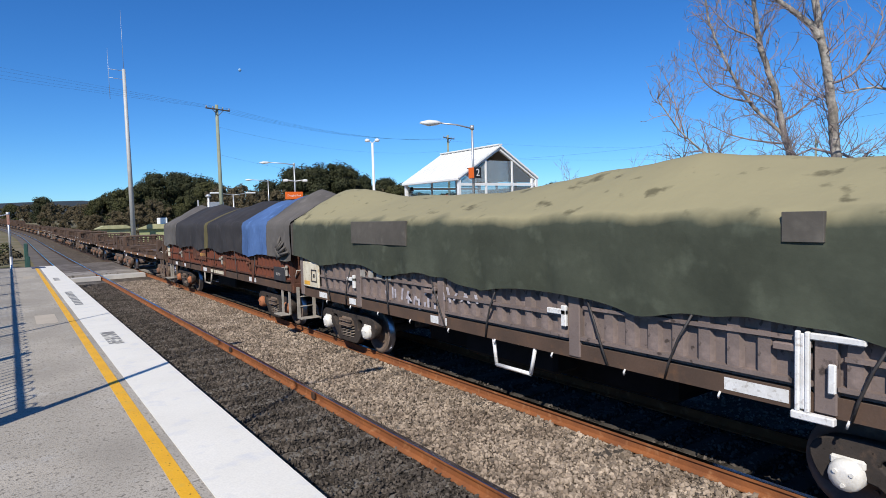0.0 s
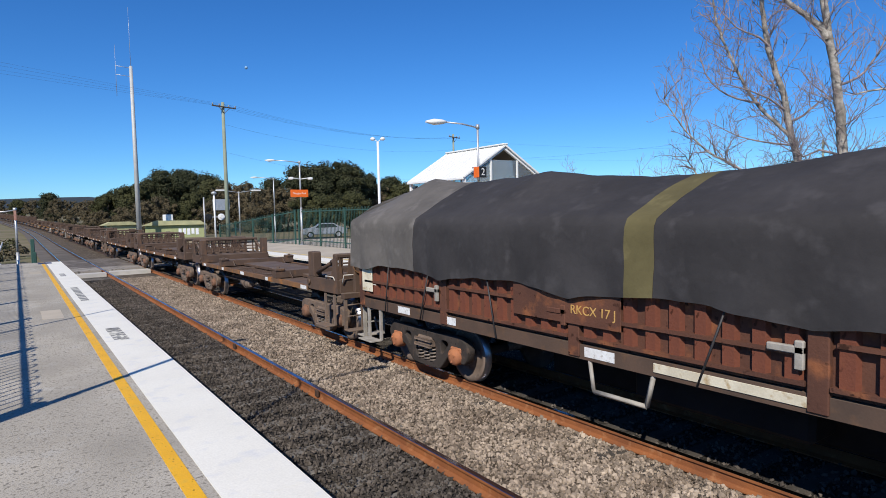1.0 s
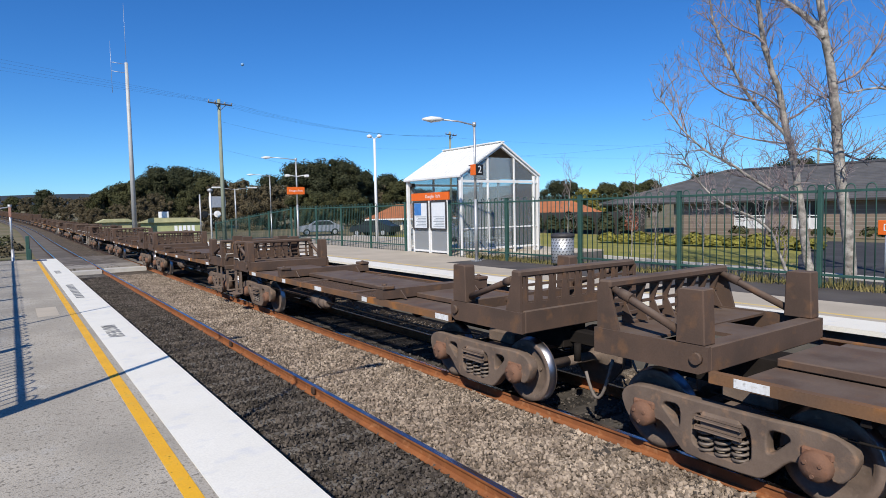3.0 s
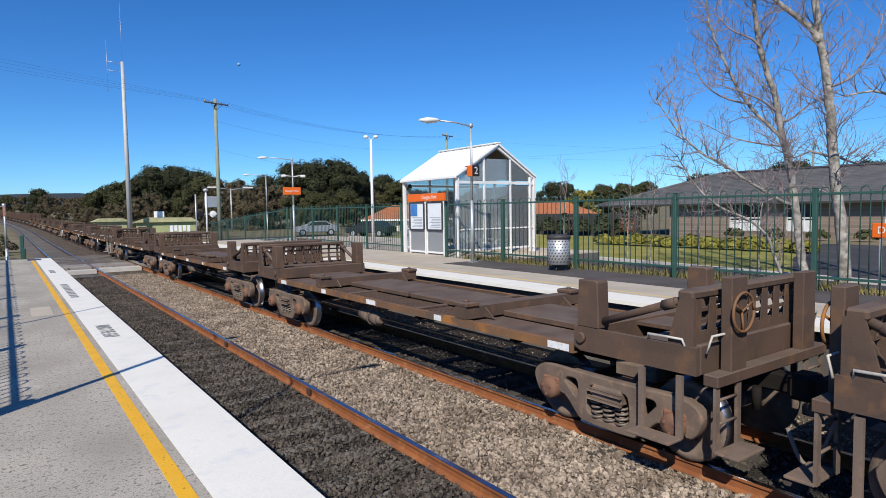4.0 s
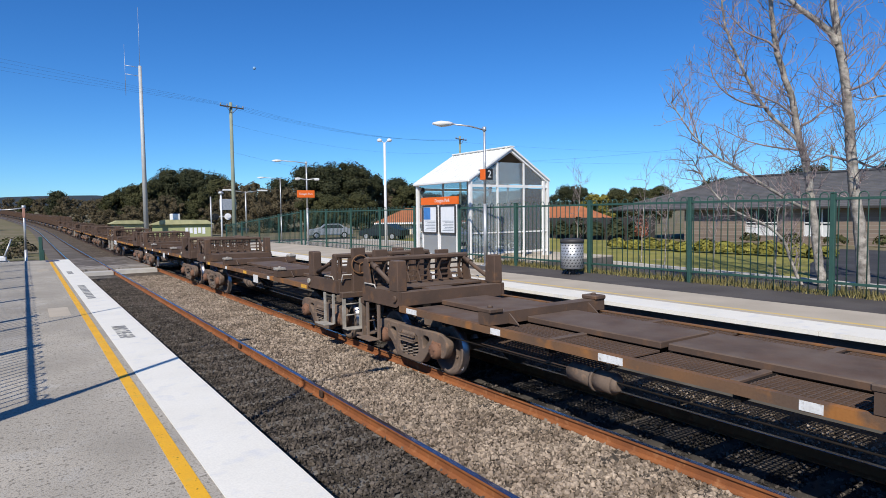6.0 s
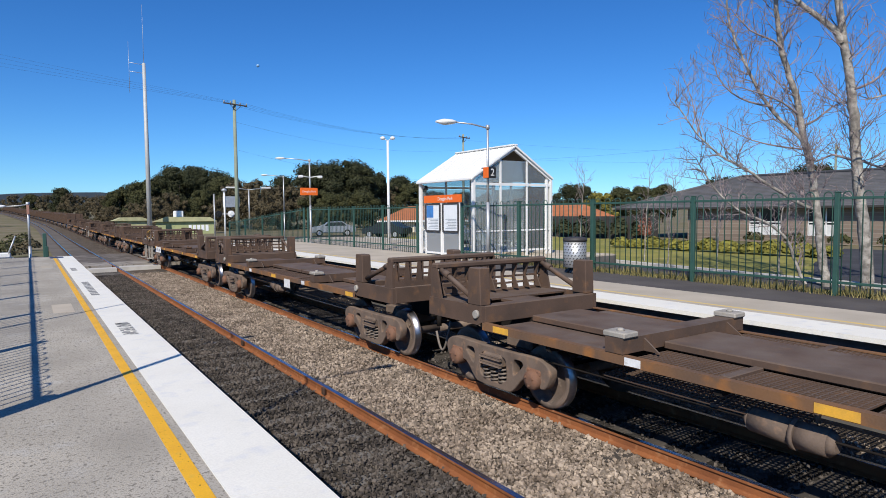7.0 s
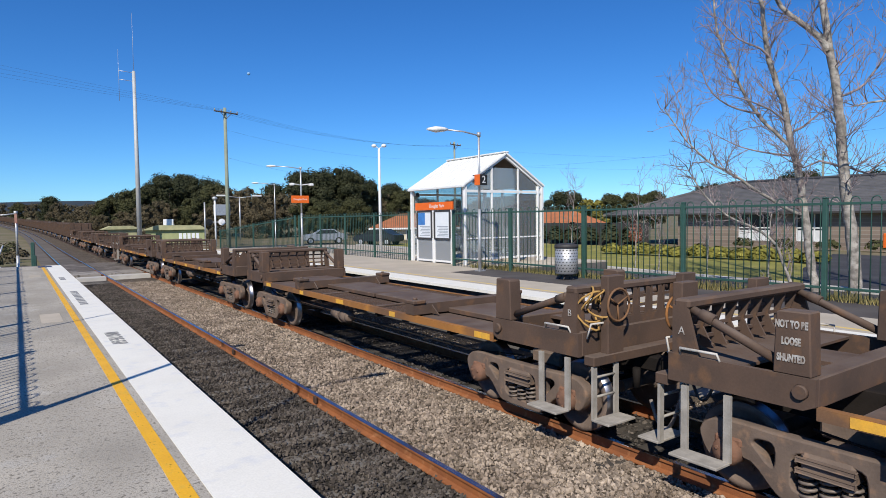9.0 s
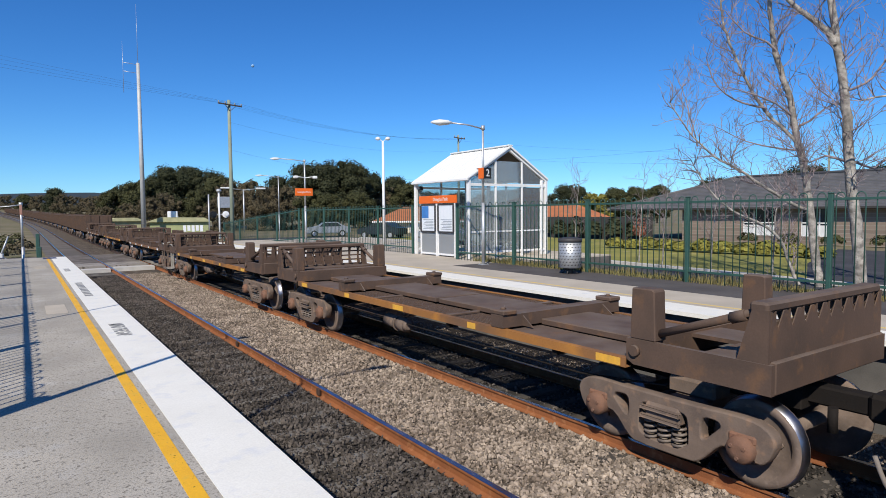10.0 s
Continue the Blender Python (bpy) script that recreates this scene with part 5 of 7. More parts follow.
FACE = Matrix(((0, 0, -1, 0), (-1, 0, 0, 0), (0, 1, 0, 0), (0, 0, 0, 1)))       # reads from the tracks
TOWARD = Matrix(((1, 0, 0, 0), (0, 0, -1, 0), (0, 1, 0, 0), (0, 0, 0, 1)))      # reads from the south end
lamp_post(12.3, 15.5, 4.45, (-1.05, 0.25, 0.14), "galvanised platform lamp post carrying the platform number sign", head=0.68)
sign = thing("platform_number_sign", "orange and black platform number sign on the lamp post", "sign", pose(12.3, 15.5, 2.77) @ Matrix.Scale(0.95, 4))
bm = bmesh.new()
box(bm, -0.19, -0.15, -0.24, 0.02, 0.0, 0.36, 0.006)
part("orange_panel", bm, orange_sign, sign)
bm = bmesh.new()
box(bm, -0.15, 0.16, -0.24, -0.20, 0.0, 0.36, 0.006)
box(bm, -0.15, 0.16, -0.20, 0.16, 0.33, 0.36)
pan = part("black_panel", bm, black_sign, sign)
words("2", 0.34, white_tag, pan, Matrix.Translation((0.01, -0.244, 0.18)) @ TOWARD)
lamp_post(13.4, 33.2, 4.75, (-1.3, 0.3, 0.12), "galvanised platform lamp post with a station sign", r=0.06)
lamp_post(16.6, 46.5, 5.1, (-1.1, 0.3, 0.15), "galvanised lamp post beside the ramp", YARD)
st = thing("station_sign", "orange station name sign on a lamp post", "sign", pose(13.4, 33.2, 2.72))
bm = bmesh.new()
box(bm, -0.62, 0.42, -0.12, -0.07, 0.0, 0.42, 0.01)
pan = part("panel", bm, orange_sign, st)
words("Douglas Park", 0.15, white_tag, pan, Matrix.Translation((-0.1, -0.124, 0.21)) @ TOWARD)
bm = bmesh.new()
for dx in (-0.6, 0.55):
    rod(bm, (0, -0.02, 1.02), (dx, -0.1, 1.10), 0.025)
    box(bm, dx - 0.11, dx + 0.11, -0.3, -0.02, 0.98, 1.12, 0.03)
part("camera_bracket", bm, white_steel, st, "white security cameras on a bracket")
sr = thing("station_sign", "orange station name sign behind the fence", "sign", pose(15.4, 5.35, 0.95))
bm = bmesh.new()
box(bm, -0.02, 0.02, -1.0, 0.0, 0.0, 0.32, 0.01)
pan = part("panel", bm, orange_sign, sr)
words("D", 0.22, white_tag, pan, Matrix.Translation((-0.023, -0.18, 0.16)) @ FACE)
for y in (-0.15, -0.85):
    bm = bmesh.new()
    rod(bm, (0.04, y, -1.4), (0.04, y, 0.3), 0.03)
    part("post", bm, galv, sr)

fl = thing("floodlight_pole", "slim white pole with two small floodlights", "floodlight", pose(16.0, 28.7, 0))
bm = bmesh.new()
rod(bm, (0, 0, -0.3), (0, 0, 5.5), 0.085, 0.06, 12)
part("pole", bm, white_steel, fl)
for s in (-1, 1):
    bm = bmesh.new()
    rod(bm, (0, 0, 5.5), (s * 0.16, -s * 0.1, 5.62), 0.02)
    lathe(bm, [(0.06, 5.56), (0.13, 5.60), (0.14, 5.68), (0.05, 5.74)], False, 10)
    for v in bm.verts[-40:]:
        v.co.x += s * 0.22
        v.co.y -= s * 0.14
    part("floodlight", bm, white_steel, fl)

bn = thing("litter_bin", "perforated steel litter bin with a black rim", "bin", pose(12.35, 11.75, 0))
bm = bmesh.new()
lathe(bm, [(0.26, 0.16), (0.305, 0.18), (0.305, 0.90), (0.28, 0.90)], False, 24)
part("drum", bm, galv, bn)
bm = bmesh.new()
for r in range(8):
    for k in range(20):
        a = 2 * math.pi * (k + 0.5 * (r % 2)) / 20
        c = Vector((0.3065 * math.cos(a), 0.3065 * math.sin(a), 0.25 + r * 0.08))
        u = Vector((-math.sin(a), math.cos(a), 0))
        bm.faces.new([bm.verts.new(c + u * p + Vector((0, 0, q))) for p, q in ((-0.03, -0.012), (0.0, -0.02), (0.03, 0.012), (0.0, 0.02))])
tagged(part("perforated_band", bm, black_sign, bn), kind="stuff")
bm = bmesh.new()
lathe(bm, [(0.27, 0.86), (0.325, 0.87), (0.325, 0.96), (0.20, 0.99)], False, 24)
part("rim", bm, black_plate, bn, "black rim")
bm = bmesh.new()
rod(bm, (0, 0, 0), (0, 0, 0.16), 0.10, 0.08)
for k in range(4):
    a = math.pi / 2 * k + 0.4
    rod(bm, (0.22 * math.cos(a), 0.22 * math.sin(a), 0), (0.1 * math.cos(a), 0.1 * math.sin(a), 0.16), 0.02)
part("foot", bm, black_plate, bn)


# ---- shelter ----
def shelter():
    t = thing("platform_shelter", "white gabled glass waiting shelter on the far platform", "shelter")
    x0, x1, y0, y1, ez, az = 13.45, 17.30, 17.8, 21.4, 2.95, 4.12
    xm = (x0 + x1) / 2
    for x in (x0, x1):
        for y in (y0, y1):
            bm = bmesh.new()
            box(bm, x - 0.06, x + 0.06, y - 0.06, y + 0.06, 0, ez, 0.008)
            part("post", bm, white_steel, t)
    for x in (x1 - 0.22,):
        bm = bmesh.new()
        box(bm, x - 0.05, x + 0.05, y0 - 0.05, y0 + 0.05, 0, ez, 0.008)
        part("post", bm, white_steel, t)
    for i, y in enumerate((y0, y1)):
        bm = bmesh.new()
        box(bm, x0 + 0.06, x1 - 0.06, y - 0.04, y + 0.04, ez - 0.28, ez - 0.18)
        part("tie_beam", bm, white_steel, t)
        for xa, xb in ((x0 - 0.05, xm), (x1 + 0.05, xm)):
            bm = bmesh.new()
            d = Vector((xb - xa, 0, az - ez))
            prism(bm, [(xa, ez - 0.10), (xb, az - 0.10), (xb, az + 0.0), (xa, ez + 0.0)], "y", y - 0.05, y + 0.05)
            part("rafter", bm, white_steel, t)
        for fx in (0.33, 0.67):
            x = x0 + (x1 - x0) * fx
            top = ez + (az - ez) * (1 - abs(x - xm) / (xm - x0)) - 0.1
            bm = bmesh.new()
            box(bm, x - 0.035, x + 0.035, y - 0.035, y + 0.035, 0.0, top)
            part("mullion", bm, white_steel, t)
        cells = [x0 + 0.07] + [x0 + (x1 - x0) * f for f in (0.33, 0.67)] + [x1 - 0.07]
        for a, b in zip(cells, cells[1:]):
            bm = bmesh.new()
            box(bm, a + 0.04, b - 0.04, y - 0.006, y + 0.006, 0.25, ez - 0.30)
            o = part("pane", bm, glass, t)
            o.visible_shadow = False
            za, zb = [ez + (az - ez) * (1 - abs(x - xm) / (xm - x0)) - 0.13 for x in (a + 0.04, b - 0.04)]
            bm = bmesh.new()
            prism(bm, [(a + 0.04, ez - 0.16), (b - 0.04, ez - 0.16), (b - 0.04, zb), (a + 0.04, za)], "y", y - 0.006, y + 0.006)
            o = part("gable_pane", bm, glass, t)
            o.visible_shadow = False
        bm = bmesh.new()
        box(bm, x0 + 0.06, x1 - 0.06, y - 0.03, y + 0.03, 0.17, 0.24)
        box(bm, x0 + 0.06, x1 - 0.06, y - 0.02, y + 0.02, 0.95, 1.0)
        part("lower_rail", bm, white_steel, t)
    for s, xa in ((-1, x0 - 0.12), (1, x1 + 0.05)):
        bm = bmesh.new()
        sl = (az - ez) / (xm - x0)
        zb = ez + 0.02 - (abs(xa - (x0 if s < 0 else x1))) * sl
        prism(bm, [(xa, zb), (xm, az + 0.02), (xm, az + 0.08), (xa, zb + 0.06)], "y", y0 - 0.12, y1 + 0.1)
        lining = bmesh.new()
        prism(lining, [(xa + 0.1 * -s, zb - 0.035 + 0.06), (xm - s * -0.02, az - 0.025), (xm - s * -0.02, az + 0.01), (xa + 0.1 * -s, zb + 0.06)], "y", y0 + 0.06, y1 - 0.06)
        part("roof_lining", lining, bark_dark, t, "dark brown roof lining")
        roof = part("roof_sheet", bm, roof_white, t, "white ribbed roof sheet")
        for k in range(14):
            y = y0 - 0.09 + (y1 - y0 + 0.16) * k / 13
            bm = bmesh.new()
            prism(bm, [(xa, zb + 0.06), (xm, az + 0.08), (xm, az + 0.10), (xa, zb + 0.08)], "y", y - 0.02, y + 0.02)
            part("roof_rib", bm, roof_white, roof)
    bm = bmesh.new()
    box(bm, xm - 0.12, xm + 0.12, y0 - 0.13, y1 + 0.11, az + 0.07, az + 0.125, 0.02)
    part("ridge_cap", bm, roof_white, t)
    bm = bmesh.new()
    box(bm, x0 - 0.17, x0 - 0.07, y0 - 0.12, y1 + 0.1, ez - 0.10, ez + 0.0, 0.02)
    part("gutter", bm, white_steel, t)
    # back wall panes and the notice side seen under the eave
    bm = bmesh.new()
    box(bm, x1 - 0.01, x1 + 0.01, y0 + 0.07, y1 - 0.07, 0.25, ez - 0.3)
    o = part("pane", bm, glass, t)
    o.visible_shadow = False
    for y in (y0 + 1.2, y0 + 2.4):
        bm = bmesh.new()
        box(bm, x1 - 0.04, x1 + 0.04, y - 0.035, y + 0.035, 0.0, ez)
        part("mullion", bm, white_steel, t)
    bm = bmesh.new()
    box(bm, x1 - 0.7, x1 - 0.25, y0 + 0.5, y1 - 0.5, 0.42, 0.47, 0.01)
    for y in (y0 + 0.8, y1 - 0.8):
        box(bm, x1 - 0.55, x1 - 0.45, y - 0.04, y + 0.04, 0.0, 0.42)
    bench = part("bench", bm, galv, t, "steel slatted bench")
    bm = bmesh.new()
    rod(bm, (x0 + 0.2, y1 - 0.1, ez - 0.32), (x0 + 0.2, y1 - 0.1, ez - 0.16), 0.09, 0.05, 10)
    part("dome_camera", bm, black_sign, t)
    return t


shelter()
nb = thing("notice_board", "glazed notice board with an orange name strip beside the shelter", "notice board", pose(13.42, 19.75, 0))
for y0, y1 in ((-1.18, 0.0), (0.05, 1.23)):
    bm = bmesh.new()
    for a, b in ((y0, y0 + 0.06), (y1 - 0.06, y1)):
        box(bm, -0.04, 0.04, a, b, 0.0, 2.2, 0.005)
    box(bm, -0.04, 0.04, y0 + 0.06, y1 - 0.06, 0.05, 0.12)
    part("frame", bm, white_steel, nb)
    bm = bmesh.new()
    box(bm, -0.005, 0.005, y0 + 0.06, y1 - 0.06, 0.12, 0.92)
    part("pane", bm, frosted, nb)
    bm = bmesh.new()
    for a, b, c, d in ((y0 + 0.05, y1 - 0.05, 0.92, 0.98), (y0 + 0.05, y1 - 0.05, 1.98, 2.04), (y0 + 0.03, y0 + 0.13, 0.98, 1.98), (y1 - 0.13, y1 - 0.03, 0.98, 1.98)):
        box(bm, -0.06, 0.03, a, b, c, d)
    part("case", bm, black_plate, nb, "black display case")
    bm = bmesh.new()
    box(bm, -0.045, -0.01, y0 + 0.12, y1 - 0.12, 0.98, 1.98)
    p = part("poster", bm, poster_white, nb, "white printed poster")
    if y0 > 0:
        bm = bmesh.new()
        box(bm, -0.049, -0.045, y0 + 0.55, y1 - 0.14, 1.48, 1.96)
        part("picture", bm, poster_blue, p)
    for k in range(7):
        bm = bmesh.new()
        box(bm, -0.048, -0.045, y0 + 0.2, y1 - 0.25 - 0.08 * (k % 3), 1.05 + 0.06 * k, 1.075 + 0.06 * k)
        part("print_bar", bm, grey_bar, p)
bm = bmesh.new()
box(bm, -0.06, 0.03, -1.25, 1.28, 2.06, 2.36, 0.008)
strip = part("name_strip", bm, orange_sign, nb)
words("Douglas Park", 0.19, white_tag, strip, Matrix.Translation((-0.064, -0.25, 2.21)) @ FACE)

# ---- near platform end ----
lp = lamp_post(0.02, 31.0, 3.35, (-0.75, 0.1, -0.08), "short white lamp post at the platform end", RZ, 0.4, 0.06)
bm = bmesh.new()
box(bm, -0.05, 0.05, -0.09, -0.06, 2.85, 3.25, 0.01)
part("red_plate", bm, surf("faded_red_paint", (0.30, 0.13, 0.10), (0.38, 0.22, 0.17), 5, 0.7), lp, "faded red plate")
bm = bmesh.new()
box(bm, -0.07, 0.07, -0.07, 0.07, 0, 2.05, 0.02)
box(bm, -0.02, 0.12, -0.09, 0.09, 0, 1.5, 0.02)
solid("marker_post", bm, fence_green, "dark green steel marker post at the platform end", "post", m=pose(0.55, 30.8, RZ))
gm = thing("crossing_gate", "white boom gate machine beside the level crossing", "gate", pose(-0.95, 33.6, RZ))
bm = bmesh.new()
box(bm, -0.25, 0.25, -0.25, 0.25, 0.25, 1.15, 0.04)
rod(bm, (0, 0, 0), (0, 0, 0.3), 0.12)
part("machine", bm, white_steel, gm)
bm = bmesh.new()
rod(bm, (0.1, -0.2, 0.9), (0.45, -0.2, 1.9), 0.05, 0.03)
box(bm, -0.35, 0.35, -0.36, -0.27, 0.45, 0.62, 0.02)
part("arm", bm, galv, gm)
bm = bmesh.new()
for k in range(3):
    rod(bm, (-3 + 1.5 * k, 0, 0), (-3 + 1.5 * k, 0, 1.0), 0.03)
rod(bm, (-3, 0, 1.0), (0, 0, 1.0), 0.03)
rod(bm, (-3, 0, 0.5), (0, 0, 0.5), 0.03)
solid("hand_rail", bm, galv, "galvanised pedestrian hand rail", "rail", m=pose(-0.6, 32.2, RZ))
# tall lamp whose shadow falls across the platform
lamp_post(-1.75, 5.05, 5.3, (1.0, 0.0, 0.15), "galvanised lamp post behind the near platform")
lamp_post(-1.75, 10.2, 4.4, (0.5, 0.0, 0.15), "slim galvanised lamp post behind the near platform", r=0.035)


# ---- poles, wires, signals ----
def power_pole(x, y, z, h, yaw, label, r=0.16):
    t = thing("power_pole", label, "power pole", pose(x, y, z, 0, 0, yaw))
    bm = bmesh.new()
    rod(bm, (0, 0, -0.5), (0, 0, h), r, r * 0.68, 12)
    part("pole", bm, timber_pole, t)
    for zz in (h - 0.35,):
        bm = bmesh.new()
        box(bm, -1.0, 1.0, -0.18, -0.1, zz - 0.045, zz + 0.045, 0.01)
        rod(bm, (-0.5, -0.15, zz), (0, -0.15, zz - 0.45), 0.02)
        rod(bm, (0.5, -0.15, zz), (0, -0.15, zz - 0.45), 0.02)
        arm = part("crossarm", bm, bark_dark, t)
        for xx in (-0.95, -0.4, 0.4, 0.95):
            bm = bmesh.new()
            lathe(bm, [(0.02, zz + 0.05), (0.05, zz + 0.08), (0.035, zz + 0.12), (0.05, zz + 0.15), (0.02, zz + 0.19)], False, 8)
            part("insulator", bm, pale_steel, arm, at=pose(xx, -0.15, 0))
    return t


power_pole(12.8, 45.8, -1.2, 11.2, 20, "grey-green timber power pole with crossarms near the ramp")
power_pole(38.0, 52.0, -0.8, 10.6, 20, "timber power pole beyond the shelter", 0.14)
power_pole(62.0, 26.5, -0.8, 8.4, 20, "timber power pole behind the houses", 0.13)
mast = thing("radio_mast", "tall pale grey radio mast with whip aerials", "mast", pose(12.1, 80.5, -0.6))
bm = bmesh.new()
rod(bm, (0, 0, 0), (0, 0, 20.2), 0.29, 0.18, 14)
part("pole", bm, mast_paint, mast)
for dx, z0, z1 in ((-1.6, 16.6, 22.5), (0.0, 20.2, 27.0)):
    bm = bmesh.new()
    rod(bm, (dx, 0, z0), (dx, 0, z1), 0.025, 0.012, 6)
    part("whip_aerial", bm, galv, mast)
bm = bmesh.new()
for zz in (19.0, 20.0):
    rod(bm, (0, 0, zz), (-1.6, 0, zz + 0.1), 0.03, 0.03, 6)
part("bracket", bm, galv, mast)


def wire(a, b, sag, r=0.005):
    bm = bmesh.new()
    a, b = Vector(a), Vector(b)
    pts = []
    for i in range(17):
        u = i / 16
        p = a.lerp(b, u)
        p.z -= sag * 4 * u * (1 - u)
        pts.append(p)
    pipe(bm, pts, r, 4)
    solid("overhead_wire", bm, cable, "thin black overhead wire between poles", "wire", group="overhead wires")


for dx in (-0.9, -0.3, 0.4, 0.95):
    wire((12.8 + dx, 45.7, 9.75), (-30 + dx, 62, 18 + dx), 0.4)
    wire((12.8 + dx, 45.7, 9.75), (38 + dx, 52, 9.4), 0.8)
wire((12.8, 45.7, 8.4), (38, 52, 8.2), 0.9)
wire((12.8, 45.7, 6.4), (30, 46, 4.6), 0.5)
for dz in (0.0, -1.6):
    wire((38, 52, 9.2 + dz), (62, 26.5, 7.2 + dz * 0.5), 0.6)
    wire((62, 26.5, 7.2 + dz * 0.5), (75, -10, 8.5 + dz), 0.6)
wire((38, 52, 7.2), (34, 20, 5.6), 0.4)
wire((34, 20, 5.6), (30, -6, 6.4), 0.3)

sig = thing("crossing_signal", "white level crossing signal with bell and flashing light hoods", "crossing signal", pose(14.8, 57.0, -0.9))
bm = bmesh.new()
rod(bm, (0, 0, 0), (0, 0, 4.6), 0.08, 0.08, 10)
part("post", bm, white_steel, sig)
for dx in (-0.55, 0.55):
    bm = bmesh.new()
    rod(bm, (dx, 0, 2.6), (dx, -0.12, 2.6), 0.30, 0.30, 16)
    rod(bm, (dx, -0.12, 2.6), (dx, -0.35, 2.6), 0.14, 0.16, 12)
    part("light_hood", bm, black_sign if dx < 0 else white_steel, sig)
bm = bmesh.new()
rod(bm, (-0.6, 0, 2.6), (0.6, 0, 2.6), 0.05)
box(bm, -0.12, 1.35, 0.0, 0.08, 3.2, 4.2, 0.02)
part("panel", bm, galv, sig)
bm = bmesh.new()
lathe(bm, [(0.03, 4.6), (0.25, 4.68), (0.22, 4.82), (0.05, 4.92)], False, 12)
part("bell", bm, galv, sig)
bm = bmesh.new()
rod(bm, (-0.9, 0, 0), (-0.9, 0, 4.4), 0.06)
part("post", bm, galv, sig)
dl = thing("street_lamp", "double-armed road lamp beyond the crossing", "street lamp", pose(21.5, 72.0, -0.4))
bm = bmesh.new()
rod(bm, (0, 0, 0), (0, 0, 5.0), 0.09, 0.07, 10)
for s in (-1, 1):
    rod(bm, (0, 0, 4.9), (s * 1.6, 0, 5.1), 0.035)
part("post", bm, galv, dl)
for s in (-1, 1):
    bm = bmesh.new()
    box(bm, min(s * 1.5, s * 2.6), max(s * 1.5, s * 2.6), -0.15, 0.15, 5.04, 5.22, 0.05)
    part("lamp_head", bm, white_steel, dl)

# low lime-green building and small shed by the line
bl = thing("low_building", "low lime-green building with a shallow weathered roof and rooftop cooler", "building", pose(16.9, 84.4, -0.85, 0, 0, -12))
bm = bmesh.new()
box(bm, -3.4, 3.4, -2.2, 2.2, 0, 1.65)
part("wall", bm, lime_wall, bl)
bm = bmesh.new()
prism(bm, [(-3.8, 1.65), (3.8, 1.65), (3.0, 2.15), (-2.2, 2.25)], "y", -2.6, 2.6)
part("roof", bm, tank_roof, bl)
bm = bmesh.new()
box(bm, -1.4, -0.2, -0.6, 0.6, 2.2, 3.0, 0.05)
part("cooler", bm, white_steel, bl)
for k in range(5):
    bm = bmesh.new()
    box(bm, 0.4 + 0.5 * k, 0.75 + 0.5 * k, -2.215, -2.2, 0.4 + 0.1 * (k % 2), 1.2)
    part("painted_mark", bm, poster_white, bl)
sh = thing("shed", "small olive shed beside the line", "shed", pose(13.0, 104, -0.7))
bm = bmesh.new()
box(bm, -2.0, 2.0, -1.5, 1.5, 0, 1.5)
part("wall", bm, tank_roof, sh)
bm = bmesh.new()
prism(bm, [(-2.6, 1.5), (2.6, 1.5), (1.4, 2.0), (-1.4, 2.0)], "y", -1.9, 1.9)
part("roof", bm, tank_roof, sh)


# ---- yard and houses ----
bm = bmesh.new()
prism(bm, [(18.85, 3.0), (36.5, 3.0), (36.5, 48), (24.6, 48), (24.6, 27), (20.9, 19.5)], "z", YARD - 0.3, YARD + 0.03)
solid("lawn", bm, grass_mat, "yellow-green winter lawn before the brick house", kind="structure")
bm = bmesh.new()
for a, b in (((18.7, 3.0), (20.75, 19.5)), ((20.75, 19.5), (24.45, 27.1)), ((24.45, 27.1), (24.45, 48))):
    prism(bm, [(a[0] - 0.15, a[1]), (a[0] + 0.15, a[1]), (b[0] + 0.15, b[1]), (b[0] - 0.15, b[1])], "z", YARD - 0.3, YARD + 0.12)
solid("kerb", bm, kerb_mat, "pale concrete kerb along the street", kind="structure")
bm = bmesh.new()
box(bm, 14.6, 24.9, -30, 60, YARD - 0.3, YARD + 0.005)
solid("street", bm, asphalt, "dark asphalt street behind the platform", kind="structure")
bm = bmesh.new()
prism(bm, [(18.9, 3.05), (36.4, 3.05), (36.4, 15.0), (26.0, 11.8), (19.6, 8.9)], "z", YARD - 0.2, YARD + 0.036)
solid("driveway", bm, asphalt, "blue-grey asphalt driveway", kind="structure")


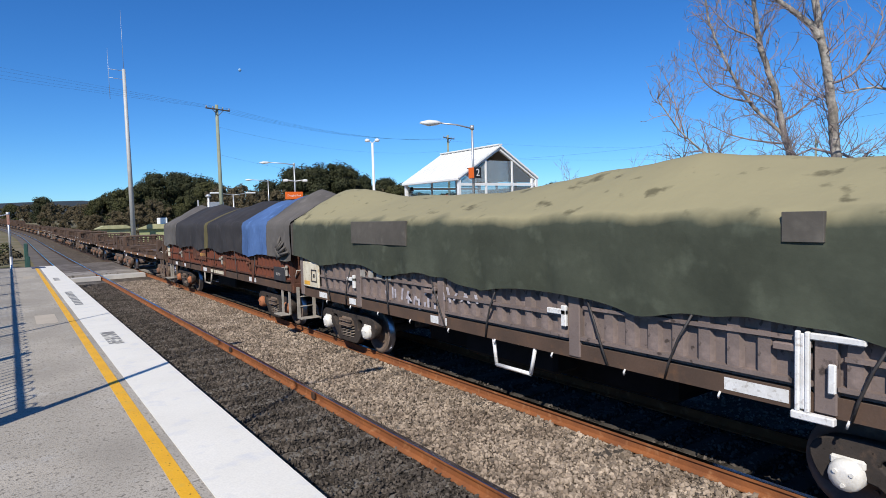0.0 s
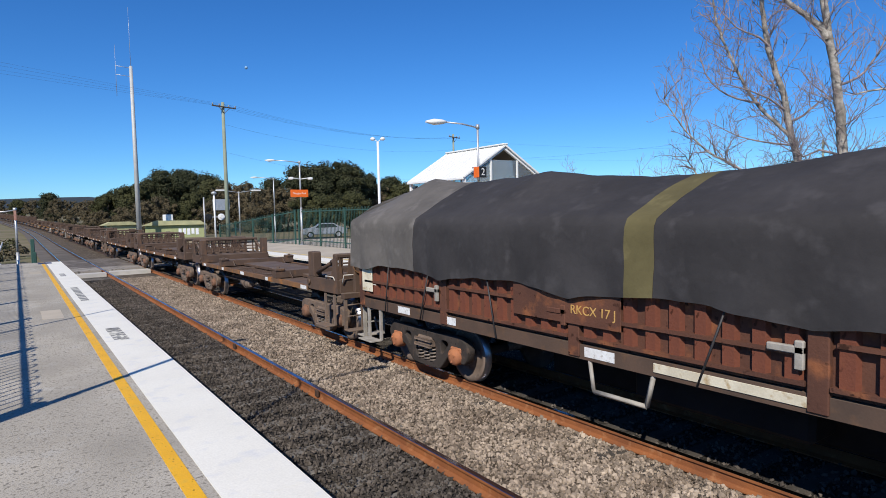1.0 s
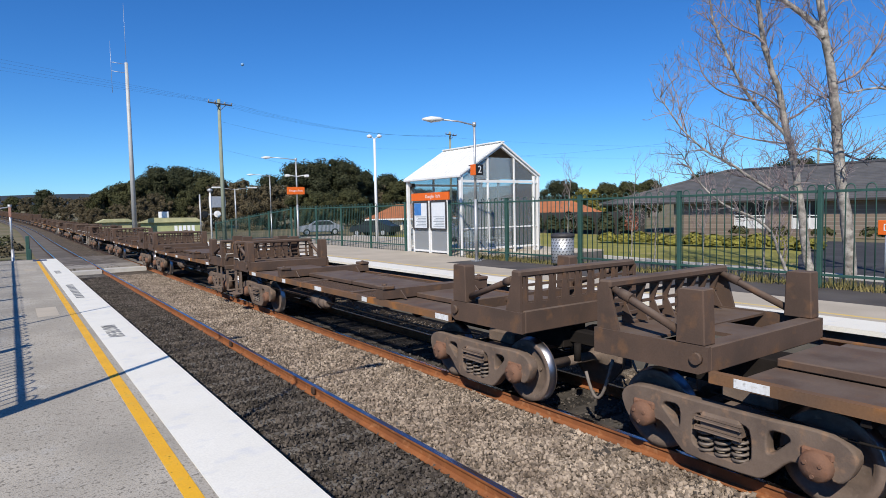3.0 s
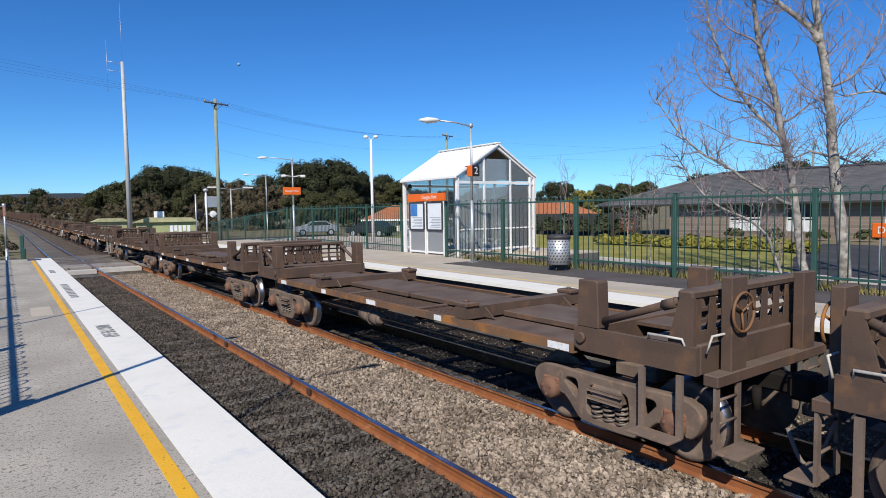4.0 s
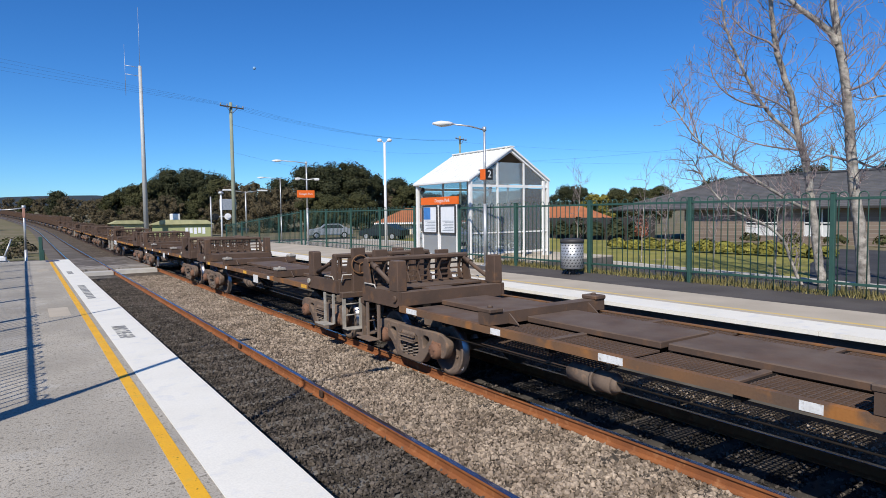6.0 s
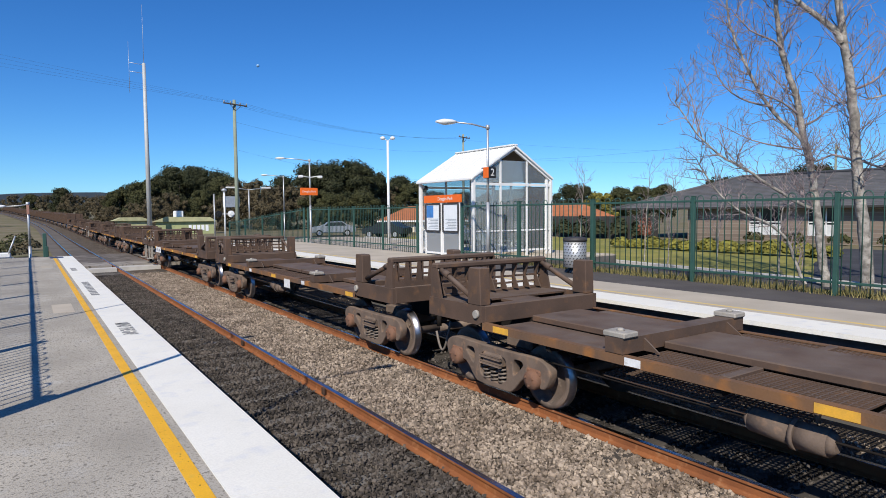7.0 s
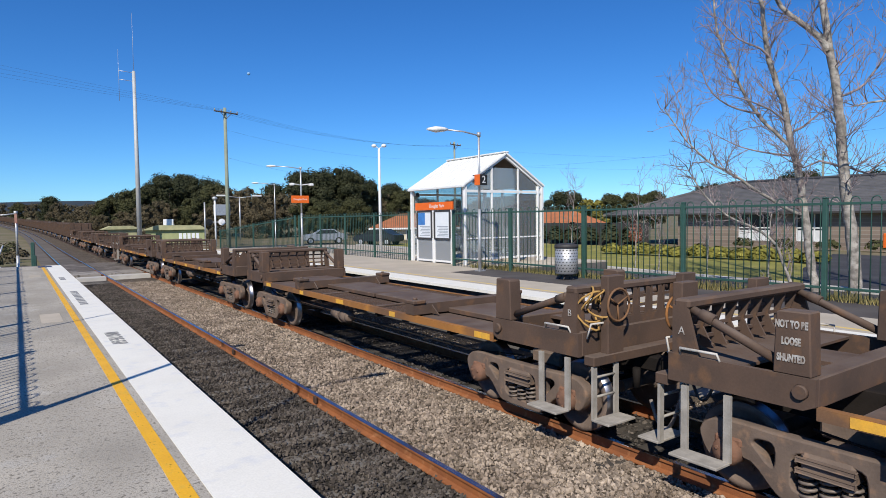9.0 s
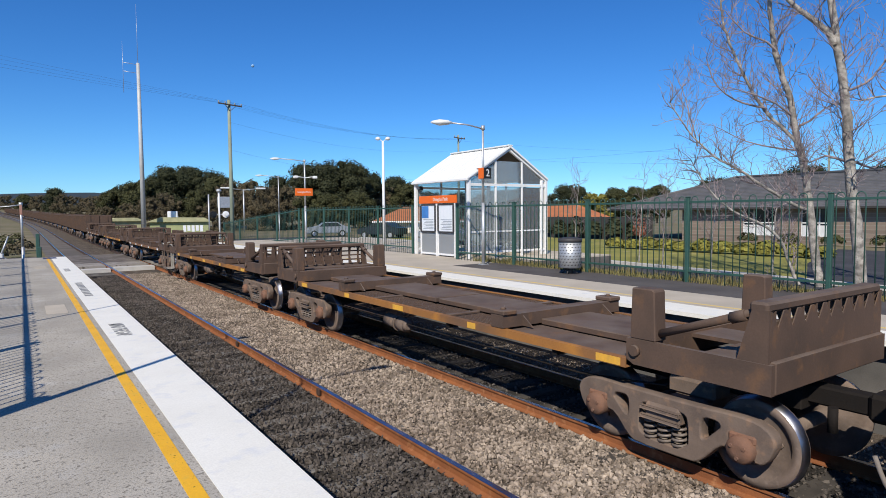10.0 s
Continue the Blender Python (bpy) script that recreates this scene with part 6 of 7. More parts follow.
def house():
    t = thing("brick_house", "single-storey brown brick house with a charcoal tiled hip roof", "house", pose(41.0, 0, YARD - 0.1))
    y0, y1, h = -16.0, 27.5, 2.45
    wins = [(-12, -9.5), (-6, -3.5), (2.2, 4.8), (7.2, 9.6), (11.0, 13.6), (17.4, 19.0), (20.6, 22.8)]
    cuts = [y0] + [c for w in wins for c in w] + [y1]
    for i in range(0, len(cuts), 2):
        bm = bmesh.new()
        box(bm, -0.12, 0.12, cuts[i], cuts[i + 1], 0, h)
        part("wall", bm, brick_mat, t, "brown brick wall" if i == 0 else "")
    for a, b in wins:
        bm = bmesh.new()
        box(bm, -0.12, 0.12, a, b, 0, 0.6)
        part("sill_wall", bm, brick_mat, t)
        bm = bmesh.new()
        box(bm, -0.05, 0.0, a + 0.05, b - 0.05, 0.65, h - 0.05)
        wd = part("window", bm, dark_glass, t, "dark window with white frame")
        bm = bmesh.new()
        n = 3
        for k in range(n + 1):
            y = a + (b - a) * k / n
            box(bm, -0.10, -0.02, y - 0.035, y + 0.035, 0.6, h)
        for z in (0.62, 1.45, h - 0.06):
            box(bm, -0.10, -0.02, a, b, z - 0.035, z + 0.035)
        part("frame", bm, window_white, wd)
        bm = bmesh.new()
        box(bm, -0.07, -0.052, a + 0.06, b - 0.06, 0.66, 1.30)
        part("blind", bm, curtain, wd, "white blind")
    bm = bmesh.new()
    box(bm, -0.10, -0.04, 15.0, 16.6, 0, h - 0.1)
    part("porch_panel", bm, window_white, t, "white porch panel")
    bm = bmesh.new()
    box(bm, 0.12, 12, y0, y1, 0, h)
    part("body", bm, brick_mat, t)
    e, rz = 0.75, 4.85
    xa, xb, ya, yb = -e, 13.0, y0 - e, y1 + 6.2
    xm = (xa + xb) / 2
    rl = 6.8
    # tiled slopes in overlapping courses
    def slope(c0, c1, r0, r1, n, name):
        bm = bmesh.new()
        prev = None
        for k in range(n + 1):
            a, b = Vector(c0).lerp(Vector(r0), k / n), Vector(c1).lerp(Vector(r1), k / n)
            if (a - b).length < 0.05:
                b = b + Vector((0.05, 0.05, 0))
            low, high = [bm.verts.new(a), bm.verts.new(b)], [bm.verts.new(p + Vector((0, 0, 0.05))) for p in (a, b)]
            if prev:
                bm.faces.new((prev[0], prev[1], low[1], low[0]))
            bm.faces.new((low[0], low[1], high[1], high[0]))
            prev = high
        part(name, bm, roof_tile, t, "charcoal tiled roof slope")
    A, B, C, D = (xa, ya, h), (xa, yb, h), (xb, yb, h), (xb, ya, h)
    R0, R1 = (xm, ya + rl, rz), (xm, yb - rl, rz)
    slope(A, B, R0, R1, 22, "roof")
    slope(B, C, R1, R1, 22, "roof")
    slope(C, D, R1, R0, 22, "roof")
    slope(D, A, R0, R0, 22, "roof")
    for a, b in ((A, R0), (B, R1), (R0, R1)):
        bm = bmesh.new()
        rod(bm, Vector(a) + Vector((0, 0, 0.05)), Vector(b) + Vector((0, 0, 0.05)), 0.13, 0.13, 6)
        part("ridge_tiles", bm, roof_tile, t)
    bm = bmesh.new()
    box(bm, xa - 0.1, xa + 0.02, ya, yb, h - 0.12, h + 0.03, 0.02)
    part("gutter", bm, dark_fence, t)
    bm = bmesh.new()
    box(bm, xa + 0.02, -0.12, ya + 0.1, yb - 0.1, h - 0.10, h - 0.06)
    part("eave_lining", bm, dark_fence, t)


house()


def tiled_house(x, y, w, d, h, rz, yaw, label, wall):
    t = thing("house", label, "house", pose(x, y, YARD - 1.0, 0, 0, yaw))
    bm = bmesh.new()
    box(bm, -w / 2, w / 2, -d / 2, d / 2, 0, h)
    part("wall", bm, wall, t)
    bm = bmesh.new()
    e = 0.6
    vs = [bm.verts.new(c) for c in ((-w / 2 - e, -d / 2 - e, h), (w / 2 + e, -d / 2 - e, h), (w / 2 + e, d / 2 + e, h), (-w / 2 - e, d / 2 + e, h), (-w / 2 + d * 0.4, 0, rz), (w / 2 - d * 0.4, 0, rz))]
    for f in ((0, 1, 5, 4), (1, 2, 5), (2, 3, 4, 5), (3, 0, 4), (3, 2, 1, 0)):
        bm.faces.new([vs[i] for i in f])
    part("roof", bm, terracotta, t, "orange terracotta tiled hip roof")
    for k in range(3):
        xx = -w / 2 + w * (k + 0.5) / 3
        bm = bmesh.new()
        box(bm, xx - 0.9, xx + 0.9, -d / 2 - 0.03, -d / 2 + 0.02, 0.8, 2.0)
        win = part("window", bm, dark_glass, t)
        bm = bmesh.new()
        for a in (-0.95, 0, 0.95):
            box(bm, xx + a - 0.05, xx + a + 0.05, -d / 2 - 0.07, -d / 2 - 0.03, 0.75, 2.05)
        part("frame", bm, window_white, win)
    bm = bmesh.new()
    box(bm, -w / 2 - e, w / 2 + e, -d / 2 - e - 0.05, -d / 2 - e + 0.02, h - 0.16, h + 0.02)
    part("fascia", bm, window_white, t)


tiled_house(46.0, 46.5, 12, 8, 2.3, 3.9, -45, "house with an orange terracotta roof behind a dark fence", brick_mat)
tiled_house(38.0, 60.0, 9, 7, 2.3, 3.9, -32, "cream house with an orange terracotta roof beyond the street", cream_paint)
df = thing("boundary_fence", "dark sheet-metal boundary fence beside the lawn", "fence")
for k in range(9):
    bm = bmesh.new()
    wave = [(0.0, 0.0)]
    for j in range(12):
        wave += [(0.0, 0.1 + j * 0.19), (-0.02, 0.12 + j * 0.19), (-0.02, 0.17 + j * 0.19), (0.0, 0.19 + j * 0.19)]
    prism(bm, wave + [(0.0, 2.32), (0.04, 2.32), (0.04, 0.0)], "z", 0, 1.75)
    part("panel", bm, dark_fence, df, at=pose(38.2 - 0.05 * k, 28.2 + 2.35 * k, YARD, 0, 0, 1))
    bm = bmesh.new()
    box(bm, -0.04, 0.06, -0.03, 0.03, 0, 1.8)
    part("post", bm, dark_fence, df, at=pose(38.2 - 0.05 * k, 28.2 + 2.35 * k, YARD))


# ---- parked cars ----
def car(x, y, z, yaw, paint, label):
    t = thing("car", label, "car", pose(x, y, z, 0, 0, yaw))
    bm = bmesh.new()
    prism(bm, [(-2.1, 0.35), (2.1, 0.35), (2.15, 0.7), (1.9, 0.88), (1.0, 0.95), (0.45, 1.38), (-0.9, 1.40), (-1.5, 0.98), (-2.1, 0.9)], "x", -0.84, 0.84)
    bmesh.ops.bevel(bm, geom=list(bm.edges), offset=0.06, segments=2, affect="EDGES")
    part("body", bm, paint, t)
    for s in (-1, 1):
        bm = bmesh.new()
        prism(bm, [(0.85, 0.98), (0.40, 1.32), (-0.85, 1.33), (-1.25, 1.0)], "x", s * 0.845 - 0.005, s * 0.845 + 0.005)
        part("side_window", bm, dark_glass, t)
        for yy in (-1.3, 1.3):
            bm = bmesh.new()
            rod(bm, (s * 0.68, yy, 0.32), (s * 0.87, yy, 0.32), 0.32, 0.32, 18)
            wh = part("wheel", bm, rubber, t)
            bm = bmesh.new()
            rod(bm, (s * 0.868, yy, 0.32), (s * 0.88, yy, 0.32), 0.2, 0.18, 14)
            part("rim", bm, galv, wh)


car(23.0, 33.5, YARD, 5, car_paint, "silver car parked in the street")
car(26.0, 47.0, YARD, 30, car_dark, "dark car parked beyond the fence")
car(24.0, 54.0, YARD, 70, car_paint, "silver car parked beyond the fence")
car(21.5, 25.6, YARD, 4, window_white, "white car parked behind the shelter")


# ---- plants ----
def crown_mesh(seed, mat, h, w, clumps, leaves, size, trunk_h, tall=0.0):
    rng = random.Random(seed)
    bm = bmesh.new()
    for _ in range(clumps):
        a, u = rng.uniform(0, 6.28), rng.random() ** 0.6
        z = trunk_h + (h - trunk_h) * rng.random() ** 0.8
        f = 1 - abs((z - trunk_h) / (h - trunk_h) - 0.42) ** 1.6 * 1.5
        c = Vector((math.cos(a) * u * w * max(0.15, f), math.sin(a) * u * w * max(0.15, f), z))
        r = rng.uniform(0.055, 0.145) * h
        for _ in range(leaves):
            d = Vector((rng.gauss(0, 1), rng.gauss(0, 1), rng.gauss(0, 0.7)))
            d.normalize()
            p = c + d * r * rng.uniform(0.55, 1.0)
            n = (d + Vector((rng.uniform(-0.7, 0.7), rng.uniform(-0.7, 0.7), rng.uniform(-0.4, 0.8)))).normalized()
            q = n.to_track_quat("Z", "Y").to_matrix()
            s = size * rng.uniform(0.6, 1.4)
            bm.faces.new([bm.verts.new(p + q @ Vector((x * s, y * s, 0))) for x, y in ((-0.5, -0.3), (0.45, -0.45), (0.6, 0.35), (-0.2, 0.55))])
    me = bpy.data.meshes.new("crown")
    bm.to_mesh(me)
    bm.free()
    me.materials.append(mat)
    return me


def trunk_mesh(seed, h, r, mat):
    rng = random.Random(seed)
    bm = bmesh.new()
    rod(bm, (0, 0, -0.4), (0, 0, h * 0.45), r, r * 0.7, 8)
    for k in range(6):
        a = rng.uniform(0, 6.28)
        z = h * rng.uniform(0.28, 0.45)
        rod(bm, (0, 0, z), (math.cos(a) * h * 0.22, math.sin(a) * h * 0.22, z + h * rng.uniform(0.2, 0.4)), r * 0.45, r * 0.12, 6)
    return as_mesh("trunk", bm, mat)


TREES = {}
for i, (nm, mat, lab, h, w, cl, lv, sz) in enumerate((
        ("a", leaf_a, "dark green spreading eucalypt tree", 13.0, 6.6, 80, 300, 0.24),
        ("b", leaf_b, "olive-green broad eucalypt tree", 11.0, 5.4, 80, 300, 0.24),
        ("c", leaf_a, "tall dark green gum tree", 14.5, 4.6, 80, 320, 0.25),
        ("d", leaf_c, "dry brown scrubby tree", 7.5, 4.2, 60, 190, 0.17),
        ("e", leaf_y, "golden-green bushy wattle tree", 6.0, 3.4, 60, 150, 0.24))):
    TREES[nm] = (crown_mesh(20 + i, mat, h, w, cl, lv, sz, h * (0.22 if nm != "d" else 0.05)), trunk_mesh(40 + i, h, 0.024 * h, bark_dark), lab, h)


def tree(kind, bearing, dist, height, z=None):
    cm, tm, lab, h = TREES[kind]
    x, y = polar(bearing, dist)
    s = height / h
    rng = random.Random(int(bearing * 91 + dist * 7))
    t = thing("tree", lab, "tree", group="background trees")
    t.matrix_basis = pose(x, y, (YARD - 0.6 if z is None else z) + 0.3 * rise(y), 0, 0, rng.uniform(0, 360))
    t.scale = (s * rng.uniform(0.92, 1.15), s * rng.uniform(0.92, 1.15), s)
    part("trunk", tm, None, t)
    part("crown", cm, None, t)


for kind, bearing, dist, height in (
        # over the line and left of the mast
        ("d", -4.5, 150, 6), ("d", -3.2, 170, 6.5), ("d", -2.2, 430, 13), ("d", -0.9, 480, 15), ("b", 0.3, 430, 14), ("d", 1.2, 380, 13), ("c", 2.3, 300, 14), ("d", 2.9, 270, 11), ("d", 3.9, 230, 9), ("d", 4.8, 200, 8.5), ("d", 5.4, 170, 8), ("b", 6.4, 165, 9), ("a", 7.3, 170, 11),
        ("d", 6.0, 120, 4.5), ("d", 7.4, 115, 5), ("d", 5.2, 140, 4.5),
        # the great clump behind the mast and the pole
        ("b", 8.4, 135, 8.4), ("a", 9.6, 140, 10.0), ("a", 11.0, 138, 11.6), ("c", 12.2, 142, 11.6), ("a", 13.4, 138, 10.8), ("b", 14.6, 130, 9.2), ("d", 15.6, 120, 8.0), ("d", 16.9, 112, 8.2), ("d", 17.9, 100, 6.8), ("d", 18.8, 108, 7.0),
        ("d", 10.3, 118, 6.0), ("b", 12.8, 116, 6.4), ("d", 8.9, 112, 5.2), ("d", 14.0, 105, 4.8),
        # behind the sign and the shelter
        ("c", 19.6, 125, 9.5), ("d", 20.8, 105, 7.0), ("c", 21.8, 112, 10.8), ("a", 23.2, 110, 10.8), ("a", 25.0, 112, 11.6), ("c", 26.4, 110, 10.8), ("a", 27.6, 118, 9.9), ("d", 28.8, 120, 8.0), ("c", 30.2, 125, 9.5), ("b", 31.4, 115, 7.7), ("b", 22.6, 88, 5.6), ("b", 24.2, 86, 5.2), ("b", 26.8, 90, 5.6),
        ("b", 33.5, 125, 7.7), ("b", 36.0, 130, 7.7), ("b", 38.5, 120, 6.9), ("a", 41.0, 135, 7.7), ("b", 43.4, 125, 6.5),
        # over the houses
        ("a", 46.4, 130, 9.5), ("e", 48.6, 95, 6.2), ("b", 50.5, 110, 7.5), ("b", 52.3, 120, 8.0), ("b", 54.0, 125, 8.5), ("a", 58.6, 115, 9.5), ("b", 60.4, 110, 7.5), ("b", 63.5, 105, 7), ("a", 65.3, 105, 10.5), ("b", 67.6, 110, 9), ("a", 70.5, 105, 10)):
    tree(kind, bearing, dist, height * (0.90 if bearing < 8 else 1.04 if bearing < 16 else 1.0 if bearing < 32 else 0.84))


def shrub(name, label, mat, x, y, h, w, l, seed, leaves, size, cat="shrub", group="", z=YARD + 0.02):
    rng = random.Random(seed)
    bm = bmesh.new()
    for _ in range(leaves):
        a, b = rng.uniform(0, 6.28), rng.uniform(-0.3, 1)
        d = Vector((math.cos(a) * math.sqrt(1 - b * b), math.sin(a) * math.sqrt(1 - b * b), b)) * rng.uniform(0.75, 1.05)
        p = Vector((d.x * w / 2, d.y * l / 2, h * 0.4 + d.z * h * 0.6))
        q = (d + Vector((rng.uniform(-0.6, 0.6), rng.uniform(-0.6, 0.6), rng.uniform(0, 0.6)))).to_track_quat("Z", "Y").to_matrix()
        s = size * rng.uniform(0.6, 1.3)
        bm.faces.new([bm.verts.new(p + q @ Vector((u * s, v * s, 0))) for u, v in ((-0.5, -0.35), (0.5, -0.4), (0.4, 0.5), (-0.4, 0.4))])
    me = bpy.data.meshes.new(name)
    bm.to_mesh(me)
    bm.free()
    me.materials.append(mat)
    ob = tagged(new(name, me), label, cat, group)
    ob.matrix_basis = pose(x, y, z)


for k in range(11):
    shrub("hedge_bush", "clipped golden-green hedge bush on the lawn", hedge_leaf, 28.8 + 0.15 * (k % 2), 12.6 + 1.12 * k, 0.56 + 0.08 * (k % 3), 1.0, 1.2, 60 + k, 420, 0.17, "hedge", "hedge bushes")
for k in range(6):
    shrub("bush", "dark green bush before the boundary fence", leaf_a, 37.2, 29.0 + 1.9 * k, 1.5 + 0.25 * (k % 2), 1.1, 1.3, 90 + k, 300, 0.22, "bush", "fence bushes")
for k in range(5):
    shrub("bush", "low green shrub against the brick wall", leaf_b, 39.9, 11.5 + 2.6 * k, 0.7, 0.8, 1.3, 110 + k, 160, 0.16, "bush", "wall shrubs")
shrub("bush", "reddish shrub beside the fence", surf("red_leaves", (0.22, 0.07, 0.04), (0.14, 0.07, 0.045), 2, 0.7, 0, 0, 3, None, 0, 30, 0.01, 0.4), 36.0, 27.6, 1.9, 0.9, 0.9, 130, 300, 0.14, "bush")


for k, (x, y, h) in enumerate(((-1.6, 52, 1.3), (-0.7, 56, 1.0), (-1.2, 61, 1.6), (0.1, 66, 0.9), (-0.4, 74, 1.4), (-2.4, 47, 1.1))):
    shrub("bush", "straggly dry bush beside the crossing", leaf_c if k % 2 else leaf_b, x, y, h, 1.6, 2.0, 140 + k, 260, 0.16, "bush", "crossing bushes", RZ - 0.3 + rise(y))


# bare deciduous trees behind the fence
def taper(bm, pts, r0, r1, seg):
    """One bent tube through the points, thinning from r0 to r1."""
    prev, n = None, len(pts) - 1
    for i, p in enumerate(pts):
        d = (pts[min(i + 1, n)] - pts[max(i - 1, 0)]).normalized()
        side = d.orthogonal().normalized() if prev is None else (side - d * side.dot(d)).normalized()
        up, r = d.cross(side), r0 + (r1 - r0) * i / n
        ring = [bm.verts.new(p + (side * math.cos(2 * math.pi * k / seg) + up * math.sin(2 * math.pi * k / seg)) * r) for k in range(seg)]
        if prev:
            for k in range(seg):
                bm.faces.new((prev[k], prev[(k + 1) % seg], ring[(k + 1) % seg], ring[k])).smooth = True
        prev = ring


def sprout(bm, rng, p, d, length, r, level):
    """A twig that wanders and turns upward, with finer twigs on it."""
    n = max(3, int(length / 0.15))
    pts, ways = [p], [d]
    for i in range(n):
        d = (d + Vector((rng.gauss(0, 0.16), rng.gauss(0, 0.16), rng.gauss(0, 0.13) + 0.07))).normalized()
        p = p + d * (length / n)
        pts.append(p)
        ways.append(d)
    taper(bm, pts, r, max(0.0042, r * 0.35), 3)
    if level < 3:
        for i in range(1, n + 1):
            if rng.random() < (0.85 if level == 1 else 0.6):
                side = ways[i].orthogonal().normalized()
                side.rotate(Matrix.Rotation(rng.uniform(0, 6.28), 3, ways[i]))
                way = (ways[i] * rng.uniform(0.4, 0.9) + side * rng.uniform(0.5, 0.9) + Vector((0, 0, 0.25))).normalized()
                sprout(bm, rng, pts[i], way, max(0.18, length * rng.uniform(0.22, 0.5) * (1.1 - 0.6 * i / n)), max(0.0042, r * 0.55), level + 1)


RIGHT, AWAY = Vector((0.823, -0.568, 0)), Vector((0.568, 0.823, 0))


def bough(rng, knots, sway):
    """A wandering line through (sideways, up) knots, with some depth."""
    ks = [RIGHT * a + Vector((0, 0, b)) for a, b in knots]
    deep, pts = rng.uniform(-0.5, 0.5) * sway, []
    for i in range(len(ks) - 1):
        a, b, c, d = ks[max(i - 1, 0)], ks[i], ks[i + 1], ks[min(i + 2, len(ks) - 1)]
        m = max(2, int((c - b).length / 0.22))
        for j in range(m):
            u = j / m
            q = 0.5 * (2 * b + (c - a) * u + (2 * a - 5 * b + 4 * c - d) * u * u + (3 * b - a - 3 * c + d) * u ** 3)
            w = (i + u) / (len(ks) - 1)
            pts.append(q + AWAY * deep * w + Vector((rng.gauss(0, 0.012), rng.gauss(0, 0.012), 0)))
    return pts + [ks[-1] + AWAY * deep]


def bare_tree(x, y, z, seed, label, trunk, boughs=(), bushy=1.0, long=1.0, grown=1.0):
    """trunk and boughs: radius at the foot, at the tip, and the (sideways, up) knots."""
    t = thing("bare_tree", label, "tree", pose(x, y, z) @ Matrix.Scale(grown, 4), group="bare trees behind the fence")
    rng = random.Random(seed)
    bm, fine = bmesh.new(), bmesh.new()
    stems = [(trunk[0], trunk[1], bough(rng, trunk[2], 0.0))]
    taper(bm, stems[0][2], trunk[0], trunk[1], 12)
    part("trunk", bm, bark_pale, t, "pale mottled trunk")
    for r0, r1, knots in boughs:
        bm = bmesh.new()
        stems.append((r0, r1, bough(rng, knots, 1.0)))
        taper(bm, stems[-1][2], r0, r1, 7)
        part("limb", bm, bark_pale if r0 > 0.05 else twig_mat, t)
    for k, (r0, r1, pts) in enumerate(stems):
        n = len(pts) - 1
        for i in range(1, n + 1):
            if k == 0 and pts[i].z < 2.2 * min(1, trunk[0] / 0.1):
                continue
            way = (pts[i] - pts[i - 1]).normalized()
            for _ in range(1 + int(rng.random() < 0.75 * bushy) + int(k > 0 and i > n * 0.4)):
                if rng.random() > 0.85 * bushy:
                    continue
                side = way.orthogonal().normalized()
                side.rotate(Matrix.Rotation(rng.uniform(0, 6.28), 3, way))
                d = (way * rng.uniform(0.3, 0.9) + side * rng.uniform(0.6, 1.0) + Vector((0, 0, 0.12))).normalized()
                sprout(fine, rng, pts[i], d, long * rng.uniform(0.5, 1.0) * (1.75 if k == 0 else 1.25) * (1.1 - 0.4 * i / n), min(0.016, 0.3 * r0), 1)
    tagged(part("twig_growth", fine, twig_mat, t, "bare reddish twigs"), kind="stuff")


bare_tree(18.5, 8.2, -0.45, 3, "bare pale-barked tree leaning beside the fence",
          (0.13, 0.04, ((0.16, -0.3), (0.14, 0.1), (-0.09, 1.5), (-0.31, 2.9), (-0.62, 4.3), (-0.82, 5.2), (-1.25, 6.5), (-1.48, 7.9), (-1.75, 10.2))),
          ((0.055, 0.018, ((-0.38, 3.4), (-0.55, 4.0), (-1.54, 5.05), (-2.22, 6.3), (-2.53, 7.1), (-2.64, 7.8), (-2.7, 9.4))),
           (0.055, 0.014, ((-0.16, 2.1), (-0.79, 2.36), (-1.64, 2.86), (-2.32, 3.3), (-3.0, 3.65), (-3.8, 4.4), (-4.3, 5.1))),
           (0.022, 0.008, ((-3.4, 3.95), (-3.5, 4.6), (-3.62, 5.3), (-3.8, 5.9))),
           (0.052, 0.014, ((-0.45, 0.0), (-0.56, 0.3), (-0.93, 1.3), (-1.55, 1.8), (-2.3, 2.15), (-2.9, 2.75), (-3.4, 3.6))),
           (0.035, 0.010, ((-1.2, 6.5), (-1.6, 6.76), (-2.3, 7.0), (-2.9, 7.5))),
           (0.034, 0.010, ((-0.72, 4.75), (-1.3, 5.1), (-1.9, 5.3), (-2.7, 5.5))),
           (0.032, 0.008, ((-1.5, 5.0), (-2.1, 5.15), (-2.8, 5.6), (-3.1, 6.4))),
           (0.030, 0.008, ((-0.5, 3.8), (-1.2, 3.9), (-2.0, 4.1), (-2.8, 4.5))),
           (0.040, 0.012, ((-0.54, 4.5), (-0.17, 4.66), (0.27, 5.0), (0.67, 5.15)))))
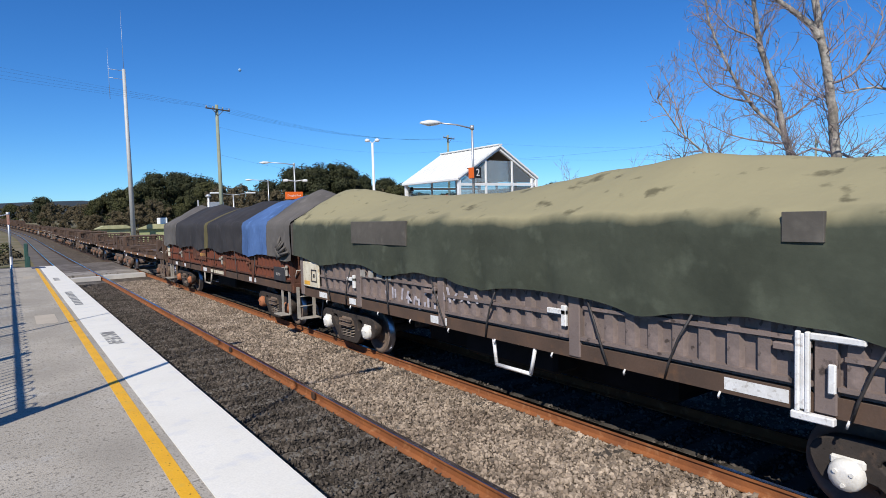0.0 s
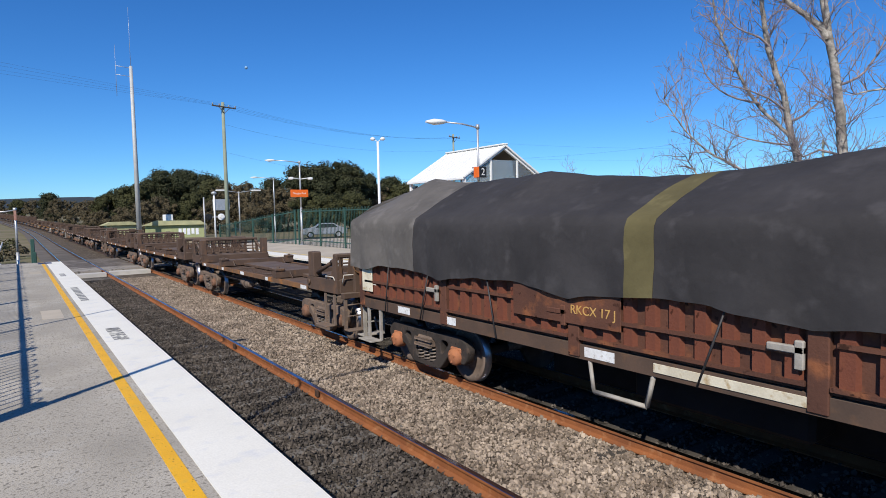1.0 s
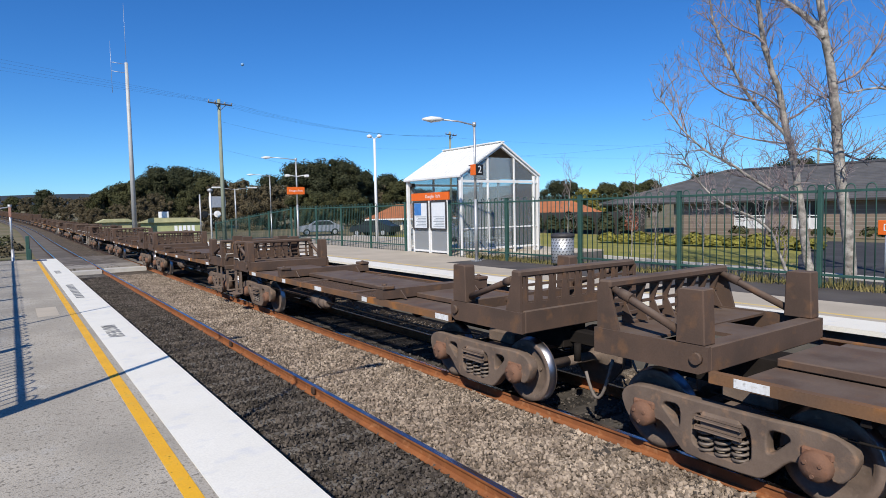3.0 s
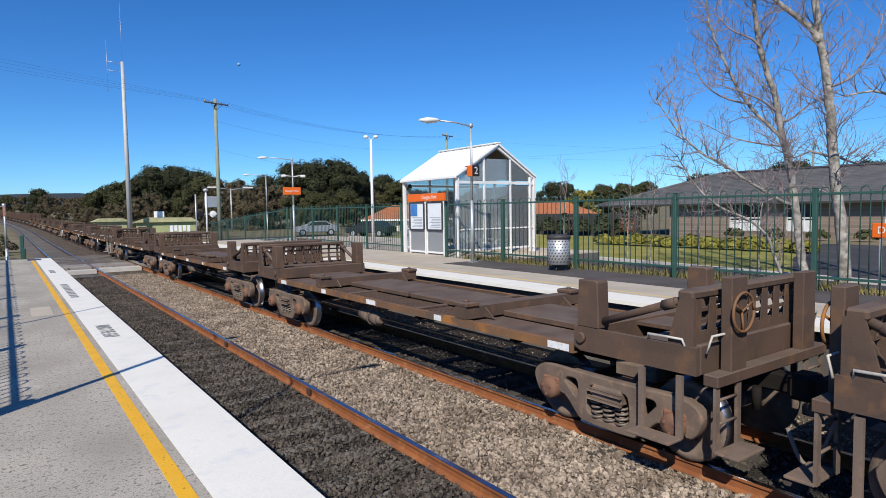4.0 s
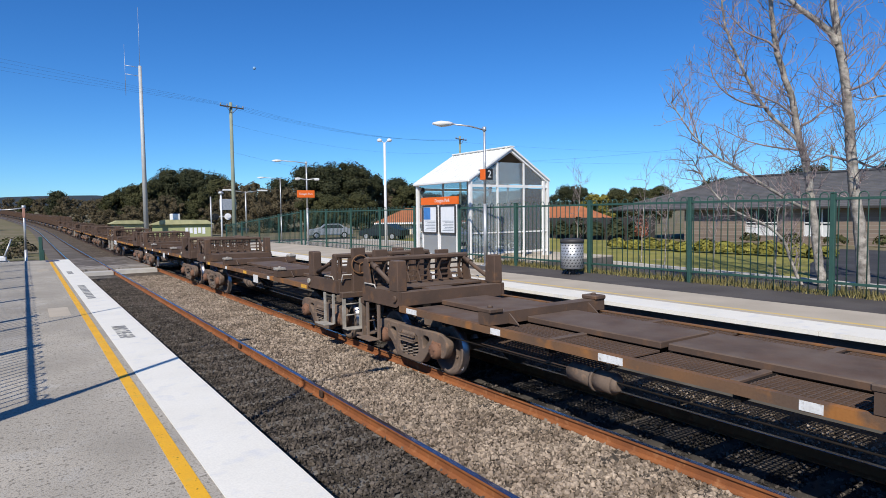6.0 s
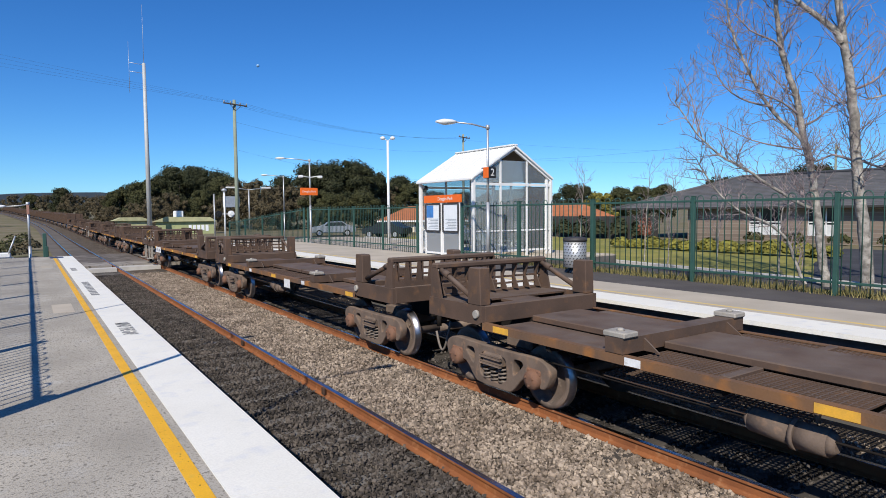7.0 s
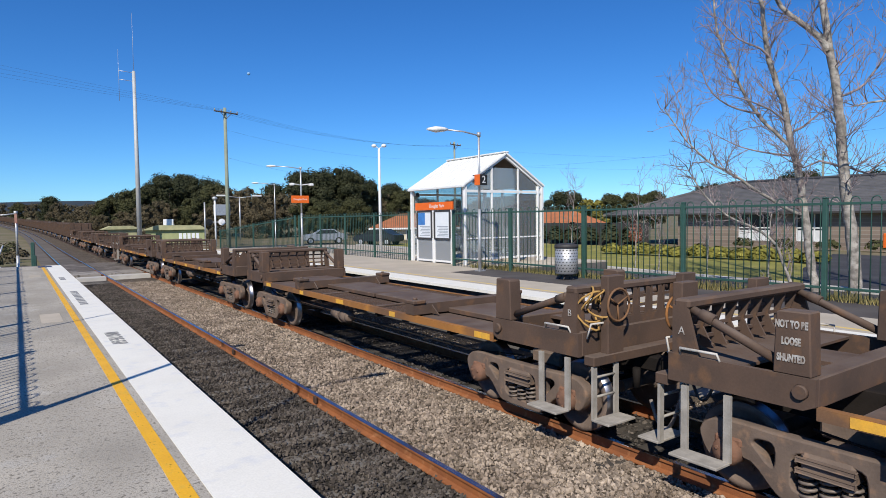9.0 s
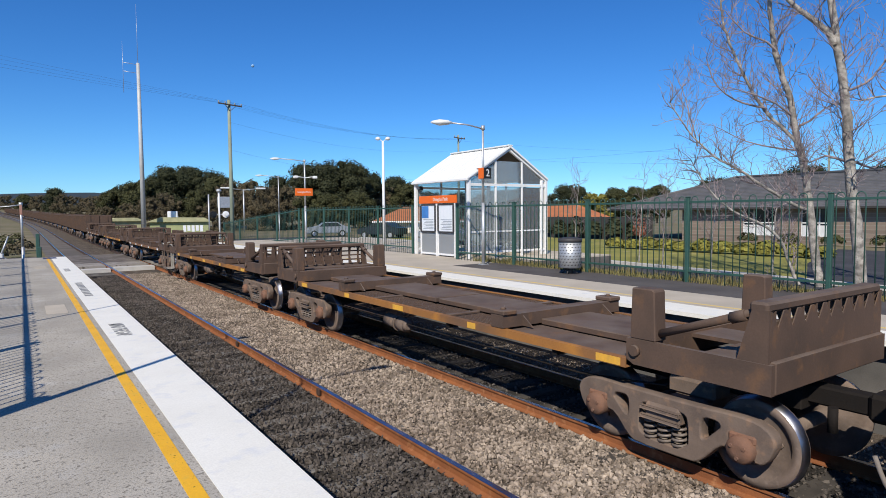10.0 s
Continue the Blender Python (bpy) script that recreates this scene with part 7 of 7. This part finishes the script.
bare_tree(19.04, 7.22, -0.70, 8, "tall bare tree with mottled pale bark behind the fence",
          (0.155, 0.05, ((0.05, -0.3), (0.0, 0.2), (-0.15, 1.6), (-0.35, 2.8), (-0.52, 4.6), (-0.74, 5.9), (-0.96, 7.2), (-1.3, 10.0))),
          ((0.085, 0.03, ((-0.85, 6.1), (-1.0, 6.4), (-1.41, 6.7), (-2.0, 7.15), (-2.7, 8.2))),
           (0.045, 0.014, ((-0.4, 3.1), (-0.14, 3.3), (0.43, 3.15), (0.9, 3.5))),
           (0.035, 0.010, ((-0.44, 3.3), (-0.98, 3.45), (-1.33, 3.3), (-1.9, 3.6))),
           (0.035, 0.010, ((-0.6, 5.0), (0.0, 5.2), (0.6, 5.9), (0.9, 6.8)))), grown=1.12)
bare_tree(17.9, 5.55, -0.45, 15, "slender dark-limbed bare tree at the street edge",
          (0.12, 0.05, ((1.1, -0.3), (1.05, 1.5), (0.95, 3.8), (0.9, 6.0), (1.0, 9.0))),
          ((0.065, 0.018, ((0.95, 3.7), (0.73, 4.15), (0.06, 4.65), (-0.7, 4.9), (-1.3, 4.8))),
           (0.05, 0.014, ((0.9, 5.6), (0.6, 5.45), (0.2, 5.3), (-0.25, 5.0))),
           (0.045, 0.014, ((0.9, 6.0), (0.5, 6.6), (0.2, 7.5)))), 0.8)
for x, y, h, sd in ((21.5, 16.5, 3.6, 31), (20.5, 12.6, 3.0, 37), (20.8, 19.5, 3.8, 41), (20.3, 10.3, 3.6, 47), (19.6, 14.0, 3.3, 53)):
    bare_tree(x, y, -0.45, sd, "thin bare sapling behind the fence", (0.03, 0.008, ((0, -0.2), (0.05, h * 0.4), (0.2, h))), (), 0.9, 0.7)

# wooded hills on the skyline
bm = bmesh.new()
prev = None
for i in range(61):
    b = -25 + i * 2.0
    d = 1500
    x, y = polar(b, d)
    hgt = 26 + 10 * math.sin(b * 0.19 + 1) + 6 * noise.noise(Vector((b * 0.3, 2, 0))) + 16 * math.exp(-((b - 3) / 9) ** 2)
    x2, y2 = polar(b, d + 500)
    row = [bm.verts.new((x, y, -10)), bm.verts.new((x, y, hgt * 0.75 + 10)), bm.verts.new((x2, y2, hgt + 14))]
    if prev:
        for k in range(2):
            bm.faces.new((prev[k], row[k], row[k + 1], prev[k + 1]))
    prev = row
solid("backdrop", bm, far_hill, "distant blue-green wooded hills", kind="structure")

# pale day moon, the sky's blue haze mixed into its colour
bm = bmesh.new()
bmesh.ops.create_uvsphere(bm, u_segments=16, v_segments=10, radius=7)
mx, my = polar(17.7, 2900)
solid("moon", bm, surf("moon_sky_haze", (0.27, 0.43, 0.62), (0.23, 0.38, 0.57), 0.08, 0.95, 0, 0), "faint pale day moon in the blue sky", kind="structure", m=pose(mx, my, 2900 * math.tan(radians(12.9))))


# ---- movement ----
def motions():
    steps = [0.5 * i for i in range(21)]
    for w, c in TRAIN:
        walk(w, [(t, wagon_pose(c, t)) for t in steps])
        for b in w.children:
            for p in b.children:
                if p.get("spins"):
                    y = p.location.y
                    rows = []
                    for i in range(301):
                        t = i / 30
                        rows.append((t, pose(0, y, 0.455, math.degrees(run(t) / 0.455) % 360)))
                    walk(p, rows)


motions()
